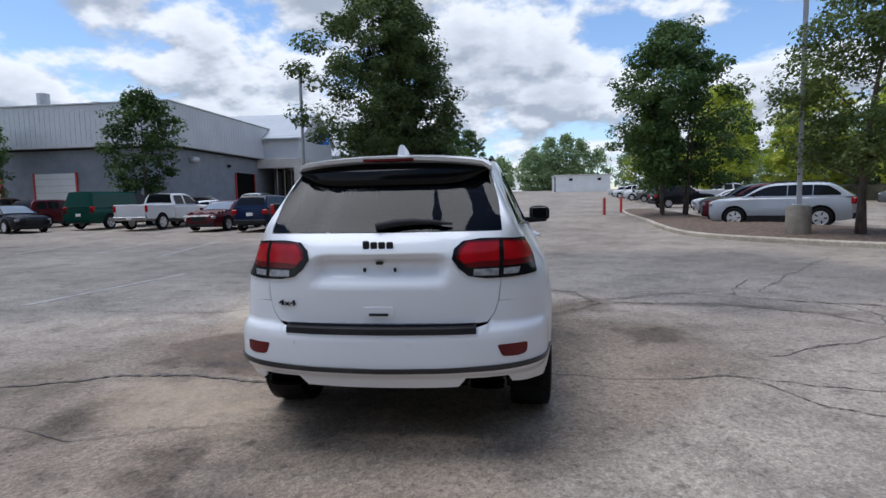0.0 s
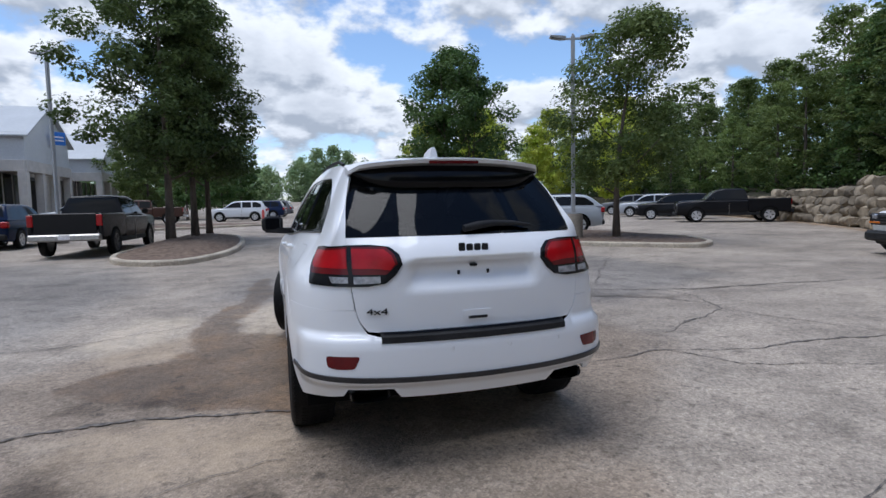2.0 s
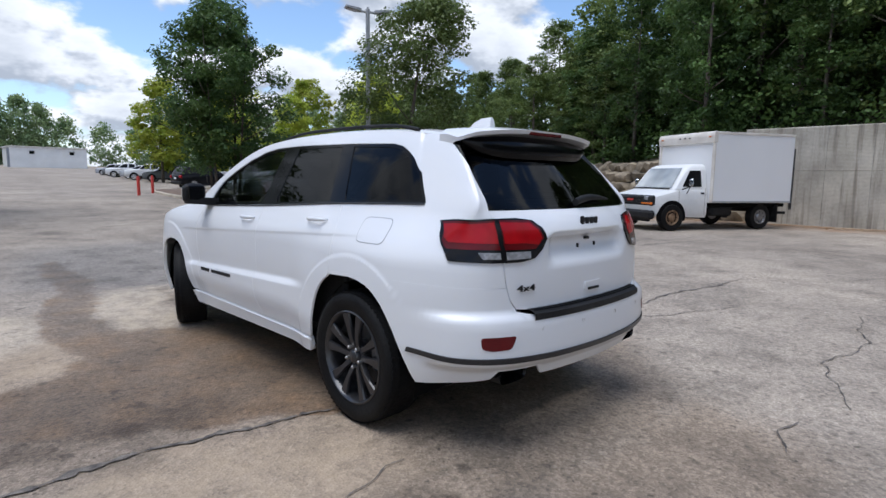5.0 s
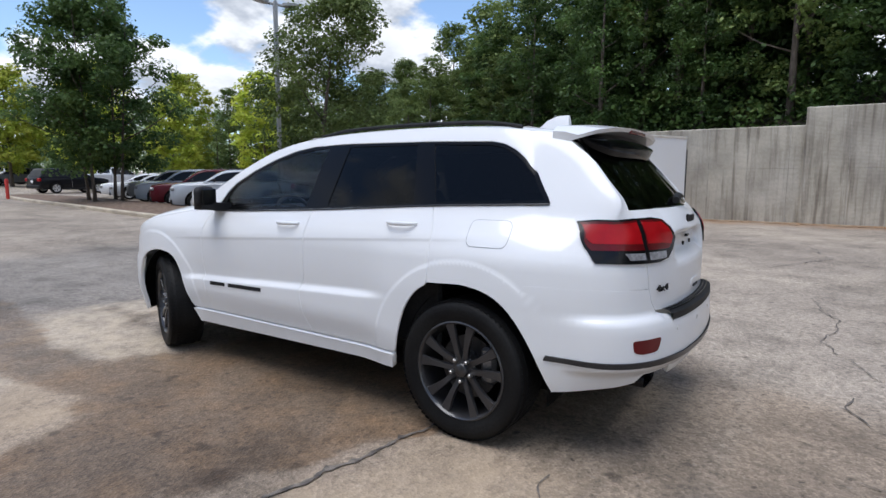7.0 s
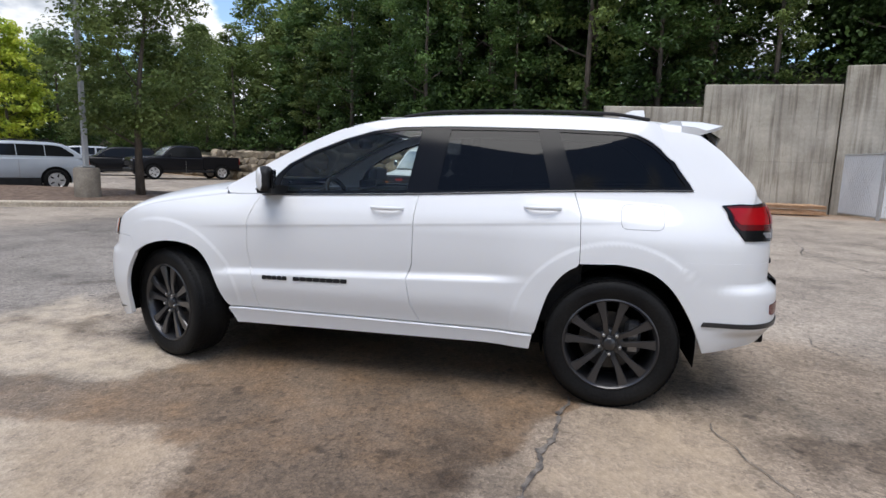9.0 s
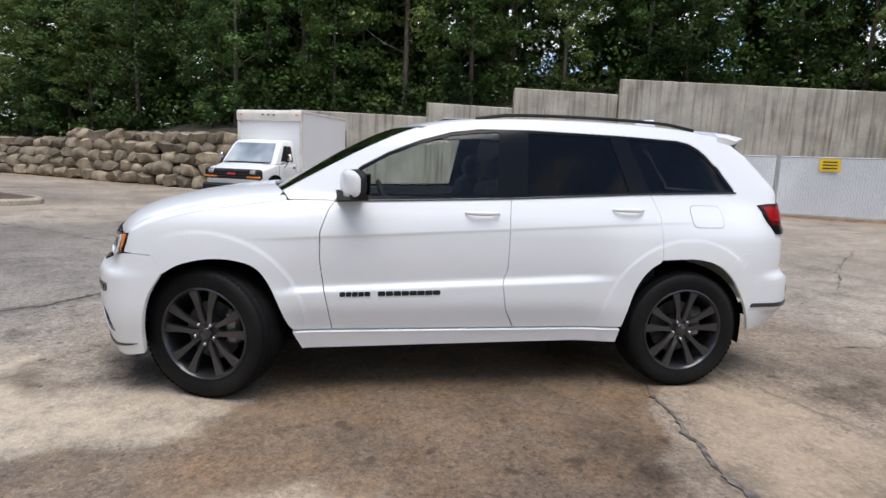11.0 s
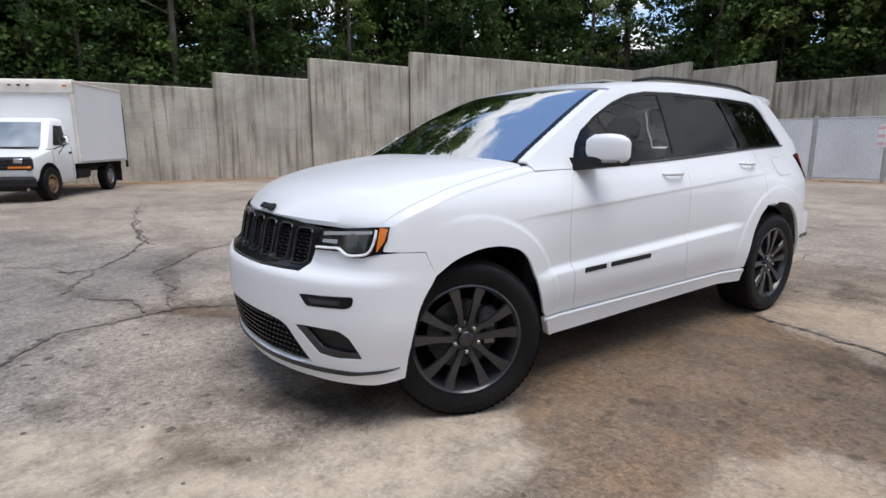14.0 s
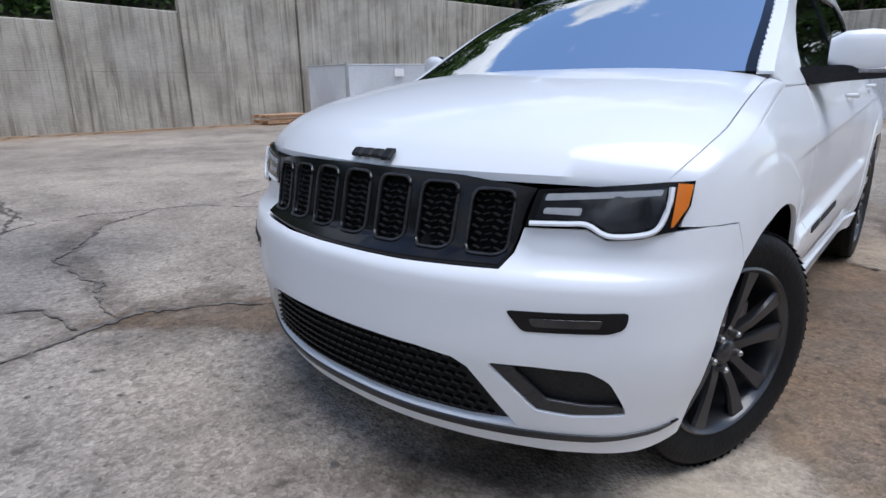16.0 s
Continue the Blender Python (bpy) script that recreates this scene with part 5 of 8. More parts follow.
def build_suv():
    car = empty("sport_utility_car", pose(0, 0, 0), "white five-door sport-utility car, black trim, front wheels turned, parked on asphalt", "car")
    P = PAINT_WHITE
    FOLDS = fold_lines()
    # --- sides
    for mir in (0, 1):
        sd = "left" if mir else "right"
        kw = dict(parent=car, mirror=mir)
        rear_edge = [(s_r(x, z), z) for x, z in ((0.574, 1.602), (0.603, 1.52), (0.626, 1.42), (0.642, 1.32), (0.655, 1.235), (0.652, 1.15), (0.645, 0.988), (0.633, 0.864))]
        loop = yz((0.99, 1.14)) + yz(*TOP) + rear_edge + yz((-2.105, 0.864), (-1.98, 0.864), (-1.84, 0.864), (-1.799, 0.801)) + yz(*[p for p in ARCH_RC[::-1] if -1.758 < p[0] < -1.43]) + yz((-1.262, 0.83)) + yz((-1.262, 0.92), (-1.255, 1.10), (-1.212, 1.235)) + yz(*BELT[::-1][2:])
        body = panel("body_side", loop, P, holes=[yz(*DLO)], label="white body side with pillars and rear quarter", rim=0.02, step=0.032, gap=0.0012, lines=FOLDS, **kw)
        f_door = panel("front_door", yz(*BELT[:3]) + yz(*SEAM_BC[1:]) + yz(*SEAM_FD[::-1][:-1]), P, label="white front door", step=0.024, lines=FOLDS, **kw)
        arch_front = [p for p in ARCH_RC if p[0] > -1.40 and p[1] > 0.41]
        r_door = panel("rear_door", yz(*BELT[2:5]) + yz((-1.255, 1.10), (-1.262, 0.92), (-1.262, 0.83)) + yz(*[p for p in arch_front[::-1] if p[0] > -1.255]) + yz((-1.03, 0.402)) + yz(*SEAM_BC[::-1][:-1]), P, label="white rear door", step=0.024, lines=FOLDS, **kw)
        loop = yz(*SHOULDER) + yz(*[(0.735, 1.143)]) + yz(*SEAM_FD[1:]) + yz((0.96, 0.402)) + yz(*[p for p in ARCH_FC[::-1] if 0.955 < p[0] < 1.62 and p[1] > 0.41]) + yz((1.66, 0.715), (1.70, 0.825), (1.86, 0.83))
        panel("front_fender", loop, P, label="white front fender with wheel arch", step=0.03, lines=FOLDS, **kw)
        sill = yz((0.968, 0.395), (0.3, 0.395), (-0.3, 0.395), (-1.02, 0.395)) + yz((-1.005, 0.305), (-0.72, 0.312), (0.18, 0.300), (0.57, 0.294), (0.915, 0.290))
        panel("sill", sill, P, label="white lower sill", rim=0.04, off=0.014, **kw)
        # windows: black surround, three panes
        g_f = [(0.645, 1.168), (-0.215, 1.200), (-0.262, 1.578), (-0.13, 1.569), (0.05, 1.544), (0.24, 1.488), (0.43, 1.409), (0.575, 1.328), (0.63, 1.26)]
        g_r = [(-0.405, 1.208), (-1.075, 1.243), (-0.985, 1.576), (-0.445, 1.580)]
        g_q = [(-1.215, 1.252), (-1.828, 1.273), (-1.742, 1.404), (-1.665, 1.474), (-1.61, 1.513), (-1.545, 1.545), (-1.465, 1.561), (-1.105, 1.574)]
        panel("window_surround", yz(*DLO), PILLAR_BLACK, car, "gloss black window surround and pillars", holes=[yz(*g_f), yz(*g_r), yz(*g_q)], off=-0.006, rim=0.012, gap=0.0, step=0.05, mirror=mir)
        for nm, g, mt, lb in (("front_door_glass", g_f, CLEAR, "lightly tinted front side glass"), ("rear_door_glass", g_r, TINT, "dark privacy glass"), ("quarter_glass", g_q, TINT, "dark privacy quarter glass")):
            o = panel(nm, yz(*g), mt, car, lb, off=-0.011, rim=0.0, gap=0.0, step=0.06, mirror=mir)
            o.visible_shadow = False
        strip_ = Mesh()
        sgn = -1 if mir else 1
        line = [skin(s_y(y, z), z - 0.004) + np.array([0.004, 0, 0]) for y, z in open_curve(BELT)]
        strip_.tube([(sgn * p[0], p[1], p[2]) for p in line], 0.0055, 6)
        part("belt_moulding", strip_, DARK_SATIN, car, "thin dark satin strip below the windows")
        # handles
        for yc, zc, par in ((-0.115, 1.083, f_door), (-1.04, 1.122, r_door)):
            sc = s_y(yc, zc)
            cup = panel("handle_cup", [(sc + 0.075 * math.cos(t), zc - 0.004 + 0.024 * math.sin(t)) for t in np.linspace(0, 2 * math.pi, 22)[:-1]], P, par, off=0.0008, rim=0, gap=0, step=0.03, mirror=mir)
            h = Mesh()
            rings = []
            for u in np.linspace(-1, 1, 11):
                p = skin(s_y(yc + 0.105 * u, zc), zc + 0.008)
                out = 0.034 * (1 - abs(u) ** 4) + 0.002
                hh, th = 0.013 * (1 - 0.35 * u * u), 0.008
                rings.append([(sgn * (p[0] + out + th * math.cos(t)), p[1], p[2] + hh * math.sin(t)) for t in np.linspace(0, 2 * math.pi, 11)[:-1]])
            h.loft(rings, True, True)
            part("handle", h, P, par, "white pull handle", smooth=50)
        # door badge in plain bars
        for y0, y1 in ((0.705, 0.53), (0.49, 0.125)):
            n = 5 if y1 > 0.3 else 8
            for i in range(n):
                ya, yb = y0 + (y1 - y0) * i / n - 0.0015, y0 + (y1 - y0) * (i + 1) / n + 0.0015
                z0 = 0.603
                panel("badge_bar", round_loop(yz((ya, z0 + (0.7 - ya) * 0.02), (yb, z0 + (0.7 - yb) * 0.02), (yb, z0 + 0.026 + (0.7 - yb) * 0.02), (ya, z0 + 0.026 + (0.7 - ya) * 0.02)), 0.006, 3), BLACK_MATT, f_door, off=0.004, rim=0.005, gap=0, step=0.05, mirror=mir)
        # fuel flap on the left only
        if mir:
            q = round_loop(yz((-1.475, 1.165), (-1.70, 1.165), (-1.70, 1.035), (-1.475, 1.035)), 0.04, 5)
            panel("fuel_flap_gap", q, GREY_SATIN, body, "thin shadow gap round the fuel flap", off=0.0006, rim=0, gap=-0.003, step=0.04, mirror=1)
            panel("fuel_flap", q, P, body, "white square fuel flap", off=0.0016, rim=0.0, gap=0.0, step=0.04, mirror=1)
        # wheel wells
        for yc in (1.4575, -1.4575):
            me = Mesh()
            rings = []
            tail = 0.06 if yc < 0 else 0.0
            for xx in (0.86 if yc < 0 else 0.83, 0.45):
                rings.append([(sgn * xx, yc + (0.405 + tail * max(0.0, -math.cos(t))) * math.cos(min(t, math.pi)), 0.40 + 0.405 * math.sin(t)) for t in np.linspace(-0.35, math.pi + 0.35, 26)])
            me.loft(rings, False)
            c = [(sgn * 0.45, yc + (0.42 + tail * max(0.0, -math.cos(t))) * math.cos(min(t, math.pi)), 0.40 + 0.42 * math.sin(t)) for t in np.linspace(-0.35, math.pi + 0.35, 26)]
            me.add(c, [tuple(range(26))])
            part("wheel_well", me, CAVITY, car, "black wheel-well liner")
        # mirror
        rings = []
        for u, w_, h_ in ((0.0, 0.025, 0.044), (0.04, 0.054, 0.068), (0.11, 0.060, 0.077), (0.165, 0.054, 0.073), (0.194, 0.036, 0.056), (0.202, 0.018, 0.034)):
            zc = 1.252 - 0.012 * (u / 0.20)
            back = 0.40 * u
            rings.append([(sgn * (0.905 + u), 0.670 - back + w_ * (1 if math.cos(t) < 0 else 0.75) * -math.copysign(abs(math.cos(t)) ** 0.6, math.cos(t)), zc + h_ * math.copysign(abs(math.sin(t)) ** 0.6, math.sin(t))) for t in np.linspace(0, 2 * math.pi, 21)[:-1]])
        cap, shell = Mesh(), Mesh()
        for ring in rings:
            front, back = [p for p in ring[6:15]], [p for p in ring[14:] + ring[:7]]
            cap.v += front
            shell.v += back
        for i in range(len(rings) - 1):
            cap.f += [(i * 9 + j, i * 9 + j + 1, i * 9 + j + 10, i * 9 + j + 9) for j in range(8)]
            shell.f += [(i * 13 + j, i * 13 + j + 1, i * 13 + j + 14, i * 13 + j + 13) for j in range(12)]
        k = (len(rings) - 1)
        cap.f.append(tuple(range(k * 9, k * 9 + 9)))
        shell.f.append(tuple(range(k * 13, k * 13 + 13)))
        mm = part("mirror", cap, P, car, "door mirror with white cap and black housing", smooth=55)
        part("mirror_housing", shell, BLACK_MATT, mm, "black mirror housing", smooth=55)
        part("mirror_glass", Mesh().box((0, 0, 0), (0.155, 0.012, 0.115), 0.005).move(pose(sgn * 1.005, 0.577, 1.245, 0, 0, -sgn * 21.8)), BLACK_GLOSS, mm)
        foot = Mesh().loft([[(sgn * 0.83, 0.73, 1.135), (sgn * 0.83, 0.57, 1.14), (sgn * 0.83, 0.57, 1.20), (sgn * 0.83, 0.73, 1.20)], [(sgn * 0.95, 0.705, 1.15), (sgn * 0.95, 0.59, 1.15), (sgn * 0.95, 0.59, 1.205), (sgn * 0.95, 0.705, 1.205)], [(sgn * 1.075, 0.65, 1.160), (sgn * 1.075, 0.555, 1.160), (sgn * 1.075, 0.555, 1.187), (sgn * 1.075, 0.65, 1.187)]], True, True)
        part("mirror_foot", foot, BLACK_MATT, mm, "black mirror foot with indicator strip", smooth=35)
        part("indicator", Mesh().box((0, 0, 0), (0.08, 0.012, 0.016), 0.003).move(pose(sgn * 1.035, 0.668, 1.184, 0, 0, -sgn * 21.8)), CLEAR_LENS, mm)
        # roof rails
        rl = Mesh()
        pts = []
        for y in np.linspace(-0.12, -1.62, 16):
            zt = float(np.interp(-y, [-p[0] for p in TOP], [p[1] for p in TOP]))
            lift = 0.020 * min(1, (-0.12 - y) / 0.18, (y + 1.62) / 0.18)
            pts.append((sgn * 0.575, y, zt + 0.014 + 0.8 * lift))
        rl.tube(pts, 0.0105, 8)
        part("roof_rail", rl, BLACK_MATT, car, "dark roof rail", smooth=40)
        # tail lamp
        lamp_l = sp(("r", 0.388, 1.092), ("r", 0.400, 1.140), ("r", 0.445, 1.178), ("r", 0.54, 1.190), ("r", 0.640, 1.190)) + yz((-2.09, 1.183), (-2.01, 1.174), (-2.04, 1.11), (-2.085, 1.045), (-2.125, 0.992)) + sp(("r", 0.70, 0.985), ("r", 0.56, 0.985), ("r", 0.475, 1.0), ("r", 0.425, 1.04))
        tl = panel("tail_lamp", lamp_l, BLACK_GLOSS, car, "red tail lamp in a smoked black bezel", off=0.010, rim=0.014, gap=0, step=0.03, mirror=mir)
        red = sp(("r", 0.425, 1.095), ("r", 0.44, 1.135), ("r", 0.475, 1.165), ("r", 0.628, 1.172), ("r", 0.628, 1.075), ("r", 0.53, 1.075), ("r", 0.45, 1.065))
        panel("red_lens", red, RED_LENS, tl, "bright red lamp lens", off=0.014, rim=0.004, gap=0, step=0.03, mirror=mir)
        dkr = sp(("r", 0.412, 1.095), ("r", 0.425, 1.14), ("r", 0.465, 1.177), ("r", 0.63, 1.182), ("r", 0.63, 1.045), ("r", 0.47, 1.045))
        panel("lens_edge", dkr, RED_DARK, tl, "deep red lens edge", off=0.0118, rim=0.002, gap=0, step=0.03, mirror=mir)
        red2 = sp(("r", 0.655, 1.172)) + yz((-2.10, 1.163), (-2.045, 1.157), (-2.07, 1.10), (-2.10, 1.075)) + sp(("r", 0.655, 1.075))
        panel("red_lens", red2, RED_LENS, tl, "bright red lamp lens", off=0.014, rim=0.004, gap=0, step=0.03, mirror=mir)
        dk2 = sp(("r", 0.65, 1.182)) + yz((-2.10, 1.175), (-2.03, 1.167), (-2.065, 1.085), (-2.10, 1.045)) + sp(("r", 0.65, 1.045))
        panel("lens_edge", dk2, RED_DARK, tl, "deep red lens edge", off=0.0118, rim=0.002, gap=0, step=0.03, mirror=mir)
        clr = sp(("r", 0.50, 1.035), ("r", 0.628, 1.035), ("r", 0.628, 0.998), ("r", 0.50, 1.002))
        panel("reverse_lens", clr, CLEAR_LENS, tl, "clear reversing lens", off=0.0125, rim=0.003, gap=0, step=0.03, mirror=mir)
        clr = sp(("r", 0.655, 1.032), ("r", 0.74, 1.032), ("r", 0.73, 1.002), ("r", 0.655, 1.002))
        panel("reverse_lens", clr, CLEAR_LENS, tl, "clear reversing lens", off=0.0125, rim=0.003, gap=0, step=0.03, mirror=mir)
        # bumper reflector
        rf = sp(("r", 0.610, 0.640), ("r", 0.69, 0.640), ("r", 0.762, 0.640), ("r", 0.757, 0.585), ("r", 0.72, 0.574), ("r", 0.636, 0.578))
        panel("reflector", round_loop(rf, 0.015, 3), RED_DARK, car, "dark red bumper reflector", off=0.034, rim=0.008, gap=0, step=0.03, mirror=mir)
        # headlamp
        hl = sp(("f", 0.530, 0.818), ("f", 0.538, 0.86), ("f", 0.548, 0.905), ("f", 0.64, 0.914), ("f", 0.74, 0.924), ("f", 0.80, 0.931)) + yz((1.826, 0.934), (1.84, 0.88), (1.868, 0.823)) + sp(("f", 0.77, 0.806), ("f", 0.71, 0.799), ("f", 0.668, 0.824), ("f", 0.61, 0.821))
        hd = panel("headlamp", hl, BLACK_GLOSS, car, "clear headlamp with white light strip and amber corner", off=0.006, rim=0.014, gap=0, step=0.025, mirror=mir)
        inn = sp(("f", 0.550, 0.836), ("f", 0.562, 0.896), ("f", 0.70, 0.908), ("f", 0.805, 0.918), ("f", 0.806, 0.845), ("f", 0.77, 0.822), ("f", 0.712, 0.816), ("f", 0.672, 0.840))
        panel("lamp_inside", inn, SMOKE, hd, "smoked lamp inside", off=0.008, rim=0.002, gap=0, step=0.03, mirror=mir)
        ref = round_loop(sp(("f", 0.566, 0.850), ("f", 0.569, 0.864), ("f", 0.650, 0.868), ("f", 0.648, 0.850)), 0.005, 3)
        panel("lamp_reflector", ref, GALV, hd, "pale lamp reflector bowl", off=0.0092, rim=0.002, gap=0, step=0.03, mirror=mir)
        ref = round_loop(sp(("f", 0.566, 0.880), ("f", 0.570, 0.896), ("f", 0.800, 0.915), ("f", 0.798, 0.902)), 0.005, 3)
        panel("lamp_reflector", ref, GALV, hd, "pale lamp reflector bowl", off=0.0092, rim=0.002, gap=0, step=0.03, mirror=mir)
        for xc, rr in ((0.722, 0.030),):
            sc = s_f(xc, 0.868)
            panel("projector", [(sc + rr * math.cos(t), 0.868 + rr * math.sin(t)) for t in np.linspace(0, 2 * math.pi, 21)[:-1]], SMOKE, hd, "dark projector lens", off=0.0095, rim=0.003, gap=0, step=0.02, mirror=mir, puff=0.008)
        led = [skin(s_f(x, z), z) + skin_n(s_f(x, z), z) * 0.013 for x, z in open_curve([(0.540, 0.826), (0.62, 0.830), (0.664, 0.831), (0.709, 0.808), (0.77, 0.813), (0.800, 0.830), (0.812, 0.88), (0.812, 0.920)], 4)]
        part("light_strip", Mesh().tube([(sgn * p[0], p[1], p[2]) for p in led], 0.0065, 6), DRL, hd, "white light guide", smooth=50)
        am = sp(("f", 0.822, 0.832), ("f", 0.822, 0.928)) + yz((1.832, 0.926), (1.846, 0.878), (1.872, 0.832))
        panel("amber_lens", am, AMBER, hd, "amber corner lens", off=0.011, rim=0.003, gap=0, step=0.03, mirror=mir)
        # fog lamp slot, lower pocket
        fg = round_loop(sp(("f", 0.538, 0.630), ("f", 0.66, 0.636), ("f", 0.788, 0.644), ("f", 0.783, 0.604), ("f", 0.755, 0.590), ("f", 0.577, 0.580)), 0.012, 3)
        panel("fog_lamp", fg, BLACK_GLOSS, car, "narrow black fog lamp slot", off=0.002, rim=0.006, gap=0, step=0.03, mirror=mir)
        bar = round_loop(sp(("f", 0.59, 0.617), ("f", 0.74, 0.624), ("f", 0.735, 0.604), ("f", 0.60, 0.597)), 0.006, 3)
        panel("fog_lens", bar, SMOKE, car, "smoked fog lamp lens", off=0.006, rim=0.003, gap=0, step=0.03, mirror=mir)
    # --- nose
    half = sp(("f", 0.0001, 0.718), ("f", 0.25, 0.718), ("f", 0.505, 0.724), ("f", 0.526, 0.815), ("f", 0.664, 0.820), ("f", 0.71, 0.796), ("f", 0.77, 0.803)) + yz((1.88, 0.820), (1.80, 0.83), (1.70, 0.825), (1.655, 0.715)) + yz(*[p for p in ARCH_FC[::-1] if p[0] > 1.66]) + sp(("f", 0.80, 0.232), ("f", 0.62, 0.220), ("f", 0.35, 0.218), ("f", 0.0001, 0.220))
    grille_low = sp(("f", 0.0001, 0.494), ("f", 0.15, 0.494), ("f", 0.30, 0.490), ("f", 0.405, 0.478), ("f", 0.442, 0.458), ("f", 0.548, 0.298), ("f", 0.43, 0.288), ("f", 0.25, 0.286), ("f", 0.0001, 0.288))
    pocket = round_loop(sp(("f", 0.495, 0.480), ("f", 0.60, 0.486), ("f", 0.718, 0.486), ("f", 0.757, 0.460), ("f", 0.788, 0.362), ("f", 0.68, 0.350), ("f", 0.60, 0.356)), 0.015, 3)
    mir_l = lambda lp: [(-a, b) for a, b in lp[::-1]]  # noqa: E731
    both = lambda lp: lp + mir_l(lp[1:-1] if abs(lp[0][0]) < 0.01 else lp)  # noqa: E731
    fb = panel("front_bumper", half + mir_l(half), P, car, "white front bumper with black intakes", holes=[grille_low + mir_l(grille_low), pocket, mir_l(pocket)], rim=0.03, step=0.04, gap=0.002)
    low = panel("lower_grille", grille_low + mir_l(grille_low), BLACK_MATT, fb, "black lower grille mesh", off=-0.026, rim=0, gap=-0.004, step=0.05)
    cells = Mesh()
    for r in range(7):
        z = 0.316 + r * 0.026
        for c in range(-17, 18):
            x = (c + (0.5 if r % 2 else 0)) * 0.032
            lim = np.interp(z, [0.30, 0.458, 0.476, 0.49], [0.52, 0.42, 0.38, 0.30])
            if abs(x) < lim:
                p = skin(math.copysign(s_f(abs(x), z), x) if abs(x) > 1e-3 else 0.0, z)
                cells.box((p[0], p[1] - 0.016, p[2]), (0.024, 0.014, 0.006), 0)
    tagged(part("grille_mesh", cells, BLACK_GLOSS, low, "black mesh of small cells"), kind="stuff")
    for lp, sg in ((pocket, 1), (mir_l(pocket), -1)):
        panel("intake_back", lp, BLACK_MATT, fb, "black mesh intake", off=-0.024, rim=0, gap=-0.004, step=0.04)
        fin = sp(("f", 0.502, 0.476), ("f", 0.55, 0.478), ("f", 0.625, 0.390), ("f", 0.715, 0.381), ("f", 0.778, 0.385), ("f", 0.785, 0.365), ("f", 0.68, 0.353), ("f", 0.602, 0.360))
        panel("intake_blade", fin if sg > 0 else mir_l(fin), DARK_SATIN, fb, "dark satin intake blade", off=-0.004, rim=0.012, gap=0, step=0.03)
    lip = sp(("f", 0.0001, 0.284), ("f", 0.30, 0.282), ("f", 0.55, 0.286), ("f", 0.75, 0.294)) + yz((1.845, 0.314), (1.80, 0.320), (1.855, 0.302)) + sp(("f", 0.72, 0.274), ("f", 0.55, 0.264), ("f", 0.30, 0.260), ("f", 0.0001, 0.262))
    panel("lip_trim", lip + mir_l(lip), DARK_SATIN, fb, "dark satin trim strip along the chin", off=0.006, rim=0.008, gap=0, step=0.04)
    # main grille: black surround, seven slots
    gs = sp(("f", 0.0001, 0.722), ("f", 0.25, 0.723), ("f", 0.500, 0.729), ("f", 0.527, 0.86), ("f", 0.541, 0.908), ("f", 0.35, 0.928), ("f", 0.0001, 0.935))
    slots = []
    for i in range(-3, 4):
        xc, w = i * 0.147, 0.053
        lean = 0.004 * i / 3
        x0, x1 = xc - w, xc + w
        conv = lambda x, z: (math.copysign(s_f(abs(x), z), x), z)  # noqa: E731
        top = 0.916 - 0.016 * (abs(i) / 3) ** 2
        slots.append(round_loop([conv(x0, 0.741), conv(x1, 0.741), conv(x1 + lean + 0.002, top), conv(x0 + lean - 0.002, top)], 0.03, 5))
    gr = panel("grille", gs + mir_l(gs), BLACK_GLOSS, car, "gloss black grille with seven framed slots", holes=slots, off=0.004, rim=0.02, gap=0, step=0.03)
    for i, sl in enumerate(slots):
        ring = [skin(a, b) + skin_n(a, b) * 0.006 for a, b in sl]
        sb = panel("slot_mesh", sl, CAVITY, gr, "black honeycomb slot", off=-0.018, rim=0, gap=-0.003, step=0.04)
        me = Mesh().tube([tuple(p) for p in ring] + [tuple(ring[0])], 0.0045, 6, False)
        part("slot_frame", me, DARK_SATIN, gr, "thin satin grey slot frame", smooth=50)
        hc = Mesh()
        ss = np.array(sl)
        for r in range(9):
            z = 0.757 + r * 0.0165
            a, b = ss[:, 0].min(), ss[:, 0].max()
            for c in range(4):
                u = a + (b - a) * (c + (0.75 if r % 2 else 0.35)) / 4.2
                if inside(np.array([u]), np.array([z]), sl)[0]:
                    p = skin(u, z) - skin_n(u, z) * 0.010
                    hc.box(tuple(p), (0.019, 0.010, 0.0035), 0, Matrix.Rotation(0.3 * (-1) ** c, 4, "Y"))
        tagged(part("honeycomb", hc, BLACK_MATT, sb, "dark mesh bars"), kind="stuff")
    # hood and fender shoulders
    rows = []
    t_of = np.linspace(0, 1, 22)
    zc = pchip([(0, 0.938), (0.03, 0.974), (0.08, 1.010), (0.16, 1.052), (0.35, 1.110), (0.6, 1.160), (0.85, 1.195), (1, 1.208)])
    yc = pchip([(0, 2.064), (1, 1.15)])
    sh = np.array(SHOULDER)
    sh_t = (sh[0, 0] - sh[:, 0]) / (sh[0, 0] - sh[-1, 0])
    for t in t_of:
        ye, ze = float(np.interp(t, sh_t, sh[:, 0])), float(np.interp(t, sh_t, sh[:, 1]))
        p = skin(s_y(ye, ze), ze)
        rows.append((float(p[0]), float(p[1]), float(yc(t)), float(ze), float(zc(t)), 2.9, 2.0))
    A = 0.945
    hood = span_rows(rows, "hood", P, car, "white hood with a raised crown", -A + 0.004, A - 0.004, 44, 0.02)
    for sgn in (-1, 1):
        span_rows(rows, "fender_top", P, car, "white rounded fender top", *sorted((sgn * A, sgn * 1.0)), 10, 0.004)
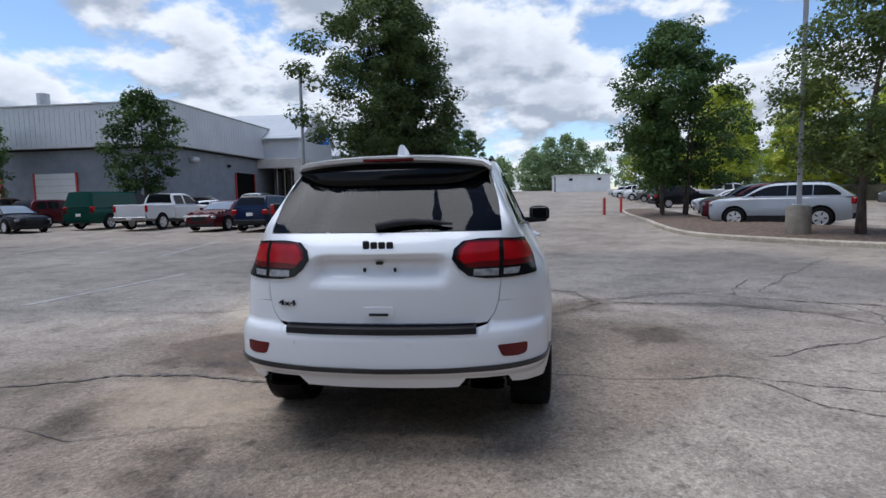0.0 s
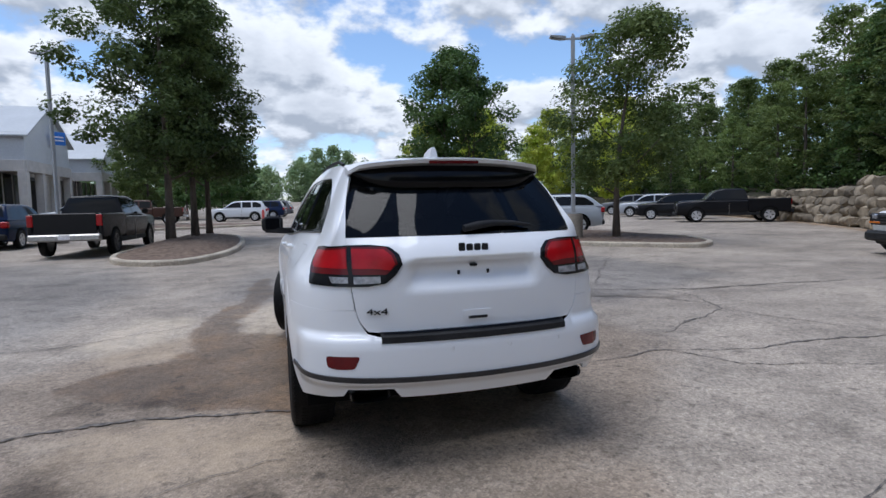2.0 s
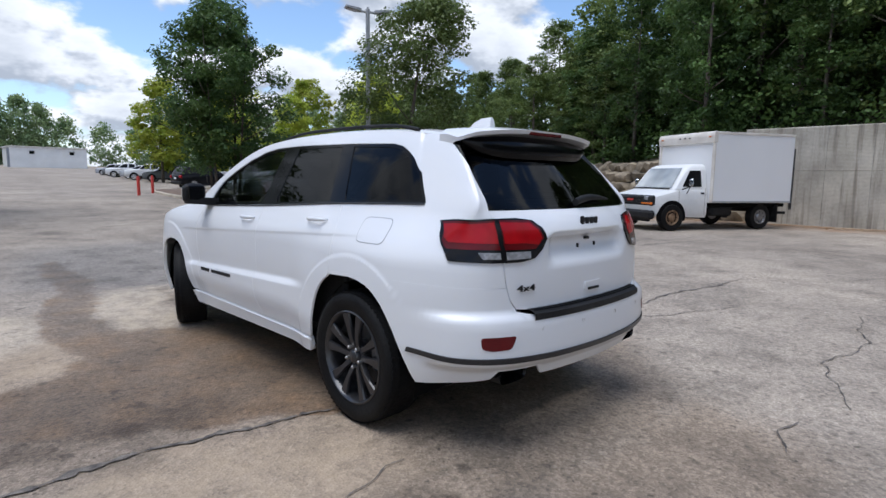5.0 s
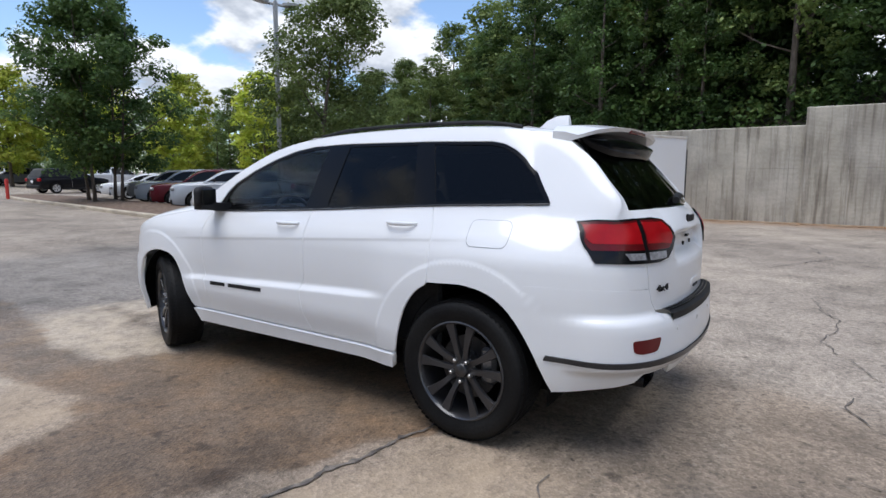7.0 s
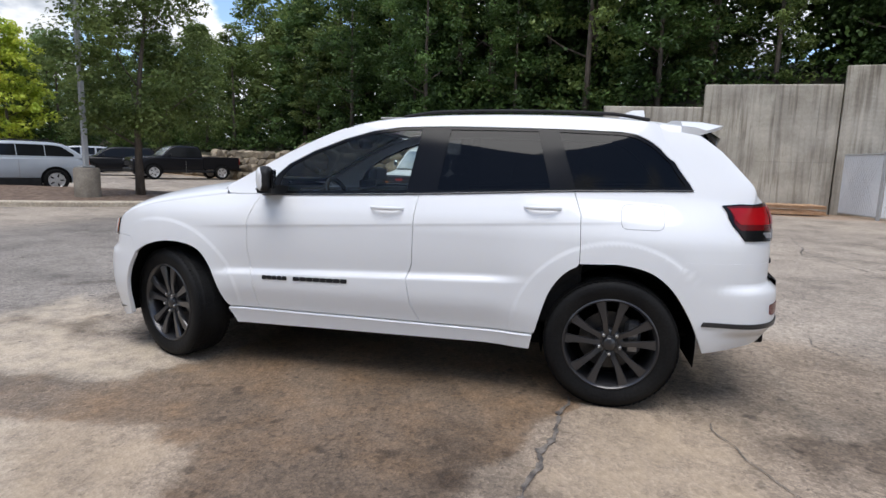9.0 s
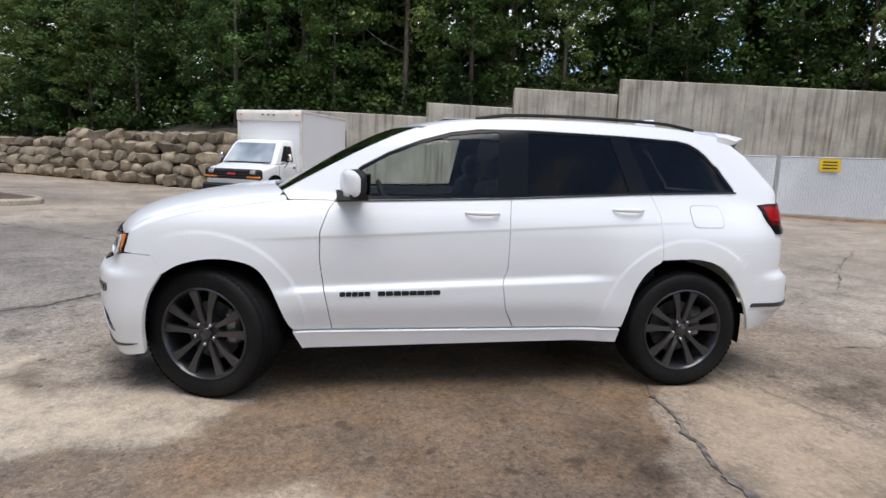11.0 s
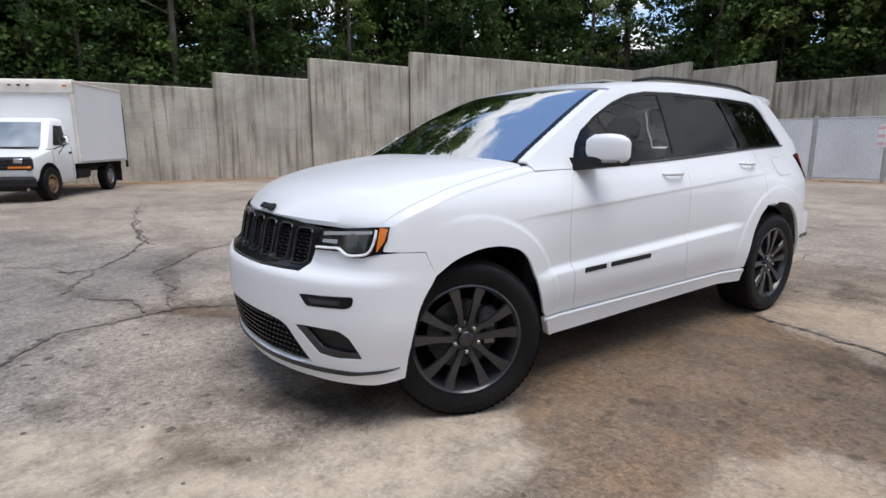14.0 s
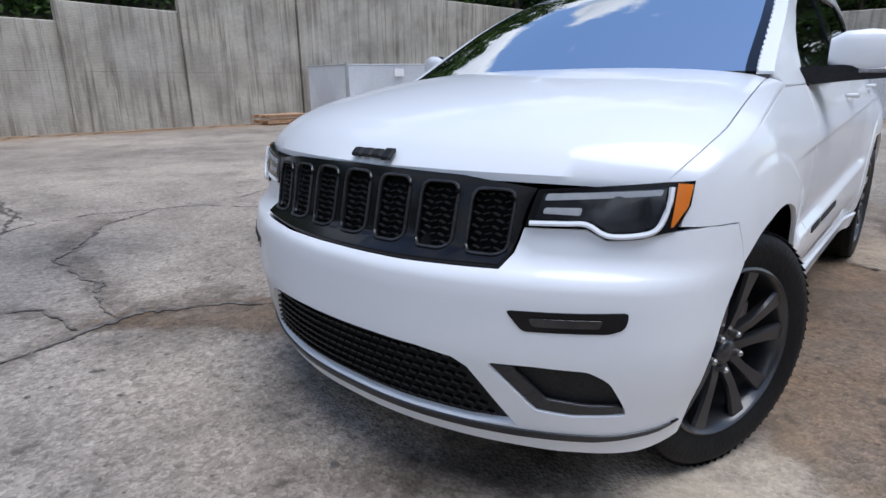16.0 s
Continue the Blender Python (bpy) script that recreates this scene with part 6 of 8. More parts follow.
    for x in (-0.30, 0.12):
        part("washer_jet", Mesh().box((x, 1.0 + 0.06, 1.183), (0.03, 0.02, 0.012), 0.004), BLACK_MATT, hood, "small black washer jet")
    # bonnet and tail badges in plain shapes
    for nm, pts, mt in (("f", [(-0.10 + 0.043 * i, 0.0) for i in range(4)], 0), ("r", [(-0.088 + 0.043 * i, 1.150) for i in range(4)], 1)):
        for k, (x, z) in enumerate(pts):
            me = Mesh()
            if mt:
                p = skin(2 * PLEN - s_r(abs(x), z) if x < 0 else s_r(x + 1e-4, z), z + 0.02)
                me.box((x + 0.02, p[1] - 0.009, z + 0.016), (0.036, 0.012, 0.040 if k else 0.052), 0.005)
                part("badge", me, BLACK_MATT, car, "dark tail badge in plain blocks")
            else:
                me.box((x + 0.005, 2.056, 0.966), (0.040, 0.014, 0.034 if k else 0.044), 0.006, Matrix.Rotation(radians(48), 4, "X"))
                part("badge", me, BLACK_MATT, hood, "dark bonnet badge in plain blocks")
    # --- roof and screens
    tp = np.array(TOP)
    k_ws = tp[:, 0] > 0.16
    ws, rf = tp[tp[:, 0] >= 0.20], tp[tp[:, 0] <= 0.24]
    rows = []
    for y, z in rf:
        p = skin(s_y(y, z), z)
        bulge = float(np.interp(y, [-1.9, -1.4, 0.1, 0.24], [0.0, 0.0, 0.125, 0.14]))
        rows.append((float(p[0]), float(p[1]), float(y + bulge), float(z), float(z + np.interp(y, [-1.9, -1.2, 0.0, 0.24], [0.028, 0.026, 0.022, 0.018])), 2.6, 2.0))
    span_rows(rows, "roof", P, car, "white roof panel", -1, 1, 40, 0.02)
    rows = []
    for y, z in ws:
        p = skin(s_y(y, z), z)
        u = (ws[0, 0] - y) / (ws[0, 0] - ws[-1, 0])
        rows.append((float(p[0]), float(p[1]), float(y + 0.11 + 0.03 * u), float(z), float(z + 0.008 + 0.010 * u), 2.2, 2.0))
    scr = span_rows(rows, "windscreen", SCREEN, car, "laminated windscreen with a dark edge band", -0.915, 0.915, 30)
    scr.visible_shadow = False
    for sgn in (-1, 1):
        span_rows(rows, "windscreen_band", BLACK_GLOSS, car, "black windscreen edge", *sorted((sgn * 0.90, sgn * 0.945)), 3, 0.006)
        span_rows(rows, "a_pillar", P, car, "white windscreen pillar", *sorted((sgn * 0.94, sgn * 1.0)), 5, 0.01)
    cow = Mesh()
    rr = rows[0]
    g = []
    for d, dz in ((0.07, -0.035), (0.0, 0.0), (-0.06, 0.03)):
        g.append([(a * rr[0] * 0.99, rr[1] + (rr[2] - rr[1]) * (1 - a * a) + d, rr[3] - 0.01 + (rr[4] - rr[3]) * (1 - a * a) + dz) for a in np.linspace(-1, 1, 24)])
    cow.loft(g, False)
    part("cowl", cow, BLACK_MATT, car, "black plastic cowl under the windscreen", smooth=True)
    for x0, x1 in ((0.55, -0.02), (-0.05, -0.62)):
        wp = Mesh()
        pts = []
        for u in np.linspace(0, 1, 7):
            x = x0 + (x1 - x0) * u
            a = x / rr[0]
            pts.append((x, rr[1] + (rr[2] - rr[1]) * (1 - a * a) - 0.035 - 0.05 * u, rr[3] + (rr[4] - rr[3]) * (1 - a * a) + 0.022 + 0.028 * u))
        wp.tube([(a, b + 0.012, c - 0.022) for a, b, c in pts], 0.006, 6)
        part("front_wiper", wp, BLACK_MATT, car, "black wiper arm")
    part("aerial_fin", Mesh().loft([[(-0.032, -1.46, 1.685), (0.032, -1.46, 1.685), (0.028, -1.66, 1.68), (-0.028, -1.66, 1.68)], [(-0.020, -1.52, 1.738), (0.020, -1.52, 1.738), (0.018, -1.655, 1.738), (-0.018, -1.655, 1.738)], [(-0.008, -1.575, 1.762), (0.008, -1.575, 1.762), (0.008, -1.65, 1.764), (-0.008, -1.65, 1.764)]], True, True), P, car, "white shark-fin aerial", smooth=40)
    # --- tail
    th = sp(("r", 0.0001, 0.745), ("r", 0.50, 0.745), ("r", 0.572, 0.752), ("r", 0.610, 0.803), ("r", 0.629, 0.862), ("r", 0.6355, 0.91), ("r", 0.643, 0.99), ("r", 0.649, 1.10), ("r", 0.651, 1.19), ("r", 0.657, 1.232), ("r", 0.30, 1.232), ("r", 0.0001, 1.232))
    mir_r = lambda lp: [(2 * PLEN - a, b) for a, b in lp[::-1]]  # noqa: E731
    tg = panel("tailgate", th + mir_r(th), P, car, "white tailgate with a number-plate recess", rim=0.02, step=0.04)
    gl = sp(("r", 0.0001, 1.236), ("r", 0.35, 1.236), ("r", 0.653, 1.238), ("r", 0.640, 1.32), ("r", 0.624, 1.42), ("r", 0.601, 1.52), ("r", 0.572, 1.600), ("r", 0.30, 1.605), ("r", 0.0001, 1.608))
    o = panel("rear_glass", gl + mir_r(gl), TINT, tg, "dark privacy rear glass", off=-0.004, rim=0, gap=0, step=0.06)
    o.visible_shadow = False
    # spoiler with dark underside and side fins
    sw = Mesh()
    g = []
    for u in np.linspace(-1, 1, 25):
        k = 1 - abs(u) ** 2.4
        x = 0.590 * u
        yr = -1.80
        yt = -2.03 - 0.045 * k + 0.12 * max(0, abs(u) - 0.9) * 8
        zt = 1.628 + 0.040 * k - 0.02 * (abs(u) > 0.99)
        g.append([(x, yr, zt + 0.012), (x, (yr + yt) / 2, zt + 0.006), (x, yt, zt - 0.014), (x, yt + 0.012, zt - 0.034), (x, (yr + yt) / 2, zt - 0.050), (x, yr, zt - 0.05)])
    sw.loft(g, True, True)
    spo = part("spoiler", sw, P, tg, "white roof spoiler", smooth=40)
    un = Mesh()
    g = []
    for u in np.linspace(-1, 1, 33):
        k = 1 - abs(u) ** 3.5
        x = 0.572 * u
        low = 1.492 + 0.085 * abs(u) ** 6
        z1 = 1.592 + 0.030 * k
        p0 = skin(s_r(abs(x) + 1e-4, low), low)
        g.append([(x, -1.94 - 0.04 * k, z1), (x, p0[1] - 0.035, (z1 + low) / 2), (x, p0[1] - 0.008, low)])
    un.loft(g, False)
    part("spoiler_underside", un, PILLAR_BLACK, spo, "gloss black fairing under the spoiler", smooth=True)
    part("high_brake_lamp", Mesh().box((0, -2.062, 1.638), (0.30, 0.016, 0.022), 0.005), RED_DARK, spo, "dark red high brake lamp")
    # rear wiper, handle, lettering, bumper
    wpr = Mesh()
    pts = [(x, float(skin(s_r(abs(x), z), z)[1]) - 0.022, z) for x, z in ((-0.03, 1.262), (0.06, 1.278), (0.16, 1.286), (0.27, 1.283), (0.385, 1.272))]
    wpr.tube(pts, [0.020, 0.022, 0.018, 0.014, 0.006], 8)
    part("rear_wiper", wpr, BLACK_MATT, tg, "black rear wiper", smooth=50)
    hr = round_loop(sp(("r", 0.0801, 0.842), ("r", 0.0801, 0.795)) + [(2 * PLEN - a, b) for a, b in sp(("r", 0.0801, 0.795), ("r", 0.0801, 0.842))], 0.01, 3)
    panel("pull_recess", hr, P, tg, "white tailgate pull", off=0.006, rim=0.008, gap=0, step=0.04)
    part("pull_slot", Mesh().box((0.0, float(skin(PLEN, 0.805)[1]) - 0.009, 0.803), (0.105, 0.008, 0.014), 0.002), BLACK_MATT, tg)
    for x in (-0.083, 0.083):
        part("plate_clip", Mesh().box((x, float(skin(s_r(0.083, 1.035), 1.035)[1]) - 0.004, 1.035), (0.014, 0.014, 0.022), 0.003), BLACK_MATT, tg, "small black plate clip")
    part("camera_eye", Mesh().box((0, float(skin(PLEN, 1.075)[1]) - 0.006, 1.072), (0.04, 0.02, 0.016), 0.004), BLACK_GLOSS, tg)
    fc = bpy.data.curves.new("drive_badge", "FONT")
    fc.body, fc.size, fc.extrude, fc.align_x = "4x4", 0.058, 0.004, "LEFT"
    tmp = bpy.data.objects.new("drive_badge", fc)
    scene.collection.objects.link(tmp)
    bpy.context.view_layer.update()
    tm = bpy.data.meshes.new_from_object(tmp.evaluated_get(bpy.context.evaluated_depsgraph_get()))
    bpy.data.objects.remove(tmp)
    tm.materials.clear()
    tm.materials.append(BLACK_MATT)
    tb = new("drive_badge", tm)
    tb.parent = tg
    pa, pb = skin(s_r(0.58, 0.86), 0.86), skin(s_r(0.46, 0.86), 0.86)
    tb.matrix_local = pose(-0.578, float(pa[1]) - 0.007, 0.842, 90, 0, math.degrees(math.atan2(float(pb[1] - pa[1]), 0.12))) @ Matrix.Diagonal((1.28, 0.78, 1, 1))
    tagged(tb, "black 4x4 lettering")
    off_b = 0.028
    rb = sp(("r", 0.0001, 0.722), ("r", 0.50, 0.722), ("r", 0.575, 0.745), ("r", 0.612, 0.80), ("r", 0.6315, 0.862)) + yz((-2.105, 0.870), (-1.98, 0.871), (-1.825, 0.872), (-1.780, 0.806)) + yz(*[p for p in ARCH_RC if p[0] < -1.740]) + sp(("r", 0.78, 0.400), ("r", 0.70, 0.418), ("r", 0.675, 0.462), ("r", 0.455, 0.462), ("r", 0.415, 0.405), ("r", 0.20, 0.402), ("r", 0.0001, 0.402))

    def bump_fn(s, z):
        p, n = skin(s, z), skin_n(s, z)
        k = 0.030 * sstep(0.74, 0.70, z) * sstep(0.33, 0.50, z) - 0.020 * sstep(0.494, 0.474, z)
        k = k * sstep(-1.97, -2.2, p[..., 1]) + 0.0016
        return p + n * k[..., None]

    def bump_n(s, z):
        e = 0.005
        a, b = bump_fn(s + e, z) - bump_fn(s - e, z), bump_fn(s, z + e) - bump_fn(s, z - e)
        n = np.cross(b, a)
        n /= np.linalg.norm(n, axis=-1, keepdims=True) + 1e-9
        fl = np.sum(n * skin_n(s, z), -1) < 0
        return np.where(fl[..., None], -n, n)

    rbm = panel("rear_bumper", rb + mir_r(rb), P, car, "white rear bumper", rim=0.02, step=0.035, gap=0.0008, fn=bump_fn, nfn=bump_n)
    pad = Mesh()
    g = []
    for u in np.linspace(-1, 1, 21):
        x = 0.515 * u
        y = float(bump_fn(np.array([s_r(abs(x) + 1e-4, 0.70)]), np.array([0.70]))[0, 1])
        g.append([(x, y + 0.09, 0.756), (x, y + 0.02, 0.748), (x, y - 0.006, 0.735), (x, y - 0.008, 0.704), (x, y + 0.02, 0.700)])
    pad.loft(g, False)
    part("scuff_pad", pad, BLACK_MATT, rbm, "black ribbed scuff pad on the bumper ledge", smooth=40)
    for d in range(4):
        rib = Mesh()
        rib.tube([(0.50 * u, float(bump_fn(np.array([s_r(abs(0.50 * u) + 1e-4, 0.70)]), np.array([0.70]))[0, 1]) + 0.07 - 0.018 * d, 0.756 - 0.002 * d) for u in np.linspace(-1, 1, 15)], 0.003, 5)
        part("pad_rib", rib, BLACK_GLOSS, rbm)
    trm = sp(("r", 0.0001, 0.528), ("r", 0.35, 0.531), ("r", 0.62, 0.537), ("r", 0.78, 0.541)) + yz((-2.10, 0.544), (-1.935, 0.548), (-1.925, 0.524), (-2.10, 0.521)) + sp(("r", 0.78, 0.518), ("r", 0.60, 0.512), ("r", 0.35, 0.507), ("r", 0.0001, 0.504))
    panel("rear_trim", trm + mir_r(trm), DARK_SATIN, rbm, "dark satin trim strip along the rear bumper", off=0.008, rim=0.008, gap=0, step=0.035, fn=bump_fn, nfn=bump_n)
    for sgn in (-1, 1):
        ex = Mesh()
        rings = []
        for yy, k in ((-2.16, 1.0), (-2.315, 1.0), (-2.325, 0.96), (-2.315, 0.86), (-2.18, 0.84)):
            rings.append([(sgn * 0.563 + 0.105 * k * math.copysign(abs(math.cos(t)) ** 0.5, math.cos(t)), yy, 0.415 + 0.036 * k * math.copysign(abs(math.sin(t)) ** 0.6, math.sin(t))) for t in np.linspace(0, 2 * math.pi, 25)[:-1]])
        ex.loft(rings)
        part("exhaust_tip", ex, BLACK_GLOSS, car, "flat black exhaust finisher", smooth=40)
        part("exhaust_void", Mesh().box((sgn * 0.563, -2.20, 0.415), (0.18, 0.01, 0.055)), CAVITY, car)
        for x in (0.16, 0.46):
            q = bump_fn(np.array([s_r(x, 0.655)]), np.array([0.655]))[0]
            part("park_sensor", Mesh().lathe([(0, 0.011), (0.003, 0.010), (0.003, 0.0)], 12, (sgn * x, float(q[1]) - 0.002, 0.655), "y").move(Matrix()), WHITE_DIRTY, rbm)
    # --- cabin, underside
    part("floor_pan", Mesh().box((0, -0.05, 0.31), (1.24, 3.7, 0.14), 0.03).box((0, -0.06, 0.395), (1.22, 4.1, 0.05), 0.02).box((0, -0.05, 0.345), (1.66, 1.86, 0.10), 0.02), CAVITY, car, "black underbody")
    part("bulkhead", Mesh().box((0, 1.02, 0.72), (1.62, 0.05, 0.72), 0.02), CAVITY, car)
    part("cargo_floor", Mesh().box((0, -1.65, 0.80), (1.25, 0.95, 0.04), 0.01), CABIN, car)
    for sg in (-1, 1):
        part("door_card", Mesh().box((sg * 0.83, -0.28, 0.78), (0.04, 2.0, 0.66), 0.015), CABIN, car)
        part("cargo_side", Mesh().box((sg * 0.70, -1.6, 1.0), (0.05, 0.80, 0.40), 0.015), CABIN, car)
    part("headliner", Mesh().box((0, -0.78, 1.655), (1.0, 1.7, 0.012), 0.004), mat("headliner_cloth", (0.30, 0.29, 0.27), (0.34, 0.33, 0.31), scale=8, rough=0.9), car)
    dash = Mesh().loft([[(-0.82, 0.60, 0.80), (0.82, 0.60, 0.80)], [(-0.82, 0.55, 1.02), (0.82, 0.55, 1.02)], [(-0.82, 0.66, 1.10), (0.82, 0.66, 1.10)], [(-0.82, 0.98, 1.10), (0.82, 0.98, 1.10)]], False)
    part("dashboard", dash, CABIN, car, "black dashboard", smooth=40)
    part("binnacle", Mesh().box((-0.38, 0.60, 1.12), (0.36, 0.16, 0.10), 0.04), CABIN, car)
    stw = Mesh().tube([(0.19 * math.cos(t), 0, 0.19 * math.sin(t)) for t in np.linspace(0, 2 * math.pi, 29)], 0.016, 8, False)
    stw.box((0, 0.02, 0), (0.14, 0.04, 0.11), 0.02)
    stw.box((0, 0.015, 0), (0.36, 0.02, 0.035), 0.008)
    stw.move(pose(-0.38, 0.40, 1.06, -22, 0, 0))
    part("steering_wheel", stw, BLACK_MATT, car, "black steering wheel", smooth=40)

    def seat(x, y, w):
        st = part("seat", Mesh().box((x, y + 0.06, 0.66), (w, 0.50, 0.20), 0.07), CABIN, car, "black leather seat", smooth=50)
        part("seat_back", Mesh().box((0, 0, 0), (w * 0.95, 0.15, 0.62), 0.06).move(pose(x, y - 0.24, 0.98, 12, 0, 0)), CABIN, st, smooth=50)
        part("headrest", Mesh().box((0, 0, 0), (0.26, 0.11, 0.17), 0.045).move(pose(x, y - 0.31, 1.36, 10, 0, 0)), CABIN, st, smooth=50)

    for x in (-0.38, 0.38):
        seat(x, 0.0, 0.50)
        seat(x, -0.95, 0.52)
    part("rear_view_mirror", Mesh().box((0, 0.36, 1.50), (0.24, 0.04, 0.07), 0.02), BLACK_MATT, car)
    for x, y, side, steer in ((-0.787, 1.408, -1, -21), (0.787, 1.408, 1, -21), (-0.818, -1.4575, -1, 0), (0.818, -1.4575, 1, 0)):
        wheel(car, x, y, side, steer)
    return car


build_suv()


# ---- box truck ----
def arch_plate(x, y, z, r, sg):
    """Black plate painting in the shaded opening of a wheel arch, seen behind its wheel."""
    n = 22
    ring = [(x, y + r * math.cos(a), max(z - 0.16, z + 0.02 + r * math.sin(a))) for a in [math.pi * 1.16 * i / n - math.pi * 0.08 for i in range(n + 1)]]
    inner = [(x - sg * 0.08, p[1], p[2]) for p in ring]
    me = Mesh().add(ring, [tuple(range(n + 1))])
    me.loft([ring, inner], False)
    return me


def truck():
    t = empty("box_truck", pose(14.62, 2.97, 0, 0, 0, 63.5), "white cutaway van with a weathered white cargo box", "truck")
    wb = 1.57
    W = WHITE_PAINT
    # cab: hood, cabin and doors
    sec = [(2.19, 0.84, 0.58, 0.90), (2.13, 0.92, 0.47, 0.985), (2.0, 0.975, 0.41, 1.035), (1.75, 0.99, 0.39, 1.09), (1.46, 1.0, 0.38, 1.165), (1.36, 1.0, 0.38, 1.19), (0.38, 1.0, 0.36, 1.22)]
    rings = []
    for y, w, zb, zt in sec:
        rings.append([(-w * 0.95, y, zb), (-w, y, zb + 0.12), (-w, y, zt - 0.16), (-w * 0.965, y, zt - 0.06), (-w * 0.88, y, zt - 0.01), (-w * 0.6, y, zt + 0.012), (0, y, zt + 0.03), (w * 0.6, y, zt + 0.012), (w * 0.88, y, zt - 0.01), (w * 0.965, y, zt - 0.06), (w, y, zt - 0.16), (w, y, zb + 0.12), (w * 0.95, y, zb)])
    part("cab_body", Mesh().loft(rings, True, True), W, t, "white cab with short hood", smooth=35)
    rings = []
    for z, y0, w in ((1.16, 1.50, 0.955), (1.30, 1.40, 0.94), (1.5, 1.25, 0.91), (1.70, 1.10, 0.87), (1.80, 1.0, 0.84), (1.86, 0.86, 0.79), (1.885, 0.66, 0.70)):
        rings.append([(-w, 0.38, z), (w, 0.38, z), (w, y0 - 0.14, z), (w * 0.965, y0 - 0.06, z), (w * 0.86, y0 - 0.012, z), (w * 0.4, y0 + 0.02, z), (-w * 0.4, y0 + 0.02, z), (-w * 0.86, y0 - 0.012, z), (-w * 0.965, y0 - 0.06, z), (-w, y0 - 0.14, z)])
    part("cab_roof", Mesh().loft(rings, True, True), W, t, "white cab top", smooth=35)
    glass_rows = []
    for z, y0, w in ((1.20, 1.472, 0.80), (1.36, 1.357, 0.775), (1.55, 1.213, 0.735), (1.76, 1.044, 0.69)):
        glass_rows.append([(a * w, y0 + 0.038 - 0.032 * max(0.0, abs(a) - 0.45) / 0.55, z + 0.012) for a in np.linspace(-1, 1, 9)])
    part("windscreen", Mesh().loft(glass_rows, False), TRUCK_SCREEN, t, "windscreen with a pale sky reflection in its colour", smooth=True)
    part("wiper_cowl", Mesh().box((0, 1.54, 1.185), (1.60, 0.06, 0.03), 0.012), BLACK_MATT, t, "black wiper cowl")
    for sg in (-1, 1):
        part("door_glass", Mesh().add([(sg * 0.955, 1.22, 1.24), (sg * 0.955, 0.56, 1.24), (sg * 0.878, 0.56, 1.70), (sg * 0.878, 0.94, 1.70)], [(0, 1, 2, 3)]), GLASS_FAR_DARK, t, "dark door glass")
        for y, z0, z1 in ((0.46, 0.46, 1.20), (1.36, 0.50, 1.13)):
            part("door_seam", Mesh().box((sg * 1.0, y, (z0 + z1) / 2), (0.006, 0.012, z1 - z0)), SEAM, t)
        part("door_handle", Mesh().box((sg * 1.008, 0.56, 1.06), (0.02, 0.12, 0.05), 0.008), BLACK_MATT, t)
        mr = part("side_mirror", Mesh().box((sg * 1.20, 1.14, 1.36), (0.15, 0.10, 0.22), 0.045), CHROME, t, "bright chrome side mirror on a bracket", smooth=40)
        part("bracket", Mesh().tube([(sg * 0.97, 1.24, 1.16), (sg * 1.16, 1.16, 1.24), (sg * 1.20, 1.14, 1.28)], 0.013, 6), BLACK_MATT, mr)
        part("bracket", Mesh().tube([(sg * 0.98, 1.10, 1.02), (sg * 1.18, 1.14, 1.26)], 0.011, 6), BLACK_MATT, mr)
        part("headlamp", Mesh().box((sg * 0.70, 2.185, 0.905), (0.22, 0.10, 0.13), 0.03), LAMP_FACE, t, "clear square headlamp", smooth=40)
        part("indicator", Mesh().box((sg * 0.70, 2.165, 0.770), (0.46, 0.13, 0.085), 0.025), AMBER, t, "amber indicator under the headlamp", smooth=40)
    part("grille", Mesh().box((0, 2.14, 0.845), (1.88, 0.17, 0.30), 0.05), BLACK_MATT, t, "black grille and lamp surround", smooth=40)
    for z in (0.78, 0.85, 0.92):
        part("grille_bar", Mesh().box((0, 2.23, z), (0.94, 0.012, 0.020), 0.003), DARK_SATIN, t)
    part("nose_badge", Mesh().box((0, 2.238, 0.855), (0.28, 0.012, 0.06), 0.004), RED_PAINT, t, "small red nose badge, plain")
    part("front_bumper", Mesh().box((0, 2.20, 0.45), (1.98, 0.22, 0.25), 0.06), BLACK_MATT, t, "dark grey front bumper", smooth=30)
    part("valance", Mesh().box((0, 2.12, 0.30), (1.5, 0.10, 0.10), 0.03), BLACK_MATT, t)
    # box
    zb, zt, y0, y1, bw = 0.79, 2.79, 0.36, -2.55, 1.15
    bx = part("cargo_box", Mesh().box((0, (y0 + y1) / 2, (zb + zt) / 2), (2 * bw, y0 - y1, zt - zb), 0.012), BOX_WHITE, t, "plain white box body")
    cap = Mesh()
    cap.loft([[(x, y0 + 0.055, zt - 0.30), (x, y0 + 0.065, zt - 0.12), (x, y0 + 0.05, zt - 0.03), (x, y0 + 0.0, zt + 0.018), (x, y0 - 0.07, zt + 0.022), (x, y0 - 0.07, zt - 0.30)] for x in (-bw - 0.012, -bw + 0.03, 0, bw - 0.03, bw + 0.012)], True, True)
    part("roof_cap", cap, BOX_AGED, bx, "weathered rounded roof cap", smooth=40)
    for sg in (-1, 1):
        part("corner_post", Mesh().box((sg * (bw - 0.03), y0 + 0.0, (zb + zt) / 2 - 0.15), (0.10, 0.10, zt - zb - 0.30), 0.035), BOX_AGED, bx, "stained rounded corner post", smooth=40)
        part("top_rail", Mesh().box((sg * bw, (y0 + y1) / 2, zt - 0.03), (0.03, y0 - y1, 0.07), 0.008), BOX_AGED, bx)
        part("bottom_rail", Mesh().box((sg * bw, (y0 + y1) / 2, zb + 0.03), (0.03, y0 - y1, 0.06), 0.008), GALV, bx)
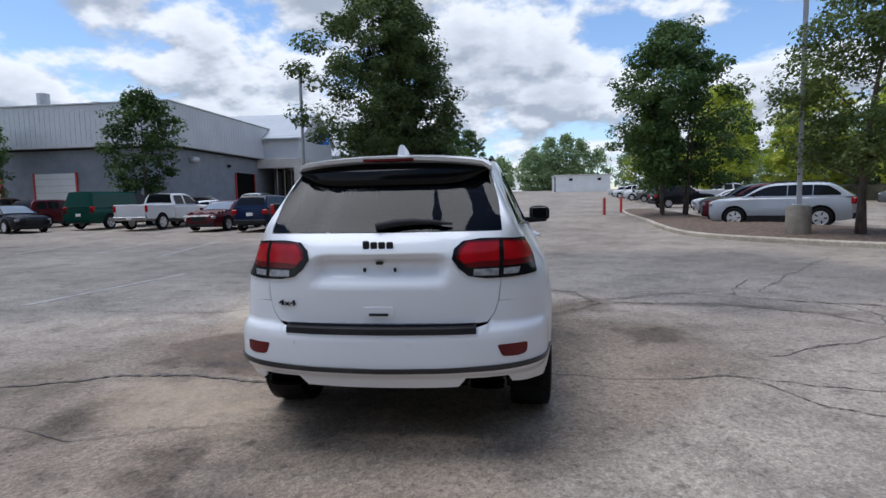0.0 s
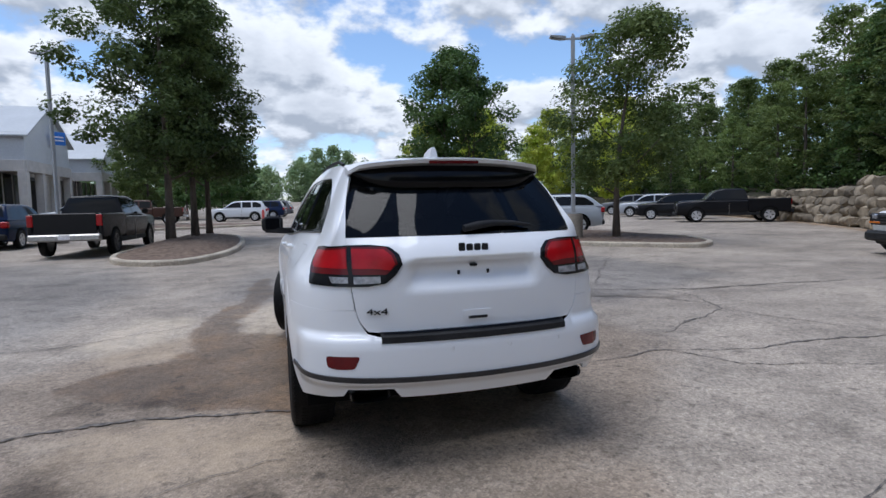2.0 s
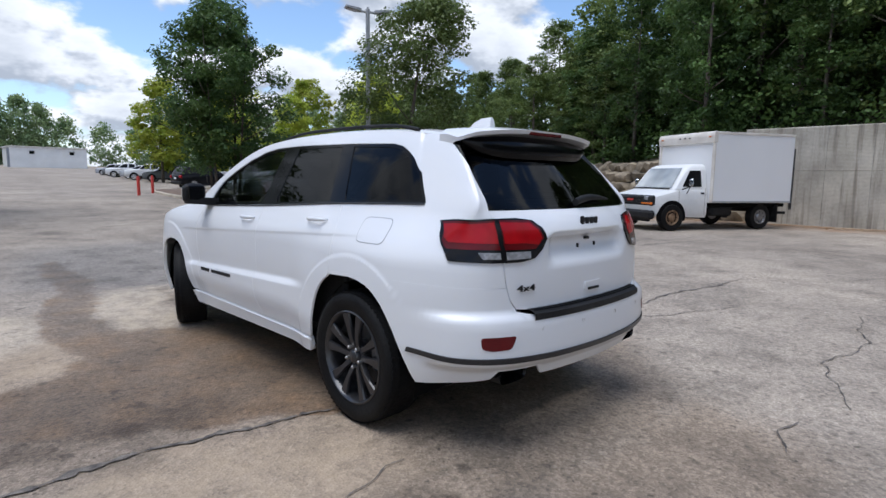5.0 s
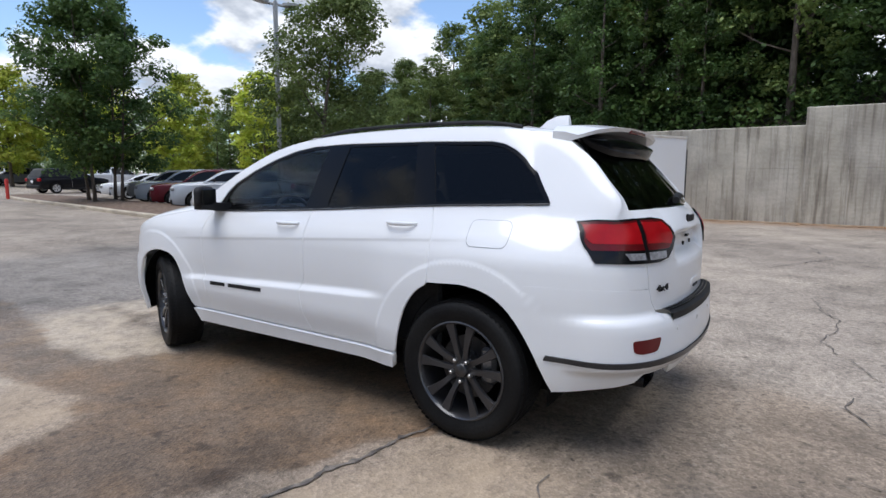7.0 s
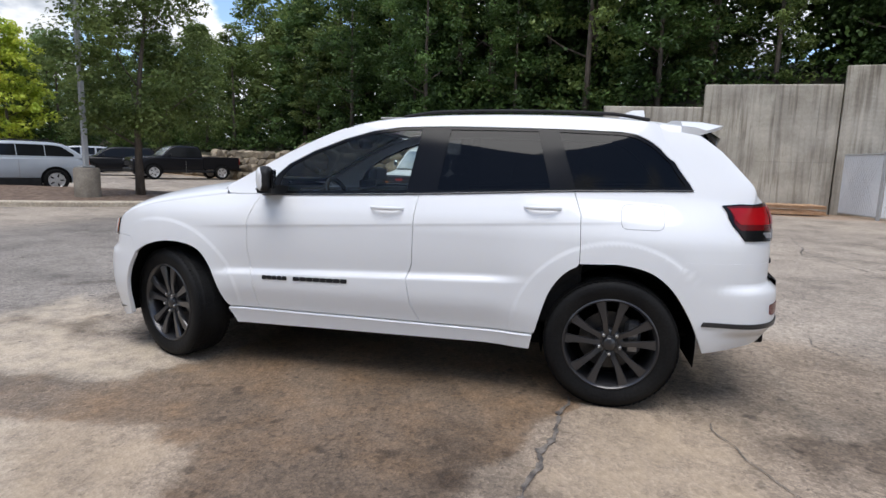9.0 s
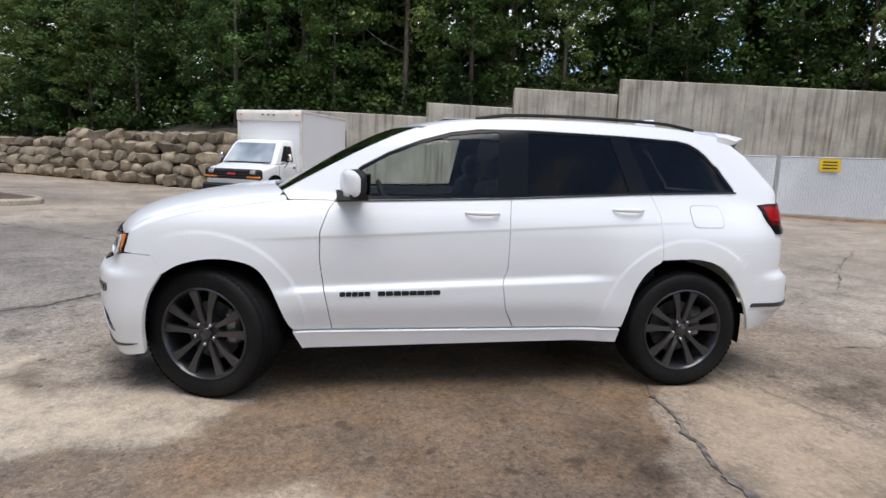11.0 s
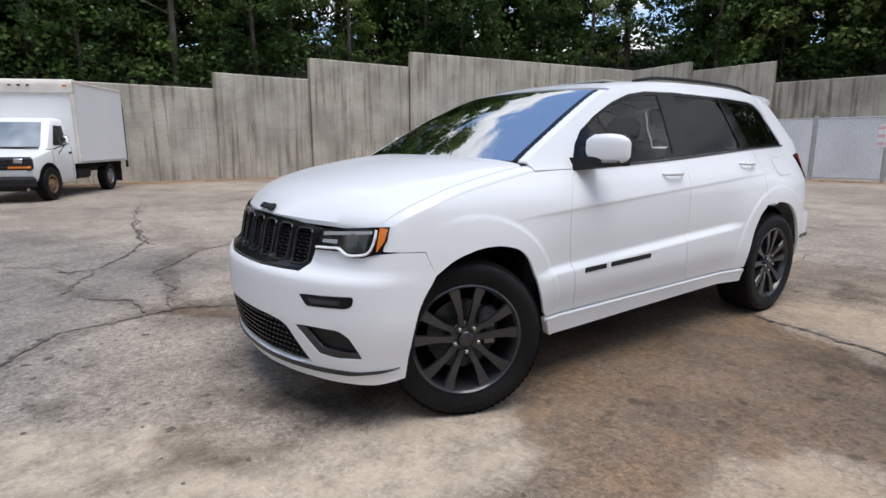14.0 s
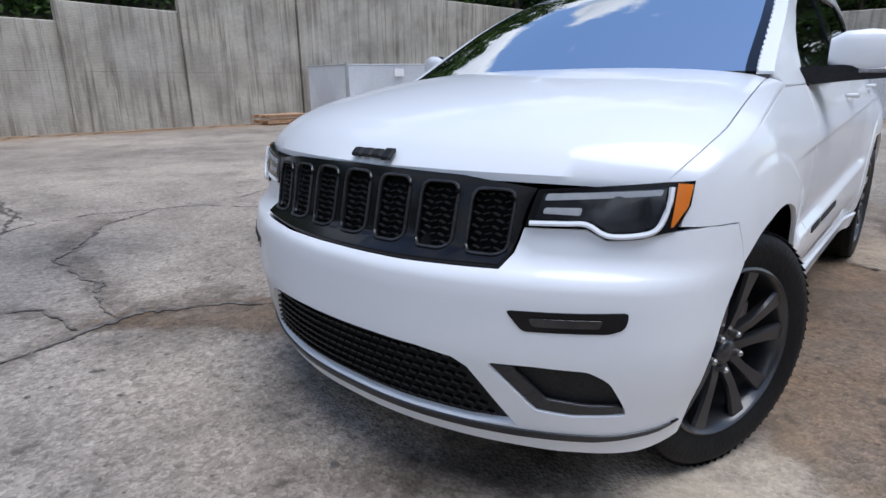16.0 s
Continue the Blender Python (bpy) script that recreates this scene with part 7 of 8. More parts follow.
        part("rear_post", Mesh().box((sg * (bw - 0.02), y1 - 0.02, (zb + zt) / 2 - 0.3), (0.07, 0.06, zt - zb - 0.2), 0.01), DARK_SATIN, bx, "dark rear door frame")
        part("chassis_rail", Mesh().box((sg * 0.42, -1.1, 0.60), (0.09, 3.0, 0.16), 0.01), BLACK_MATT, t)
        part("clearance_lamp", Mesh().box((sg * 1.0, y0 + 0.07, zt - 0.13), (0.09, 0.02, 0.04), 0.008), AMBER, bx)
        part("rear_step", Mesh().box((sg * 0.7, y1 - 0.02, 0.48), (0.5, 0.12, 0.08), 0.01), BLACK_MATT, t)
        part("mud_flap", Mesh().box((sg * 0.94, -2.12, 0.47), (0.36, 0.015, 0.52), 0.004), BLACK_MATT, t)
    for x in (-0.2, 0, 0.2):
        part("clearance_lamp", Mesh().box((x, y0 + 0.072, zt - 0.13), (0.07, 0.02, 0.04), 0.008), DARK_SATIN, bx, "small dull clearance lamp")
    part("fuel_tank", Mesh().box((-0.72, -0.25, 0.55), (0.42, 0.8, 0.30), 0.06), BLACK_MATT, t)
    # added black slab that stands for the shade below the cargo box
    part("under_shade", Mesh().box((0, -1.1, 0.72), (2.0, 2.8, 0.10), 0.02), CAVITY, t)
    for sg in (-1, 1):
        for y, dual in ((wb, 0), (-wb, 1)):
            w = part("wheel", Mesh().lathe([(-0.10, 0.0), (-0.10, 0.21), (0.104, 0.215), (0.106, 0.19), (0.080, 0.175), (0.070, 0.13), (0.108, 0.10), (0.112, 0.05), (0.12, 0.0)], 24), GREY_SATIN if dual else RUST, t, "dull grey steel wheel" if dual else "rusty steel wheel", smooth=40)
            w.matrix_local = pose(sg * 0.93, y, 0.375, 0, 0, 180 if sg < 0 else 0)
            part("tyre", Mesh().lathe([(-0.10, 0.20), (-0.115, 0.28), (-0.105, 0.36), (-0.06, 0.375), (0.06, 0.375), (0.105, 0.36), (0.115, 0.28), (0.10, 0.205)], 32), RUBBER, w, smooth=50)
            for i in range(8):
                a = 2 * math.pi * i / 8
                part("wheel_slot", Mesh().box((0.078, 0.152 * math.cos(a), 0.152 * math.sin(a)), (0.012, 0.028, 0.045), 0.008, Matrix.Rotation(a - math.pi / 2, 4, "X")), CAVITY, w)
            if not dual:
                part("arch_shade", arch_plate(sg * 1.006, y, 0.375, 0.46, sg), CAVITY, t, "black plate for the shaded wheel arch")
    return t


BOX_WHITE = mat("white_box_panel", (0.82, 0.82, 0.825), (0.79, 0.79, 0.79), scale=0.5, rough=0.45, fine=0.0)
BOX_AGED = mat("aged_white_trim", (0.74, 0.70, 0.64), (0.60, 0.55, 0.49), scale=2.2, rough=0.6, fine=0.05)
LAMP_FACE = mat("bright_lamp_face", (0.62, 0.62, 0.63), (0.40, 0.40, 0.41), scale=20, rough=0.12, metal=0.6, coat=0.6)
# parked windscreens: reflected sky put into the pale base colour
GLASS_FAR = mat("painted_sky_glass", (0.20, 0.22, 0.225), (0.27, 0.29, 0.29), scale=0.8, rough=0.06, coat=0.6, spec=0.9, fine=0.0)
# truck windscreen: patches of reflected sky painted in as noise
TRUCK_SCREEN = mat("painted_sky_screen", (0.11, 0.14, 0.17), (0.50, 0.53, 0.53), scale=0.9, rough=0.06, coat=0.8, spec=0.9, detail=2.0, fine=0.0)
GLASS_FAR_DARK = mat("dark_car_glass", (0.010, 0.011, 0.012), rough=0.06, spec=0.2)
truck()

# ---- parked vehicles ----
KINDS = {
    # stations: y, half width, bottom, top ; greenhouse: base y, roof y, heights
    "suv": dict(wb=2.78, r=0.365, w=0.93, st=[(2.36, 0.66, 0.42, 0.80), (2.28, 0.80, 0.30, 0.95), (2.0, 0.91, 0.26, 1.03), (1.2, 0.93, 0.26, 1.10), (-2.0, 0.93, 0.28, 1.12), (-2.3, 0.86, 0.34, 1.08), (-2.38, 0.74, 0.45, 0.98)], gh=(1.10, 0.30, -2.28, -1.92, 1.09, 1.68), win=[(0.62, -0.30), (-0.40, -1.12), (-1.22, -1.85)]),
    "small_suv": dict(wb=2.56, r=0.34, w=0.885, st=[(2.1, 0.62, 0.42, 0.82), (2.02, 0.76, 0.30, 0.95), (1.75, 0.87, 0.26, 1.02), (1.0, 0.885, 0.26, 1.07), (-1.8, 0.885, 0.28, 1.10), (-2.05, 0.82, 0.34, 1.06), (-2.12, 0.72, 0.45, 0.96)], gh=(0.95, 0.22, -2.05, -1.75, 1.06, 1.64), win=[(0.52, -0.28), (-0.38, -1.02), (-1.12, -1.65)]),
    "sedan": dict(wb=2.8, r=0.33, w=0.91, st=[(2.40, 0.62, 0.38, 0.66), (2.30, 0.78, 0.24, 0.78), (1.95, 0.89, 0.20, 0.86), (1.1, 0.91, 0.20, 0.94), (-1.5, 0.91, 0.22, 1.0), (-2.2, 0.85, 0.26, 0.98), (-2.38, 0.74, 0.36, 0.88)], gh=(1.02, 0.22, -1.72, -1.05, 0.95, 1.44), win=[(0.55, -0.30), (-0.38, -1.12)]),
    "pickup": dict(wb=3.72, r=0.40, w=0.99, st=[(2.92, 0.78, 0.55, 1.02), (2.86, 0.92, 0.42, 1.16), (2.6, 0.98, 0.40, 1.22), (1.5, 0.99, 0.40, 1.27), (-0.78, 0.99, 0.42, 1.27)], gh=(1.42, 0.75, -0.80, -0.66, 1.25, 1.88), win=[(1.0, 0.22), (0.10, -0.58)], bed=True),
    "van": dict(wb=3.5, r=0.38, w=0.99, st=[(2.75, 0.74, 0.48, 0.90), (2.66, 0.90, 0.34, 1.05), (2.4, 0.97, 0.30, 1.13), (1.9, 0.99, 0.30, 1.20), (-2.7, 0.99, 0.34, 1.20), (-2.82, 0.95, 0.40, 1.15)], gh=(1.95, 1.15, -2.80, -2.72, 1.18, 2.05), win=[(1.52, 0.62)]),
}
KINDS["crossover"] = dict(KINDS["suv"], r=0.375, st=[(y, w, b, t + 0.07) for y, w, b, t in KINDS["suv"]["st"]], gh=(1.15, 0.36, -2.34, -1.62, 1.14, 1.66), win=[(0.70, -0.33), (-0.355, -1.12), (-1.145, -1.90)], clad=0.30)


def paint(name, c, rough=0.25):
    return mat(name, c, tuple(v * 0.9 for v in c), scale=1.0, rough=rough, coat=0.06 if max(c) < 0.2 else 0.4, spec=0.15 if max(c) < 0.2 else 0.4, fine=0.0)


def parked(kind, colour, x, y, yaw, label, rails=False, dent=False, rim=None, steel=False):
    k = KINDS[kind]
    w, wb, r = k["w"], k["wb"], k["r"]
    car = empty({"suv": "parked_suv", "small_suv": "parked_suv", "crossover": "parked_suv", "sedan": "parked_sedan", "pickup": "pickup_truck", "van": "cargo_van"}[kind], pose(x, y, lot_z(y), 0, 0, yaw), label, {"pickup": "truck", "van": "van"}.get(kind, "car"), "parked vehicles")
    rings = []
    for yy, ww, zb, zt in k["st"]:
        rings.append([(-ww * 0.92, yy, zb), (-ww * 0.99, yy, zb + 0.10), (-ww, yy, zb + (zt - zb) * 0.45), (-ww * 0.985, yy, zt - 0.10), (-ww * 0.90, yy, zt - 0.015), (-ww * 0.5, yy, zt + 0.02), (0, yy, zt + 0.03), (ww * 0.5, yy, zt + 0.02), (ww * 0.90, yy, zt - 0.015), (ww * 0.985, yy, zt - 0.10), (ww, yy, zb + (zt - zb) * 0.45), (ww * 0.99, yy, zb + 0.10), (ww * 0.92, yy, zb)])
    body = part("body", Mesh().loft(rings, True, True), colour, car, smooth=40)
    b0, r0, b1, r1, zb, zt = k["gh"]
    # roof line over the length, cabin sections hung under it
    rl_ = pchip([(b1, zb + 0.01), (r1, zt - 0.05), (r1 + 0.35, zt - 0.012), ((r0 + r1) / 2 + 0.2, zt), (r0 - 0.25, zt - 0.02), (r0, zt - 0.07), (b0, zb + 0.01)])

    def cab(y, v, a=None):
        h = float(rl_(y)) - zb
        hw = w * (0.945 - 0.215 * v * h / (zt - zb))
        if a is None:
            return hw, zb + v * h
        return a * hw, zb + h + 0.03 * (1 - a * a)

    rings = []
    ys_ = [b1 + (b0 - b1) * i / 26 for i in range(27)]
    for y in ys_:
        half = [(*cab(y, v), 0) for v in (0.0, 0.3, 0.6, 0.84)] + [(cab(y, 0.95)[0] * 0.985, cab(y, 0.95)[1], 0)] + [(cab(y, 1, a)[0], cab(y, 1, a)[1], 0) for a in (0.92, 0.78, 0.4, 0.0)]
        rings.append([(p[0], y, p[1]) for p in half] + [(-p[0], y, p[1]) for p in half[-2::-1]])
    roof = part("cabin", Mesh().loft(rings, False), colour, car, smooth=40)

    def pane(name, ya, yb, mt, lab):
        g = []
        for y in np.linspace(ya, yb, 7):
            g.append([(cab(y, 1, a)[0], y, cab(y, 1, a)[1] + 0.010) for a in np.linspace(-0.86, 0.86, 9)])
        part(name, Mesh().loft(g, False), mt, car, lab, smooth=True)

    pane("windscreen", b0 - 0.07, r0 + 0.03, GLASS_FAR, "windscreen with a pale sky reflection in its colour")
    if kind != "van":
        pane("rear_window", b1 + (0.05 if kind != "pickup" else 0.02), r1 - 0.01 + (0.06 if kind == "pickup" else 0), GLASS_FAR_DARK, "dark rear window")
    for sg in (-1, 1):
        for i, (ya, yb) in enumerate(k["win"]):
            lo, hi = [], []
            first, last = i == 0, i == len(k["win"]) - 1
            for y in np.linspace(ya + (0.30 if first else 0.0), yb - (0.06 if last else 0), 8):
                h = float(rl_(y)) - zb
                v0, v1 = min(0.4, 0.05 / max(h, 0.1)), max(0.45, 1 - 0.085 / max(h, 0.1))
                if last and kind in ("suv", "small_suv", "sedan", "crossover"):
                    v1 = v1 - 0.30 * max(0, (yb + 0.30 - y) / 0.36)
                lo.append((sg * (cab(y, v0)[0] + 0.005), y, cab(y, v0)[1]))
                hi.append((sg * (cab(y, v1)[0] + 0.005), y, cab(y, v1)[1]))
            part("side_window", Mesh().loft([lo, hi], False), GLASS_FAR_DARK, car)
        y_f, y_r = k["st"][1][0], k["st"][-2][0]
        hz = k["st"][2][3] - 0.20
        part("headlamp", Mesh().box((sg * w * 0.72, y_f - 0.02, hz), (0.34, 0.16, 0.13), 0.03), CLEAR_LENS, car)
        if not k.get("bed"):
            part("tail_lamp", Mesh().box((sg * w * 0.83, y_r - 0.04, k["st"][-2][3] - 0.16), (0.26, 0.16, 0.22 if kind != "van" else 0.40), 0.03), RED_LENS, car)
        part("mirror", Mesh().box((sg * (w + 0.10), b0 - 0.42, zb + 0.10), (0.20, 0.10, 0.15), 0.03), BLACK_MATT if kind != "sedan" else colour, car)
        part("door_seam", Mesh().box((sg * (w + 0.001), k["win"][0][1] - 0.05, 0.72), (0.006, 0.012, 0.62)), SEAM, car)
        # black strip: shade painted along the sill, on the crossover also its cladding
        part("sill_shade_clad", Mesh().box((sg * w * 0.97, 0, k["st"][3][2] + 0.06), (0.075 if k.get("clad") else 0.05, wb - 0.85, k.get("clad", 0.16)), 0.02), BLACK_MATT, car)
        if rails:
            part("roof_rail", Mesh().tube([(sg * w * 0.66, r0 - 0.15, zt + 0.02), (sg * w * 0.66, r0 - 0.3, zt + 0.05), (sg * w * 0.66, r1 + 0.3, zt + 0.05), (sg * w * 0.66, r1 + 0.15, zt + 0.02)], 0.018, 6), BLACK_MATT, car)
        for yy in (wb / 2, -wb / 2):
            wh = part("wheel", Mesh().lathe([(-0.09, 0.0), (-0.09, r * 0.68), (0.094, r * 0.68), (0.094, r * 0.62), (0.076, r * 0.58), (0.082, r * 0.2), (0.09, 0.0)], 20), rim or ALLOY, car, smooth=35)
            wh.matrix_local = pose(sg * (w - 0.062), yy, r, 0, 0, 180 if sg < 0 else 0)
            part("tyre", Mesh().lathe([(-0.10, r * 0.64), (-0.11, r * 0.8), (-0.10, r * 0.96), (-0.06, r), (0.06, r), (0.10, r * 0.96), (0.11, r * 0.8), (0.09, r * 0.64)], 28), RUBBER, wh, smooth=50)
            part("arch", arch_plate(sg * (w + 0.004), yy, r, r + 0.075, sg), CAVITY, car, "black plate for the shaded wheel arch")
            for i in range(5):
                a = 2 * math.pi * i / 5
                part("spoke_gap", Mesh().box((0.078, r * 0.42 * math.cos(a), r * 0.42 * math.sin(a)), (0.012, r * 0.13, r * 0.30), 0.004, Matrix.Rotation(a - math.pi / 2, 4, "X")), BLACK_MATT, wh)
    part("grille", Mesh().box((0, k["st"][0][0] - 0.02, (k["st"][0][2] + k["st"][0][3]) / 2 + 0.06), (k["st"][0][1] * 1.3, 0.06, 0.26), 0.03), BLACK_MATT, car)
    part("front_bumper", Mesh().box((0, k["st"][1][0] + 0.0, k["st"][1][2] + 0.10), (k["st"][1][1] * 1.9, 0.20, 0.20), 0.05), STEEL if kind == "pickup" and colour is not C_BLACK else BLACK_MATT, car, smooth=30)
    if k.get("bed"):
        for sg in (-1, 1):
            part("bed_side", Mesh().box((sg * (w - 0.07), -1.86, 0.94), (0.14, 2.14, 0.74), 0.04), colour, car, smooth=30)
            part("tail_lamp", Mesh().box((sg * (w - 0.09), -2.93, 1.10), (0.16, 0.05, 0.34), 0.02), RED_LENS, car)
            part("bed_arch", Mesh().box((sg * (w - 0.22), -1.86, 0.86), (0.2, 0.9, 0.3), 0.05), CAVITY, car)
        part("bed_floor", Mesh().box((0, -1.86, 0.72), (1.75, 2.1, 0.10), 0.01), BLACK_MATT, car)
        part("tailgate", Mesh().box((0, -2.90, 1.0), (1.66, 0.09, 0.62), 0.02), colour, car)
        part("rear_bumper", Mesh().box((0, -2.98, 0.60), (1.90, 0.20, 0.20), 0.04), STEEL if steel or colour is not C_BLACK else BLACK_MATT, car, "plain step rear bumper", smooth=30)
        part("plate", Mesh().box((0, -3.085, 0.62), (0.30, 0.01, 0.15), 0.003), PAPER, car)
    else:
        part("rear_bumper", Mesh().box((0, k["st"][-2][0] - 0.03, k["st"][-2][2] + 0.12), (k["st"][-2][1] * 1.9, 0.18, 0.22), 0.05), BLACK_MATT if kind != "sedan" else colour, car, smooth=30)
        part("plate", Mesh().box((0, k["st"][-1][0] - 0.03, 0.80), (0.30, 0.02, 0.15), 0.003), PAPER, car)
    if dent:
        part("crumpled_hood", Mesh().loft([[(a * 0.8, 1.2 + 0.15 * i, 0.93 - 0.02 * i + 0.10 * ((i + j) % 2) * (i > 0)) for j, a in enumerate(np.linspace(-1, 1, 7))] for i in range(7)], False), colour, car, "crumpled bonnet")
        part("bare_nose", Mesh().box((0.1, 2.3, 0.62), (1.3, 0.16, 0.30), 0.05), WHITE_DIRTY, car, "exposed bumper beam")
    return car


ALLOY = mat("silver_alloy", (0.66, 0.66, 0.67), (0.58, 0.58, 0.59), scale=9, rough=0.35, metal=0.6)
C_BLACK, C_SILVER, C_WHITE = paint("black_paint", (0.012, 0.012, 0.014)), paint("silver_paint", (0.42, 0.44, 0.47)), paint("plain_white_paint", (0.72, 0.73, 0.74))
C_MAROON, C_BLUE, C_GREEN = paint("maroon_paint", (0.085, 0.010, 0.015)), paint("navy_paint", (0.008, 0.018, 0.055)), paint("dark_green_paint", (0.01, 0.06, 0.045))
C_GREY, C_RED, C_BROWN = paint("grey_paint", (0.14, 0.145, 0.15)), paint("bright_red_paint", (0.35, 0.015, 0.02)), paint("brown_paint", (0.07, 0.035, 0.025))

parked("pickup", C_BLACK, -6.55, 16.5, -4, "black crew-cab pickup truck beside the planting bed", rim=GUNMETAL, steel=True)
parked("small_suv", C_BLUE, -10.75, 20.5, -2, "navy blue small sport-utility car, tail to the lane")
parked("sedan", C_MAROON, -13.5, 21.4, 176, "maroon sedan with a crumpled nose and bare bumper", dent=True)
parked("pickup", C_WHITE, -18.1, 23.6, -3, "white pickup truck, tail to the lane")
parked("van", C_GREEN, -22.0, 24.7, -3, "dark green cargo van, tail to the lane")
parked("sedan", C_BLACK, -25.6, 21.3, -112, "black sedan beside the green van")
parked("suv", C_MAROON, -27.6, 26.5, -8, "dark maroon sport-utility car in the row")
parked("pickup", C_BROWN, -32.0, 27.0, -4, "dark red pickup at the end of the row")
parked("suv", C_BLACK, -19.6, 30.4, -80, "black sport-utility car before the workshop")
parked("sedan", C_WHITE, -17.6, 28.0, -70, "white sedan before the workshop")
parked("pickup", C_WHITE, -19.4, 37.5, 84, "white pickup truck by the workshop door")
parked("suv", C_BLACK, -13.8, 40.5, 10, "black sport-utility car near the entrance")
parked("crossover", paint("ice_silver_paint", (0.40, 0.435, 0.48)), 11.05, 17.5, 58, "silver sport-utility car parked nose to the planting bed", rails=True)
for i, (kd, c, lb) in enumerate([("suv", C_MAROON, "dark red sport-utility car in the angled row"), ("suv", C_SILVER, "silver sport-utility car in the angled row"), ("small_suv", C_GREY, "grey small sport-utility car in the angled row"), ("sedan", C_SILVER, "silver sedan in the angled row"), ("sedan", C_WHITE, "white sedan in the angled row")]):
    parked(kd, c, 11.7 + 0.8 * i, 20.3 + 2.9 * i, 61, lb)
parked("pickup", C_BLACK, 24.4, 20.7, 56, "black pickup truck near the boulder wall")
parked("suv", C_BLACK, 24.6, 25.6, 52, "black sport-utility car by the boulder wall")
parked("suv", C_SILVER, 26.6, 30.6, 52, "silver sport-utility car along the wooded edge")
parked("suv", C_GREY, 28.4, 35.6, 52, "grey sport-utility car along the wooded edge")
parked("suv", C_BLACK, 14.4, 41.0, -84, "black boxy off-road car beyond the planting bed")
parked("pickup", C_WHITE, 19.4, 45.5, -80, "white pickup beyond the planting bed")
for i, c in enumerate((C_GREY, C_WHITE, C_SILVER, C_WHITE, C_GREY, C_SILVER)):
    parked("pickup" if i in (1, 3) else "suv", c, 17.6 + 0.5 * i, 60.0 + 6.4 * i, 62, "pale parked vehicle far along the lane")
parked("suv", C_WHITE, -3.6, 44.8, 86, "white sport-utility car beyond the far bed")
parked("suv", C_BLUE, -2.0, 49.6, 80, "dark blue car beyond the far bed")
parked("suv", C_GREY, -1.2, 54.6, 80, "grey car beyond the far bed")
parked("pickup", C_BROWN, -10.4, 43.0, 88, "brown pickup beyond the far bed")
parked("suv", C_SILVER, -15.6, 45.0, 84, "silver car beyond the far bed")


# ---- lamp posts, bollards ----
def lamp_post(x, y, top, yaw, lift=0.0):
    z0 = lot_z(y) + lift
    p = empty("lamp_post", pose(x, y, z0, 0, 0, yaw), "grey square lamp post with two heads on concrete base", "lamp post", "lot lamp posts")
    part("concrete_base", Mesh().lathe([(-0.1, 0.33), (0.80, 0.33), (0.86, 0.29), (0.86, 0.0)], 24, (0, 0, 0), "z"), FOOTING, p, "round concrete footing", smooth=40)
    part("base_plate", Mesh().box((0, 0, 0.885), (0.32, 0.32, 0.05), 0.01), GALV, p)
    part("pole", Mesh().box((0, 0, (0.9 + top) / 2), (0.125, 0.125, top - 0.9), 0.015), POLE, p, "square grey pole")
    for sg in (-1, 1):
        part("arm", Mesh().box((sg * 0.16, 0, top - 0.10), (0.24, 0.07, 0.07), 0.01), POLE, p)
        hd = part("head", Mesh().loft([[(sg * 0.24, -0.10, top - 0.12), (sg * 0.24, 0.10, top - 0.12), (sg * 0.24, 0.10, top - 0.03), (sg * 0.24, -0.10, top - 0.03)], [(sg * 0.42, -0.17, top - 0.10), (sg * 0.42, 0.17, top - 0.10), (sg * 0.42, 0.17, top - 0.02), (sg * 0.42, -0.17, top - 0.02)], [(sg * 0.78, -0.16, top - 0.04), (sg * 0.78, 0.16, top - 0.04), (sg * 0.78, 0.16, top + 0.01), (sg * 0.78, -0.16, top + 0.01)]], True, True), POLE, p, "flat grey lamp head")
        part("lens", Mesh().box((sg * 0.56, 0, top - 0.085), (0.34, 0.24, 0.02), 0.005, Matrix.Rotation(-sg * 0.16, 4, "Y")), CLEAR_LENS, hd)
    part("sensor", Mesh().box((0, 0, top + 0.03), (0.07, 0.07, 0.09), 0.02), POLE, p)


POLE = mat("grey_lamp_paint", (0.34, 0.35, 0.36), (0.40, 0.41, 0.42), scale=3, rough=0.5, fine=0.05)
lamp_post(9.12, 12.1, 6.95, -20, 0.12)
lamp_post(-9.5, 21.8, 7.9, -35)
for x, y in ((8.2, 33.2), (-1.5, 35.0), (-16.6, 39.5), (-19.8, 33.2), (6.6, 30.2)):
    b = empty("bollard", pose(x, y, lot_z(y)), "red painted steel bollard", "bollard", "red bollards")
    part("post", Mesh().lathe([(-0.05, 0.085), (1.0, 0.085), (1.07, 0.06), (1.09, 0.0)], 14, (0, 0, 0), "z"), RED_PAINT, b, smooth=40)
# thin utility poles far off
for x, y, hh in ((22, 78, 10.5), (26, 92, 9.5)):
    u = empty("utility_pole", pose(x, y, lot_z(y)), "far wooden utility pole with a cross-arm", "pole", "far utility poles")
    part("pole", Mesh().tube([(0, 0, 0), (0, 0, hh)], [0.16, 0.11], 8), BARK, u)
    part("cross_arm", Mesh().box((0, 0, hh - 0.6), (2.4, 0.12, 0.14), 0.01), BARK, u)


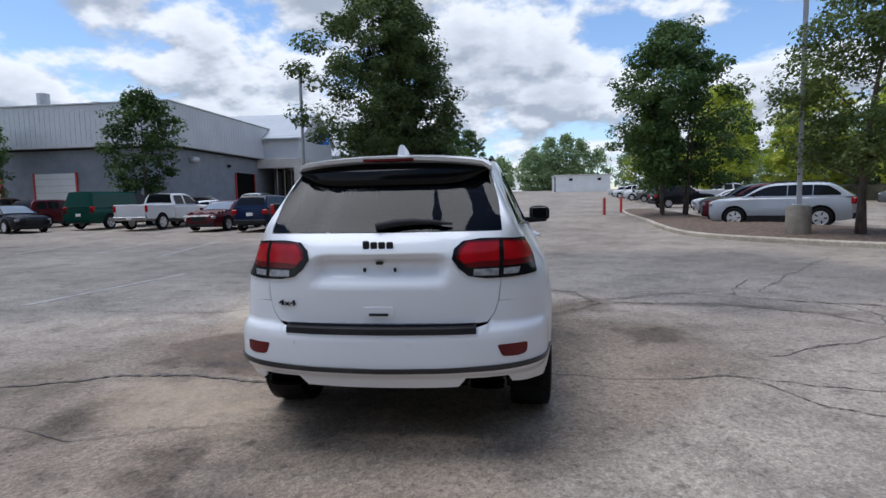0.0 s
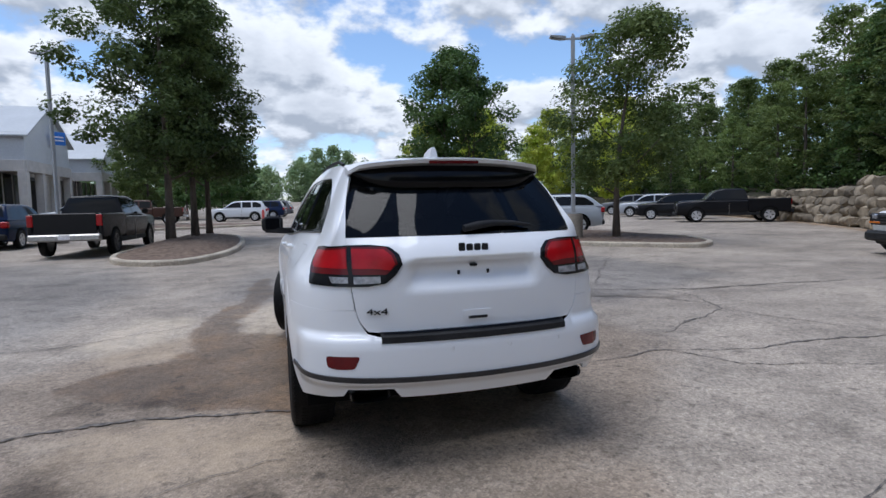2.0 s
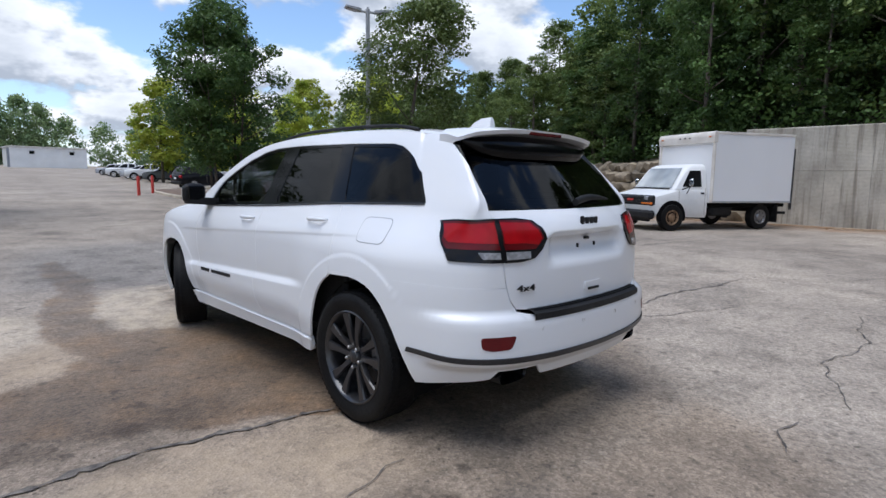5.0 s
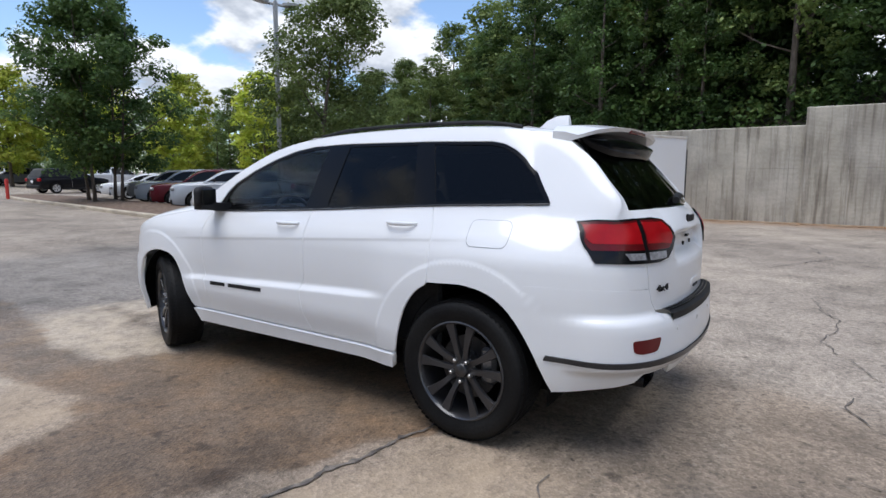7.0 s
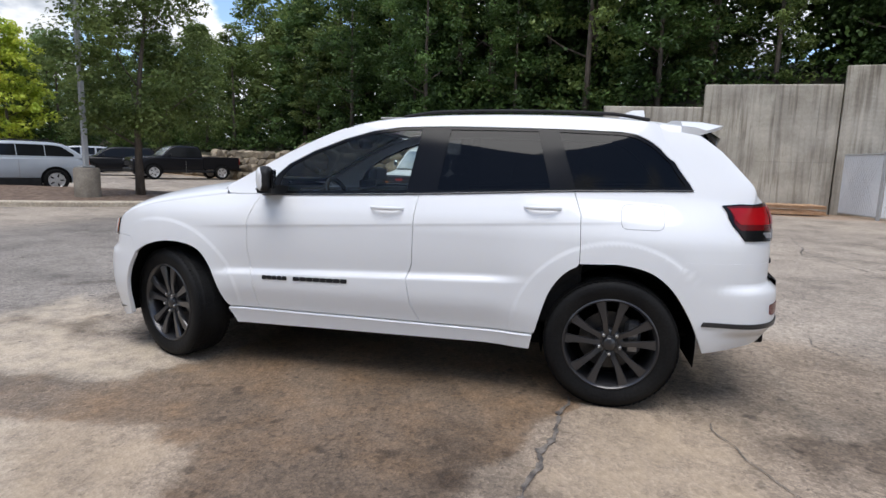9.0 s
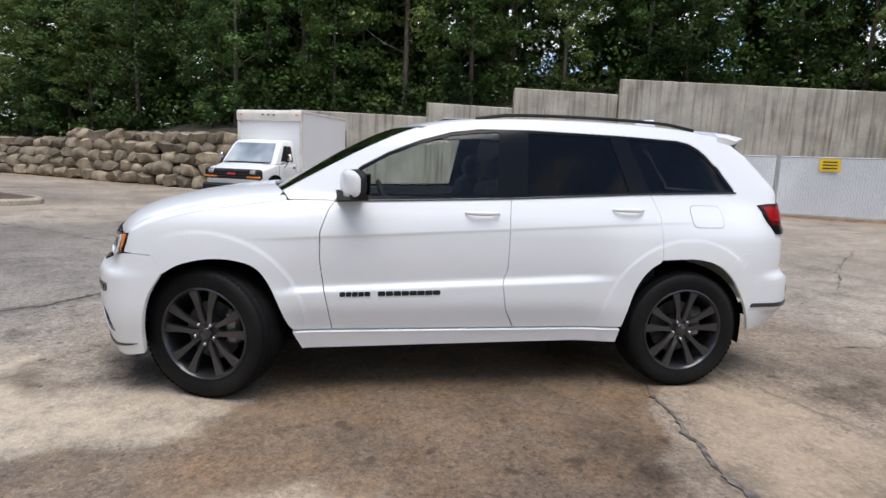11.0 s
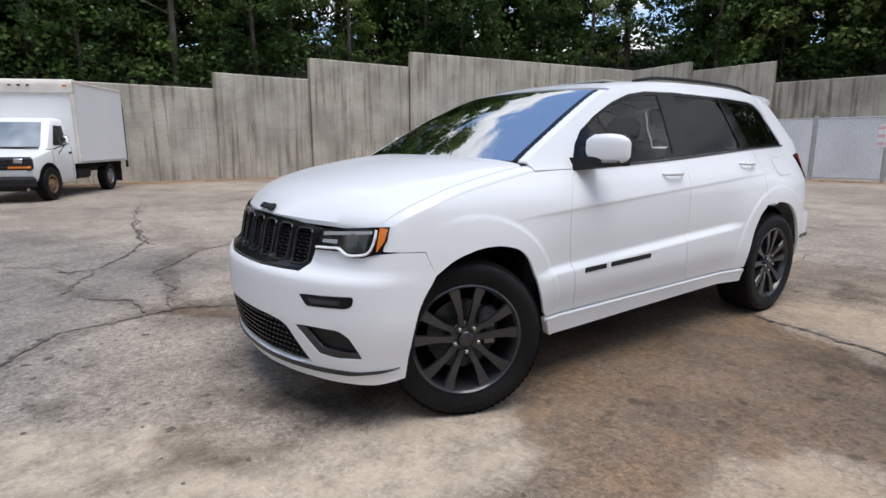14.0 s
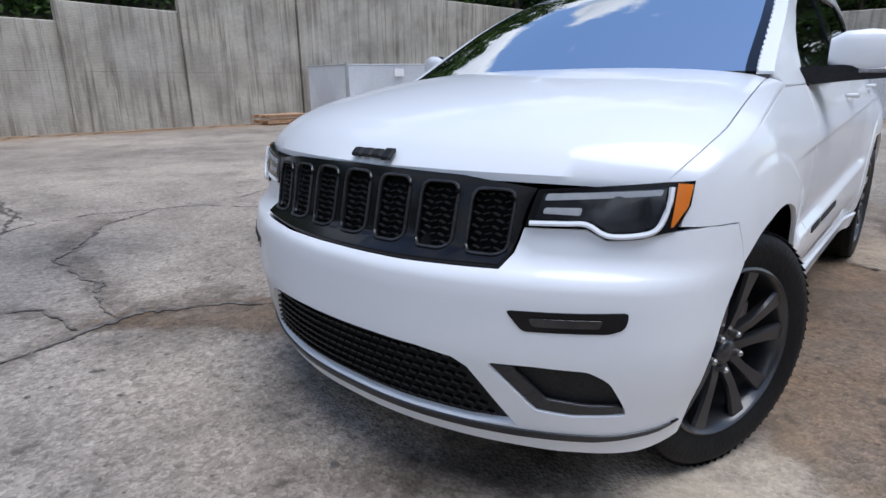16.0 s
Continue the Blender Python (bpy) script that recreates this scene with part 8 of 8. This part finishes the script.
# ---- workshop building and entrance ----
def building():
    bl = empty("workshop_building", pose(0, 0, 0), "grey block workshop with a deep pale metal fascia and roller doors", "building")
    x1, y0 = -23.6, 32.4
    x0, y1 = -62.0, 51.0
    zw, zf = 5.7, 8.7
    part("wall", Mesh().box(((x0 + x1) / 2, (y0 + y1) / 2, zw / 2), (x1 - x0, y1 - y0, zw), 0.01), WALL_GREY, bl, "painted grey block wall")
    part("fascia", Mesh().box(((x0 + x1) / 2, (y0 + y1) / 2, (zw + zf) / 2), (x1 - x0 + 1.2, y1 - y0 + 1.2, zf - zw), 0.02), FASCIA, bl, "deep pale grey metal fascia")
    # black band painting in the shade under the fascia overhang
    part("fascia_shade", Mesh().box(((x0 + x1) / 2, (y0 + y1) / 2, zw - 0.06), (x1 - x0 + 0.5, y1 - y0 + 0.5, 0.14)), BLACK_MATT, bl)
    ribs = Mesh()
    for i in range(96):
        ribs.box((x1 + 0.6 - 0.4 * i, y0 - 0.61, (zw + zf) / 2), (0.014, 0.012, zf - zw - 0.1))
    for i in range(46):
        ribs.box((x1 + 0.61, y0 - 0.5 + 0.42 * i, (zw + zf) / 2), (0.012, 0.014, zf - zw - 0.1))
    tagged(part("fascia_ribs", ribs, FASCIA, bl, "standing ribs of the fascia"), kind="stuff")
    part("coping", Mesh().box(((x0 + x1) / 2, (y0 + y1) / 2, zf + 0.06), (x1 - x0 + 1.35, y1 - y0 + 1.35, 0.12), 0.02), ROOF_METAL, bl)
    for i, x in enumerate((-32.6, -38.8, -45, -51.2)):
        d = part("roller_door", Mesh().box((x, y0 - 0.03, 1.95), (3.3, 0.10, 3.9), 0.01), WHITE_PAINT, bl, "white roller door with a red frame")
        for z in range(1, 8):
            part("slat_line", Mesh().box((x, y0 - 0.084, z * 0.5), (3.2, 0.01, 0.02)), SEAM, d)
        for sg in (-1, 1):
            part("frame", Mesh().box((x + sg * 1.72, y0 - 0.06, 1.98), (0.14, 0.12, 3.96), 0.01), RED_PAINT, d)
    # black panel on the solid wall paints the shaded inside of the bay
    d = part("open_bay", Mesh().box((x1 + 0.02, 44.0, 2.1), (0.10, 3.6, 4.2), 0.01), CAVITY, bl, "open workshop bay, its inside shade painted black")
    for sg in (-1, 1):
        part("frame", Mesh().box((x1 + 0.06, 44.0 + sg * 1.85, 2.1), (0.12, 0.14, 4.2), 0.01), RED_PAINT, d)
    part("side_door", Mesh().box((x1 + 0.03, 37.6, 1.05), (0.06, 0.95, 2.1), 0.01), STUCCO, bl)
    part("awning_lamp", Mesh().box((x1 + 0.25, 35.4, 4.9), (0.5, 0.8, 0.35), 0.1), FASCIA, bl, "grey wall lamp hood")
    part("wall_lamp", Mesh().box((x1 + 0.15, 40.9, 4.7), (0.3, 0.3, 0.25), 0.05), BLACK_MATT, bl)
    for x, y, r, hh in ((-36.3, 36.0, 0.46, 1.7), (-32.0, 36.5, 0.42, 0.95), (-47, 38, 0.5, 1.2)):
        v = part("roof_vent", Mesh().lathe([(0, r), (hh, r), (hh + 0.02, r * 0.9), (hh - 0.2, r * 0.85)], 20, (x, y, zf + 0.1), "z"), GALV, bl, "galvanised roof vent", smooth=40)
    return bl


def entrance(x, ya, yb, ze, zp, depth, sign):
    en = empty("entrance_gable", pose(0, 0, 0), "beige gabled entrance with square columns and a pale metal roof", "building", "gabled entrances")
    ym = (ya + yb) / 2
    g = [(x, ya, 5.6), (x, yb, 5.6), (x, yb, ze), (x, ym, zp), (x, ya, ze)]
    back = [(x - depth, yy, z) for _, yy, z in g]
    part("gable", Mesh().add(g + back, [(0, 1, 2, 3, 4), (9, 8, 7, 6, 5), (0, 5, 6, 1), (1, 6, 7, 2), (4, 9, 5, 0)]), FASCIA, en, "pale grey gable wall")
    for s, (p, q) in enumerate((((ya - 0.4, ze - 0.25), (ym, zp + 0.12)), ((ym, zp + 0.12), (yb + 0.4, ze - 0.25)))):
        part("roof_slope", Mesh().add([(x + 0.4, p[0], p[1]), (x + 0.4, q[0], q[1]), (x - depth, q[0], q[1]), (x - depth, p[0], p[1]), (x + 0.4, p[0], p[1] - 0.12), (x + 0.4, q[0], q[1] - 0.12), (x - depth, q[0], q[1] - 0.12), (x - depth, p[0], p[1] - 0.12)], [(0, 1, 2, 3), (7, 6, 5, 4), (0, 4, 5, 1), (3, 2, 6, 7), (0, 3, 7, 4), (1, 5, 6, 2)]), ROOF_METAL, en, "pale metal roof slope")
    part("beam", Mesh().box((x - 0.2, ym, 5.25), (0.7, yb - ya + 0.3, 0.9), 0.03), STUCCO, en)
    part("beam", Mesh().box((x - depth / 2, ya, 5.25), (depth, 0.6, 0.9), 0.03), STUCCO, en)
    n = 4
    for i in range(n):
        yy = ya + (yb - ya) * i / (n - 1)
        c = part("column", Mesh().box((x - 0.2, yy, 2.4 + 0.15), (0.62, 0.62, 4.8), 0.03), STUCCO, en, "square beige column")
        part("foot", Mesh().box((x - 0.2, yy, 0.45), (0.8, 0.8, 0.9), 0.03), WALL_GREY, c)
    part("glazing", Mesh().box((x - 2.6, ym, 2.4), (0.1, yb - ya - 0.6, 4.8), 0.01), GLASS_FAR_DARK, en, "dark shopfront glazing")
    for i in range(6):
        part("mullion", Mesh().box((x - 2.53, ya + 0.4 + (yb - ya - 0.8) * i / 5, 2.4), (0.08, 0.08, 4.8), 0.01), STUCCO, en)
    if sign:
        sg = part("sign_box", Mesh().box((0, 0, 0), (0.18, 1.25, 1.15), 0.04).move(pose(x + 0.75, ym + 0.2, 8.0, 0, 0, -38)), BLUE_SIGN, en, "square blue sign, lettering as plain bars")
        for z in (0.12, -0.18):
            part("sign_bar", Mesh().box((0.1, 0, z), (0.02, 0.85, 0.11), 0.005).move(pose(x + 0.75, ym + 0.2, 8.0, 0, 0, -38)), PAPER, sg)


building()
entrance(-19.4, 47.0, 57.0, 7.9, 10.6, 14, True)
entrance(-18.2, 63.0, 72.0, 7.4, 10.2, 14, False)
ln = empty("showroom_wing", pose(0, 0, 0), "low beige showroom wing between the gables", "building")
part("wall", Mesh().box((-27, 60.5, 2.9), (9, 20, 5.8), 0.02), STUCCO, ln)
part("roof", Mesh().box((-26.6, 60.5, 6.3), (10, 20.6, 1.0), 0.1), ROOF_METAL, ln)

fb = empty("far_shed", pose(20.2, 150, lot_z(150) - 0.5, 0, 0, 2), "long low white shed at the far end of the lane", "building")
part("wall", Mesh().box((0, 0, 2.3), (14.2, 9, 4.6), 0.02), WHITE_PAINT, fb)
part("roof_edge", Mesh().box((0, 0, 4.75), (14.6, 9.4, 0.35), 0.03), WHITE_DIRTY, fb)
part("end_pier", Mesh().box((-7.25, -4.0, 2.2), (0.5, 0.6, 4.4), 0.02), WALL_GREY, fb)
for x in (-3.2, 4.2):
    part("window", Mesh().box((x, -4.52, 3.6), (0.9, 0.06, 0.6), 0.01), GLASS_FAR_DARK, fb)
    part("window_hood", Mesh().box((x, -4.62, 3.98), (1.1, 0.30, 0.06), 0.01), GREY_SATIN, fb)


# ---- trees ----
def tree_data(seed, height, crown_r, bare, trunks=1, leaf=0.26, clumps=90, per=60, squash=1.0, top_taper=0.6, lean=(0.0, 0.0)):
    """Meshes of one tree: trunk with limbs, and a crown of leaf clumps with gaps."""
    rnd = random.Random(seed)
    nr = np.random.RandomState(seed)
    wood = Mesh()
    r0 = 0.010 * height + 0.05
    tips = []
    for k in range(trunks):
        a0 = rnd.random() * 6.28
        bx, by = (0.0, 0.0) if trunks == 1 else (0.75 * math.cos(6.28 * k / trunks + 0.6), 0.75 * math.sin(6.28 * k / trunks + 0.6))
        pts, rads = [], []
        for i in range(7):
            u = i / 6
            pts.append((bx * (1 + 0.8 * u) + 0.10 * u * height * 0.06 * math.cos(a0 + 3 * u), by * (1 + 0.8 * u) + 0.10 * u * height * 0.06 * math.sin(a0 + 2 * u), -0.1 + u * height * 0.88))
            rads.append(max(0.02, (r0 / math.sqrt(trunks)) * (1.25 if i == 0 else 1) * (1 - 0.88 * u)))
        wood.tube(pts, rads, 9)
        for j in range(9):
            u = 0.25 + 0.68 * j / 9 + rnd.uniform(-0.03, 0.03)
            z = max(u * height * 0.88, bare * 0.9)
            base = Vector(pts[0]).lerp(Vector(pts[-1]), min(0.99, z / (height * 0.88)))
            a = j * 2.4 + a0
            ln_ = crown_r * (1.0 - 0.55 * u) * rnd.uniform(0.7, 1.0)
            tip = base + Vector((math.cos(a) * ln_, math.sin(a) * ln_, ln_ * rnd.uniform(0.35, 0.8)))
            mid = base.lerp(tip, 0.5) + Vector((0, 0, -0.06 * ln_))
            wood.tube([base, mid, tip], [r0 * 0.34 * (1.1 - u), r0 * 0.22 * (1.1 - u), 0.012], 6)
            tips.append(tip)
    # clump centres
    cs = []
    while len(cs) < clumps:
        u = rnd.random()
        z = bare + (height - bare) * u
        prof = crown_r * (math.sin(math.pi * min(1, (u * 0.80 + 0.15))) ** 0.6) * (1 - top_taper * max(0, u - 0.6))
        a = rnd.random() * 6.283
        wob = 0.80 + 0.55 * noise.noise(Vector((math.cos(a) * 1.7 + seed, math.sin(a) * 1.7, u * 3.0)))
        rr = prof * wob * (rnd.random() ** 0.38)
        cs.append((rr * math.cos(a), rr * math.sin(a) * squash, z))
    cs += [tuple(t) for t in tips]
    cs = np.array(cs)
    n = len(cs) * per
    ctr = np.repeat(cs, per, axis=0)
    size_c = np.repeat(nr.uniform(0.55, 1.15, len(cs)), per)
    d = nr.normal(size=(n, 3))
    d /= np.linalg.norm(d, axis=1, keepdims=True)
    rad = size_c * (0.10 * crown_r + 0.32) * nr.uniform(0.25, 1.0, n) ** 0.6
    p = ctr + d * rad[:, None] * np.array([1.25, 1.25, 0.75])
    nm = d * 0.6 + np.array([0, 0, 0.75]) + nr.normal(size=(n, 3)) * 0.45
    nm /= np.linalg.norm(nm, axis=1, keepdims=True)
    t1 = np.cross(nm, nr.normal(size=(n, 3)))
    t1 /= np.linalg.norm(t1, axis=1, keepdims=True) + 1e-9
    t2 = np.cross(nm, t1)
    L = leaf * nr.uniform(0.6, 1.25, n)[:, None]
    quad = np.stack([p + t1 * L * 0.55, p + t2 * L * 0.34 + nm * L * 0.06, p - t1 * L * 0.55 - nm * L * 0.12, p - t2 * L * 0.34 + nm * L * 0.06], 1).reshape(-1, 3)
    if lean != (0.0, 0.0):
        u = np.clip((quad[:, 2] - bare) / (height - bare), 0, 1.2) ** 1.3
        quad[:, 0] += lean[0] * u
        quad[:, 1] += lean[1] * u
        lean_w = [max(0.0, (v[2] - bare) / (height - bare)) ** 1.3 for v in wood.v]
        wood.v = [(v[0] + lean[0] * q, v[1] + lean[1] * q, v[2]) for v, q in zip(wood.v, lean_w)]
    return wood, quad


def tree_meshes(*args, leafmat=None, **kw):
    wood, quad = tree_data(*args, **kw)
    wd = bpy.data.meshes.new("trunk")
    wd.from_pydata(wood.v, [], wood.f)
    wd.materials.append(BARK)
    wd.shade_smooth()
    lf = bpy.data.meshes.new("crown")
    m = len(quad) // 4
    lf.vertices.add(len(quad))
    lf.vertices.foreach_set("co", quad.astype(np.float32).ravel())
    lf.loops.add(4 * m)
    lf.loops.foreach_set("vertex_index", np.arange(4 * m, dtype=np.int32))
    lf.polygons.add(m)
    lf.polygons.foreach_set("loop_start", np.arange(0, 4 * m, 4, dtype=np.int32))
    lf.update(calc_edges=True)
    lf.materials.append(leafmat or LEAF_MID)
    return wd, lf


def plant(meshes, x, y, z, label, group, yaw=0.0, s=1.0, sz=None, leafmat=None):
    t = empty("tree", Matrix.LocRotScale((x, y, z), Euler((0, 0, yaw)), (s, s, sz or s)), label, "tree", group)
    a = new("trunk", meshes[0])
    a.parent = t
    b = new("crown", meshes[1])
    b.parent = t
    return t


# lot trees
rng = random.Random(21)
west = [tree_meshes(31, 10.4, 2.75, 2.4, leafmat=LEAF_SHADE, leaf=0.145, clumps=165, per=140), tree_meshes(32, 9.0, 2.5, 2.5, leafmat=LEAF_SHADE, leaf=0.145, clumps=145, per=140)]
plant(west[0], -4.45, 16.6, 0.36, "tall airy green lot tree in the mulch bed", "lot trees")
plant(west[1], -3.85, 18.4, 0.36, "green lot tree in the mulch bed", "lot trees", 1.0, 1.02)
plant(west[1], -3.55, 20.6, 0.36, "green lot tree in the mulch bed", "lot trees", 3.0, 0.93)
plant(tree_meshes(41, 7.5, 2.5, 1.75, leafmat=LEAF_MID, leaf=0.12, clumps=150, per=150, lean=(0.6, -0.3), top_taper=0.35), 10.5, 11.55, 0.16, "dull green lot tree beside the lamp post", "lot trees")
plant(tree_meshes(43, 9.5, 3.5, 1.6, trunks=4, leafmat=LEAF_GREEN, leaf=0.18, clumps=230, per=110, top_taper=0.75), 9.05, 24.2, 0.3, "broad many-stemmed green maple in the bed", "lot trees")
small = tree_meshes(47, 8.2, 2.7, 2.0, leafmat=LEAF_DEEP, leaf=0.20, clumps=110, per=80)
plant(small, -22.0, 27.4, 0.25, "round dark green tree in front of the workshop", "lot trees")
plant(small, -35.5, 29.0, 0.25, "round dark green tree in front of the workshop", "lot trees", 1.3, 0.9)
lime = [tree_meshes(51, 12.5, 4.2, 1.8, leafmat=LEAF_LIME, leaf=0.34, clumps=160, per=50), tree_meshes(53, 10.5, 3.6, 1.5, leafmat=LEAF_LIME, leaf=0.34, clumps=135, per=50)]
for i, (x, y, s) in enumerate([(20.5, 50, 0.85), (25.5, 47, 0.82), (30.0, 52, 0.9), (16.5, 58, 1.0), (33.5, 44, 0.9), (24, 60, 1.1)]):
    plant(lime[i % 2], x, y, lot_z(y) - 0.1, "sunlit lime green tree beyond the lot", "lime trees", i * 1.3, s * 1.02)
mid = [tree_meshes(61, 11.0, 3.6, 1.6, leafmat=LEAF_GREEN, leaf=0.36, clumps=140, per=45), tree_meshes(63, 13.0, 4.0, 1.8, leafmat=LEAF_MID, leaf=0.38, clumps=150, per=45)]
for i, (x, y, s) in enumerate([(-8.5, 52, 0.75), (-12.5, 56, 0.8), (-6.0, 60, 0.8), (-14.8, 64, 0.9), (-4.6, 72, 0.9), (-9, 78, 1.0), (22, 72, 0.9), (27, 66, 1.0), (30, 80, 1.0)]):
    plant(mid[i % 2], x, y, lot_z(y) - 0.1, "mid green tree at the back of the lot", "back lot trees", i * 1.7, s)

# woods on the bank
woods = [tree_meshes(70 + k, 13.0 + 1.2 * (k % 3), 3.7 + 0.4 * (k % 2), 0.5 + 0.3 * (k % 2), leafmat=(LEAF_DEEP, LEAF_DEEP, LEAF_MID, LEAF_DEEP, LEAF_DEEP, LEAF_MID)[k], leaf=0.25, clumps=145, per=60) for k in range(6)]
woods_back = [tree_meshes(170 + k, 13.0 + 1.2 * (k % 3), 3.7 + 0.4 * (k % 2), 0.5 + 0.3 * (k % 2), leafmat=(LEAF_DEEP, LEAF_DEEP, LEAF_MID, LEAF_DEEP, LEAF_DEEP, LEAF_MID)[k], leaf=0.44, clumps=120, per=26) for k in range(6)]


def bank_point(s, off):
    """Place along the bank's front edge, off metres behind it, and the bank's height there."""
    for i, (a, b) in enumerate(zip(BANK, BANK[1:])):
        d = Vector(b) - Vector(a)
        if s <= d.length:
            p = Vector(a) + d * (s / d.length)
            out = Vector((-d.y, d.x)).normalized()
            z = BANK_Z[i] + (BANK_Z[i + 1] - BANK_Z[i]) * s / d.length
            k = 0.5 if i < 4 else 1.0
            z += k * float(np.interp(off, [0, 1.2, 4, 9, 18, 45], [0, 0.25, 1.0, 2.4, 4.0, 5.0])) + (lot_z(a[1]) if i < 4 else 0)
            q = p + out * off
            return q.x, q.y, z
        s -= d.length
    return None


s_along, k = 0.5, 0
while True:
    q = bank_point(s_along, 0)
    if q is None:
        break
    for row, off in enumerate((2.0, 5.2, 9.0, 13.5)):
        p = bank_point(s_along + rng.uniform(-1.3, 1.3) + 1.2 * (row % 2), off + rng.uniform(-0.9, 0.9))
        if p is None:
            continue
        north = p[1] > 12
        sc = rng.uniform(0.48, 0.66) if p[1] > 25 else (rng.uniform(0.66, 0.86) if north else rng.uniform(0.85, 1.08))
        if row == 0:
            sc *= rng.uniform(0.55, 0.8)
        plant((woods if row < 2 else woods_back)[rng.choice((2, 5, 2, 5, 0)) if north else rng.randrange(5)], p[0], p[1], p[2] - 0.15, "dense green woodland tree on the bank", "woodland trees", rng.random() * 6.28, sc * (1.25 if north else 1.0), sc * rng.uniform(0.9, 1.12))
    s_along += 3.4 if q[1] < 40 else 5.0


for x, y in ((10.5, -25.2), (14.2, -25.6), (8.0, -27.4), (17.2, -24.0), (12.2, -29.0), (6.0, -26.0), (15.6, -28.6)):
    plant(woods[rng.randrange(5)], x, y, 4.2, "dense green woodland tree on the bank", "woodland trees", rng.random() * 6.28, rng.uniform(0.9, 1.1))
# trees across the lot
for i in range(9):
    plant(woods_back[i % 5], -29.0 + rng.uniform(-1.5, 1.5), -12.0 + 3.3 * i, -0.15, "tall dark green tree across the lot", "woodland trees", rng.random() * 6.28, rng.uniform(1.05, 1.45))


def undergrowth():
    """Ivy, brush and low leaves along the bank's edge and behind it."""
    nr = np.random.RandomState(5)
    pts = []
    for _ in range(900):
        s = nr.uniform(0, 150)
        q = bank_point(s, abs(nr.normal(0, 1.0)) + 1.5 + nr.uniform(0, 8) * (nr.rand() < 0.5))
        if q:
            pts.append((q[0], q[1], q[2] + nr.uniform(0.0, 0.7) + (nr.uniform(0, 2.2) if nr.rand() < 0.4 else 0)))
    c = np.repeat(np.array(pts), 52, axis=0)
    n = len(c)
    d = nr.normal(size=(n, 3)) * np.array([0.6, 0.6, 0.36])
    p = c + d
    nm = nr.normal(size=(n, 3)) * 0.6 + np.array([0, 0, 0.7])
    nm /= np.linalg.norm(nm, axis=1, keepdims=True)
    t1 = np.cross(nm, nr.normal(size=(n, 3)))
    t1 /= np.linalg.norm(t1, axis=1, keepdims=True)
    t2 = np.cross(nm, t1)
    L = nr.uniform(0.12, 0.26, n)[:, None]
    quad = np.stack([p + t1 * L * 0.55, p + t2 * L * 0.36, p - t1 * L * 0.55, p - t2 * L * 0.36], 1).reshape(-1, 3)
    me = Mesh()
    me.v = [tuple(v) for v in quad]
    me.f = [(4 * i, 4 * i + 1, 4 * i + 2, 4 * i + 3) for i in range(n)]
    tagged(part("undergrowth", me, LEAF_DEEP), "dark brush and ivy along the top of the bank", "undergrowth", kind="stuff")


undergrowth()


def far_woods():
    """Line of far trees closing the view, haze put into their leaf colour."""
    nr = np.random.RandomState(8)
    cs = []
    rows = [(-60 + 7.5 * i + nr.uniform(-2, 2), 182 + nr.uniform(-6, 12), nr.uniform(9, 15), 70) for i in range(34)]
    rows += [(-56 + 7.0 * i + nr.uniform(-2, 2), 152 + nr.uniform(-5, 5), nr.uniform(7, 11), 80) for i in range(9)]
    rows += [(14.0, 178, 17.5, 150), (19.5, 180, 18.5, 150), (24.5, 183, 17.0, 130), (8.0, 172, 13.0, 120)]
    rows += [(60 + nr.uniform(-4, 6), 60 + 9 * i, nr.uniform(10, 15), 45) for i in range(14)] + [(-70 + nr.uniform(-3, 3), 60 + 9 * i, nr.uniform(9, 13), 40) for i in range(14)]
    for x, y, hh, m in rows:
        wide = nr.uniform(3.6, 5.2)
        for _ in range(m):
            u = nr.rand()
            r = wide * math.sin(math.pi * min(1, u * 0.85 + 0.12)) * nr.rand() ** 0.4
            a = nr.rand() * 6.28
            cs.append((x + r * math.cos(a), y + r * math.sin(a), 2.6 + u * hh))
    c = np.repeat(np.array(cs), 26, axis=0)
    n = len(c)
    p = c + nr.normal(size=(n, 3)) * np.array([0.75, 0.75, 0.55])
    nm = nr.normal(size=(n, 3)) * 0.7 + np.array([0, 0, 0.6])
    nm /= np.linalg.norm(nm, axis=1, keepdims=True)
    t1 = np.cross(nm, nr.normal(size=(n, 3)))
    t1 /= np.linalg.norm(t1, axis=1, keepdims=True)
    t2 = np.cross(nm, t1)
    L = nr.uniform(0.45, 0.85, n)[:, None]
    quad = np.stack([p + t1 * L * 0.55, p + t2 * L * 0.4, p - t1 * L * 0.55, p - t2 * L * 0.4], 1).reshape(-1, 3)
    me = Mesh()
    me.v = [tuple(v) for v in quad]
    me.f = [(4 * i, 4 * i + 1, 4 * i + 2, 4 * i + 3) for i in range(n)]
    tagged(part("far_woods", me, LEAF_FAR), "line of far woods, haze put into its pale green", "woods", kind="stuff")


far_woods()
